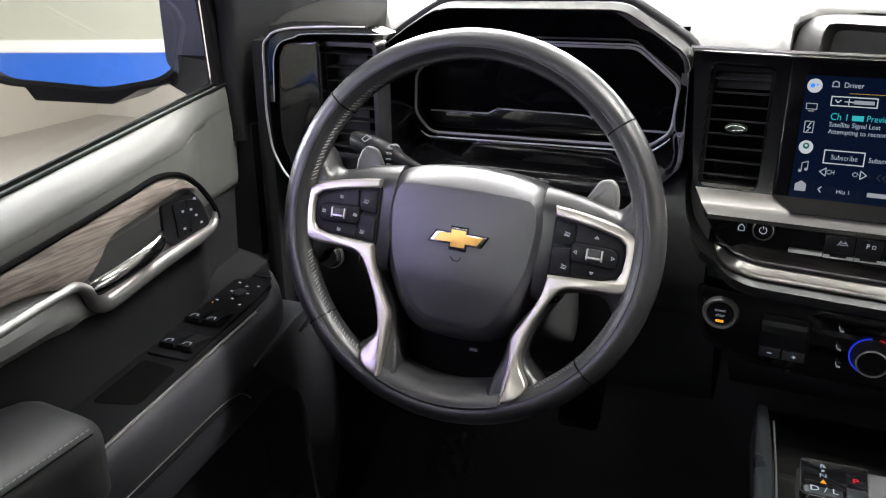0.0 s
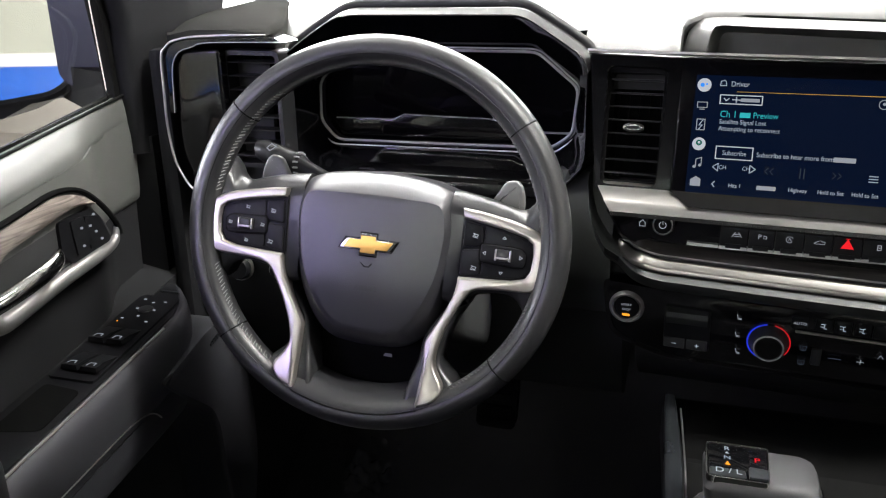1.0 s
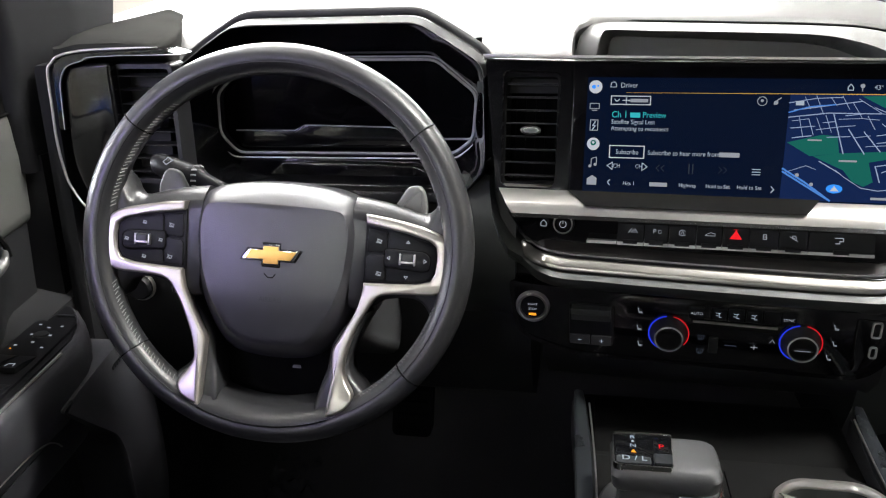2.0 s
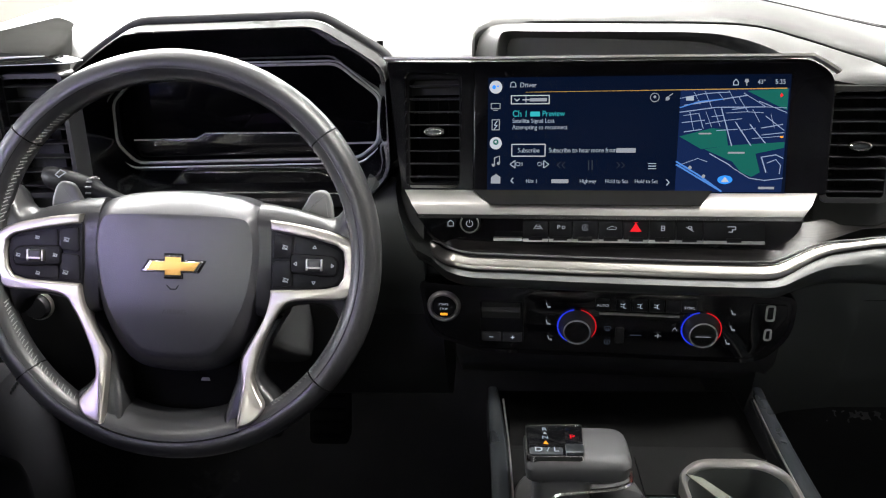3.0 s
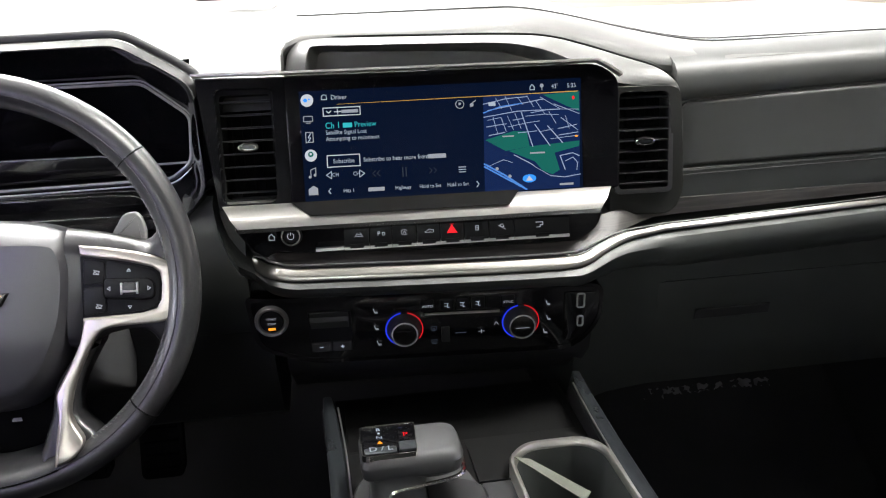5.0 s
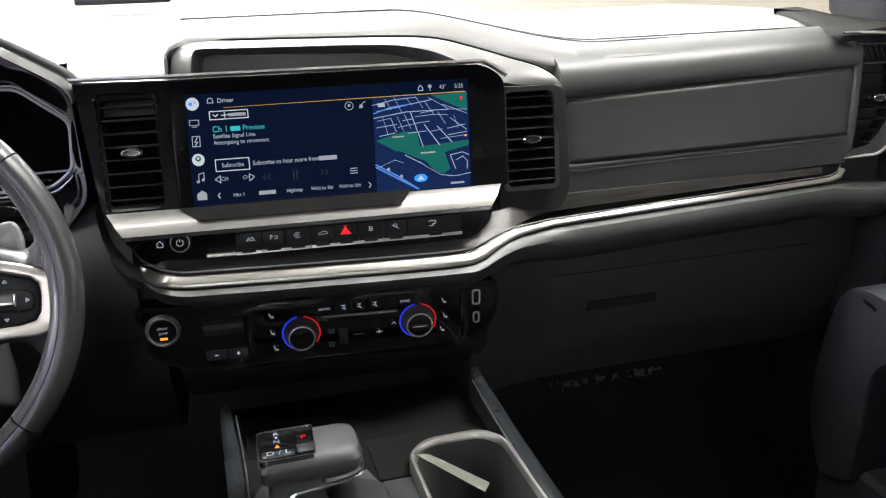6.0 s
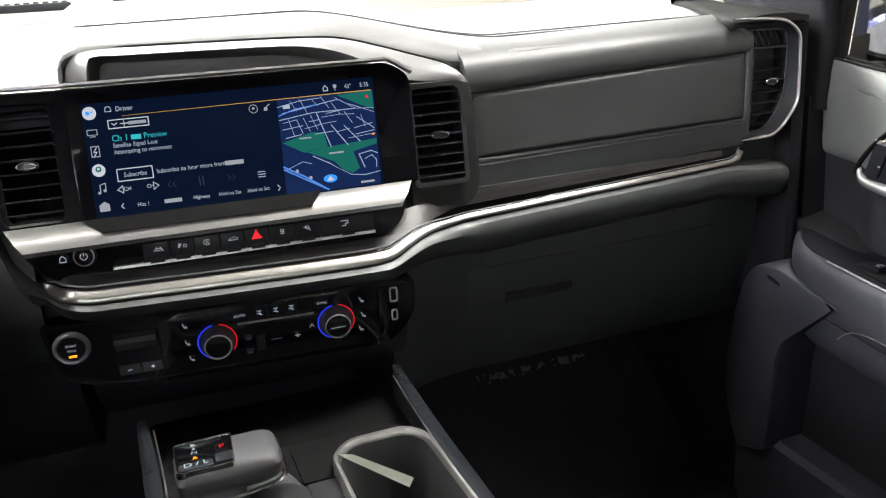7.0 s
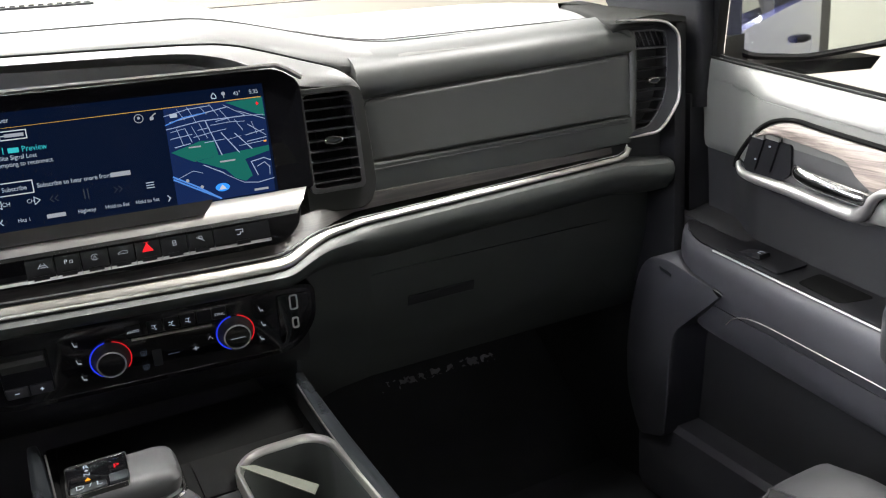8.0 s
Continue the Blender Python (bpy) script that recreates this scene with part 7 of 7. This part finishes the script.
# ---- wing mirrors ----
def mirror(s, n, inner, w, poly, body_mat):
    """poly: (outward distance, height) of the glass; n: the way it faces; inner: its inner edge."""
    t = Vector((-n[1], n[0], 0))
    if t.x * s < 0:
        t = -t
    nn = Vector((n[0], n[1], 0)).normalized()
    t.normalize()
    m = thing("wing_mirror", (inner[0], inner[1], 0.75), "black wing mirror with a clear reflecting glass", "mirror", "wing mirrors")

    def at(a, z, d):
        p = Vector((inner[0], inner[1], 0)) + t * a + nn * d
        return (p.x, p.y, z)
    c = np.mean(np.array(poly), axis=0)
    rp = round_poly(poly, 0.02, 4)
    part("mirror_glass", loft([[at(a, z, 0.0) for a, z in rp], [at(a, z, -0.004) for a, z in rp]]), M_MIRROR, m, "reflecting mirror glass", sharp=20)

    def grown(k, e=0.0):
        return [(c[0] + (a - c[0]) * k, c[1] + (z - c[1]) * k - e) for a, z in rp]
    part("mirror_frame", loft([[at(a, z, -0.03) for a, z in grown(1.12, 0.002)], [at(a, z, 0.006) for a, z in grown(1.10, 0.002)], [at(a, z, 0.008) for a, z in grown(1.06)], [at(a, z, 0.004) for a, z in grown(1.01)], [at(a, z, -0.006) for a, z in grown(1.0)]], caps=False), M_RUBBER, m, "black mirror frame")
    shell = part("mirror_shell", loft([[at(a, z, -0.028) for a, z in grown(1.12, 0.002)], [at(a, z, -0.07) for a, z in grown(1.10)], [at(a, z, -0.115) for a, z in grown(0.92)], [at(a, z, -0.135) for a, z in grown(0.6)]]), body_mat, m, "painted mirror shell")
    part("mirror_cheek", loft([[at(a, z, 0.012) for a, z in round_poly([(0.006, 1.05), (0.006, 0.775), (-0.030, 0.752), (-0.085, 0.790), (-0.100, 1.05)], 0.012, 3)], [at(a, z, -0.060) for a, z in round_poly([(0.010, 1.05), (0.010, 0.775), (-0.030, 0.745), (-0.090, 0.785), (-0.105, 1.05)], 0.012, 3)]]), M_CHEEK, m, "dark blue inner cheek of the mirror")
    part("lower_lip", loft([[at(c[0] + a, 0.7150 + b, d) for a, b in ((-0.10, 0.022), (0.10, 0.020), (0.085, 0.0), (-0.05, -0.002))] for d in (-0.09, 0.004)]), M_RUBBER, m, "black lower lip")
    foot = [(s * 0.86, 0.02, 0.72), (s * 0.86, 0.14, 0.72), (s * 0.86, 0.14, 0.79), (s * 0.86, 0.03, 0.79)]
    end = [at(0.03, 0.745, -0.02), at(0.03, 0.745, -0.09), at(0.03, 0.79, -0.09), at(0.03, 0.79, -0.02)]
    part("mirror_arm", loft([foot, end]), M_RUBBER, m, "black mirror arm")
    return m


mirror(-1, (0.17, -0.985), (-1.02, 0.113), 0.3, [(0.0, 1.0), (0.0, 0.772), (0.03, 0.754), (0.12, 0.738), (0.29, 0.748), (0.34, 0.78), (0.34, 1.01)], M_LILAC)
mirror(1, (-0.49, -0.87), (1.02, 0.113), 0.3, [(0.0, 1.0), (0.0, 0.772), (0.03, 0.756), (0.12, 0.748), (0.26, 0.762), (0.30, 0.79), (0.30, 1.01)], M_LILAC)

# painted lower part of the hall's rear wall
solo("blue_wall_band", box(ROOM_L, 0.0, ROOM_B + 0.002, ROOM_B + 0.03, GROUND, -0.08), M_BLUE, "blue painted lower band of the hall wall", "wall", kind="structure")
solo("white_wall_rail", box(ROOM_L, 0.0, ROOM_B + 0.002, ROOM_B + 0.05, -0.076, 0.05), M_WHITE, "white rail above the blue wall band", "trim", kind="structure")

# outer side of the truck behind the passenger door, seen in the mirror
solo("truck_side", loft([[(x, y, z) for y, z in ((-0.27, -0.15), (-0.27, 0.752), (-0.30, 0.761), (-0.96, 0.788), (-1.55, 0.805), (-1.55, -0.15))] for x in (0.90, 0.93)]), M_LILAC, "blue metallic rear side of the truck", "truck body", kind="structure")
hd = thing("outer_door_handle", (0.93, -1.125, 0.684), "dark outer door handle on the truck side", "door handle")
part("grip", sweep(curve_points([(0.930, -1.085, 0.683), (0.948, -1.095, 0.684), (0.952, -1.125, 0.684), (0.948, -1.160, 0.683), (0.930, -1.17, 0.682)], 4), circle(0.010, 8)), M_RUBBER, hd, "dark handle grip")


# ---- passenger seat ----
seat = thing("passenger_seat", (0.47, -0.65, 0.0), "black perforated leather passenger seat", "seat")


def cushion(x0, x1, y0, y1, z0, top, crown):
    rows = []
    for y, k in ((y1 + 0.0, 0.10), (y1 - 0.006, 0.55), (y1 - 0.022, 0.83), (y1 - 0.05, 0.96), (y1 - 0.10, 1.0), ((y0 + y1) / 2, 0.99), (y0, 0.97)):
        row = []
        for t in np.linspace(0, 1, 15):
            e = 1 - abs(2 * t - 1) ** 5
            row.append((x0 + (x1 - x0) * t, y, z0 + (top - z0) * k * (0.55 + 0.45 * e) + crown * k * math.sin(math.pi * t)))
        row += [(x1, y, z0), (x0, y, z0)]
        rows.append(row)
    return loft(rows)


part("seat_base", cushion(0.27, 0.575, -0.86, -0.318, 0.14, 0.330, 0.010), M_LEATHER, seat, "black leather seat cushion")
for x0, x1 in ((0.225, 0.315), (0.548, 0.690)):
    part("bolster", cushion(x0, x1, -0.86, -0.346, 0.14, 0.342, 0.016), M_LEATHER, seat, "padded side bolster")
part("centre_panel", cushion(0.36, 0.56, -0.86, -0.375, 0.25, 0.338, 0.006), M_LEATHER, seat, "stitched centre panel of the cushion")
part("piping", sweep(curve_points([(0.345, -0.80, 0.346), (0.345, -0.43, 0.343), (0.38, -0.400, 0.340), (0.465, -0.395, 0.342), (0.54, -0.400, 0.340), (0.570, -0.43, 0.343), (0.570, -0.80, 0.346)], 6), circle(0.0016, 6)), M_DARK, seat, "black piping")
rows = []
for z, y, k in ((0.30, -0.86, 1.0), (0.45, -0.90, 1.0), (0.65, -0.96, 0.97), (0.80, -1.00, 0.88), (0.88, -1.03, 0.7)):
    rows.append([(0.475 + x * k, y + q, z) for x, q in round_poly([(-0.24, 0.06), (0.24, 0.06), (0.25, -0.08), (-0.25, -0.08)], 0.04, 4)])
part("backrest", loft(rows), M_LEATHER, seat, "black leather backrest")
part("seat_frame", box(0.25, 0.70, -0.85, -0.42, 0.0, 0.15, 0.02), M_DARK, seat, "black seat frame")


# ---- footwells ----
def film(name, x0, x1, y0, y1, z0, z1, seed, label, nx=46, ny=34, mat=None):
    """A crumpled clear protective sheet."""
    bm = bmesh.new()
    vs = []
    for i in range(nx + 1):
        for j in range(ny + 1):
            u, v = i / nx, j / ny
            x, y = x0 + (x1 - x0) * u, y0 + (y1 - y0) * v
            z = z0 + (z1 - z0) * v
            q = Vector((x * 40 + seed, y * 40, z * 40 + seed))
            h = 0.012 * abs(noise.noise(q)) + 0.006 * noise.noise(q * 2.7)
            vs.append(bm.verts.new((x, y, z + 0.002 + h)))
    for i in range(nx):
        for j in range(ny):
            a = i * (ny + 1) + j
            u, v = abs(2 * i / nx - 1), abs(2 * j / ny - 1)
            if noise.noise(Vector((i * 0.19 + seed, j * 0.19, seed))) < 1.1 * max(u, v) ** 2 - 0.55:
                continue
            bm.faces.new((vs[a], vs[a + ny + 1], vs[a + ny + 2], vs[a + 1]))
    return solo(name, bm, mat or M_FILM, label, "floor film", at=((x0 + x1) / 2, (y0 + y1) / 2, z0), sharp=180)


M_FILM = material("crumpled_film", (0.025, 0.025, 0.028), 0.10, blotch=0.2, rough_var=0.06)
solo("toe_board", loft([[(-0.80, 0.20, 0.0), (-0.80, 0.60, 0.30), (-0.80, 0.75, 0.32), (-0.80, 0.75, 0.0)], [(0.80, 0.20, 0.0), (0.80, 0.60, 0.30), (0.80, 0.75, 0.32), (0.80, 0.75, 0.0)]]), M_CARPET, "black carpeted toe board", "floor", kind="structure")
film("floor_film", -0.71, -0.60, 0.23, 0.34, 0.023, 0.105, 3.0, "crumpled clear film strip in the driver's footwell", 30, 44)
# The paler colour puts in glints that no light here gives.
film("floor_film", 0.405, 0.70, 0.414, 0.432, 0.156, 0.170, 8.0, "crumpled film strip in the passenger's footwell, pale for its glints", 130, 14, material("glint_film", (0.16, 0.16, 0.17), 0.12))
for x, w, z in ((-0.40, 0.06, 0.30), (-0.53, 0.12, 0.31)):
    p = thing("pedal", (x, 0.22, z), "black rubber pedal on a steel arm", "pedal", "pedals")
    part("pad", loft([[(x + a, 0.185 + 0.35 * b + e, z + b) for a, b in round_poly([(-w / 2, -0.04), (w / 2, -0.04), (w / 2, 0.04), (-w / 2, 0.04)], 0.01)] for e in (0, 0.02)]), M_MATTE, p, "ribbed rubber pad")
    for k in range(4):
        b = -0.028 + k * 0.018
        part("rib", box(x - w / 2 + 0.006, x + w / 2 - 0.006, 0.180 + 0.35 * b, 0.188 + 0.35 * b, z + b - 0.003, z + b + 0.003, 0.001, 1), M_MATTE, p)
    part("arm", sweep([(x, 0.21, z), (x, 0.28, z + 0.10), (x, 0.36, z + 0.22), (x, 0.50, z + 0.34)], circle(0.009, 6)), M_DARK, p, "black steel arm")
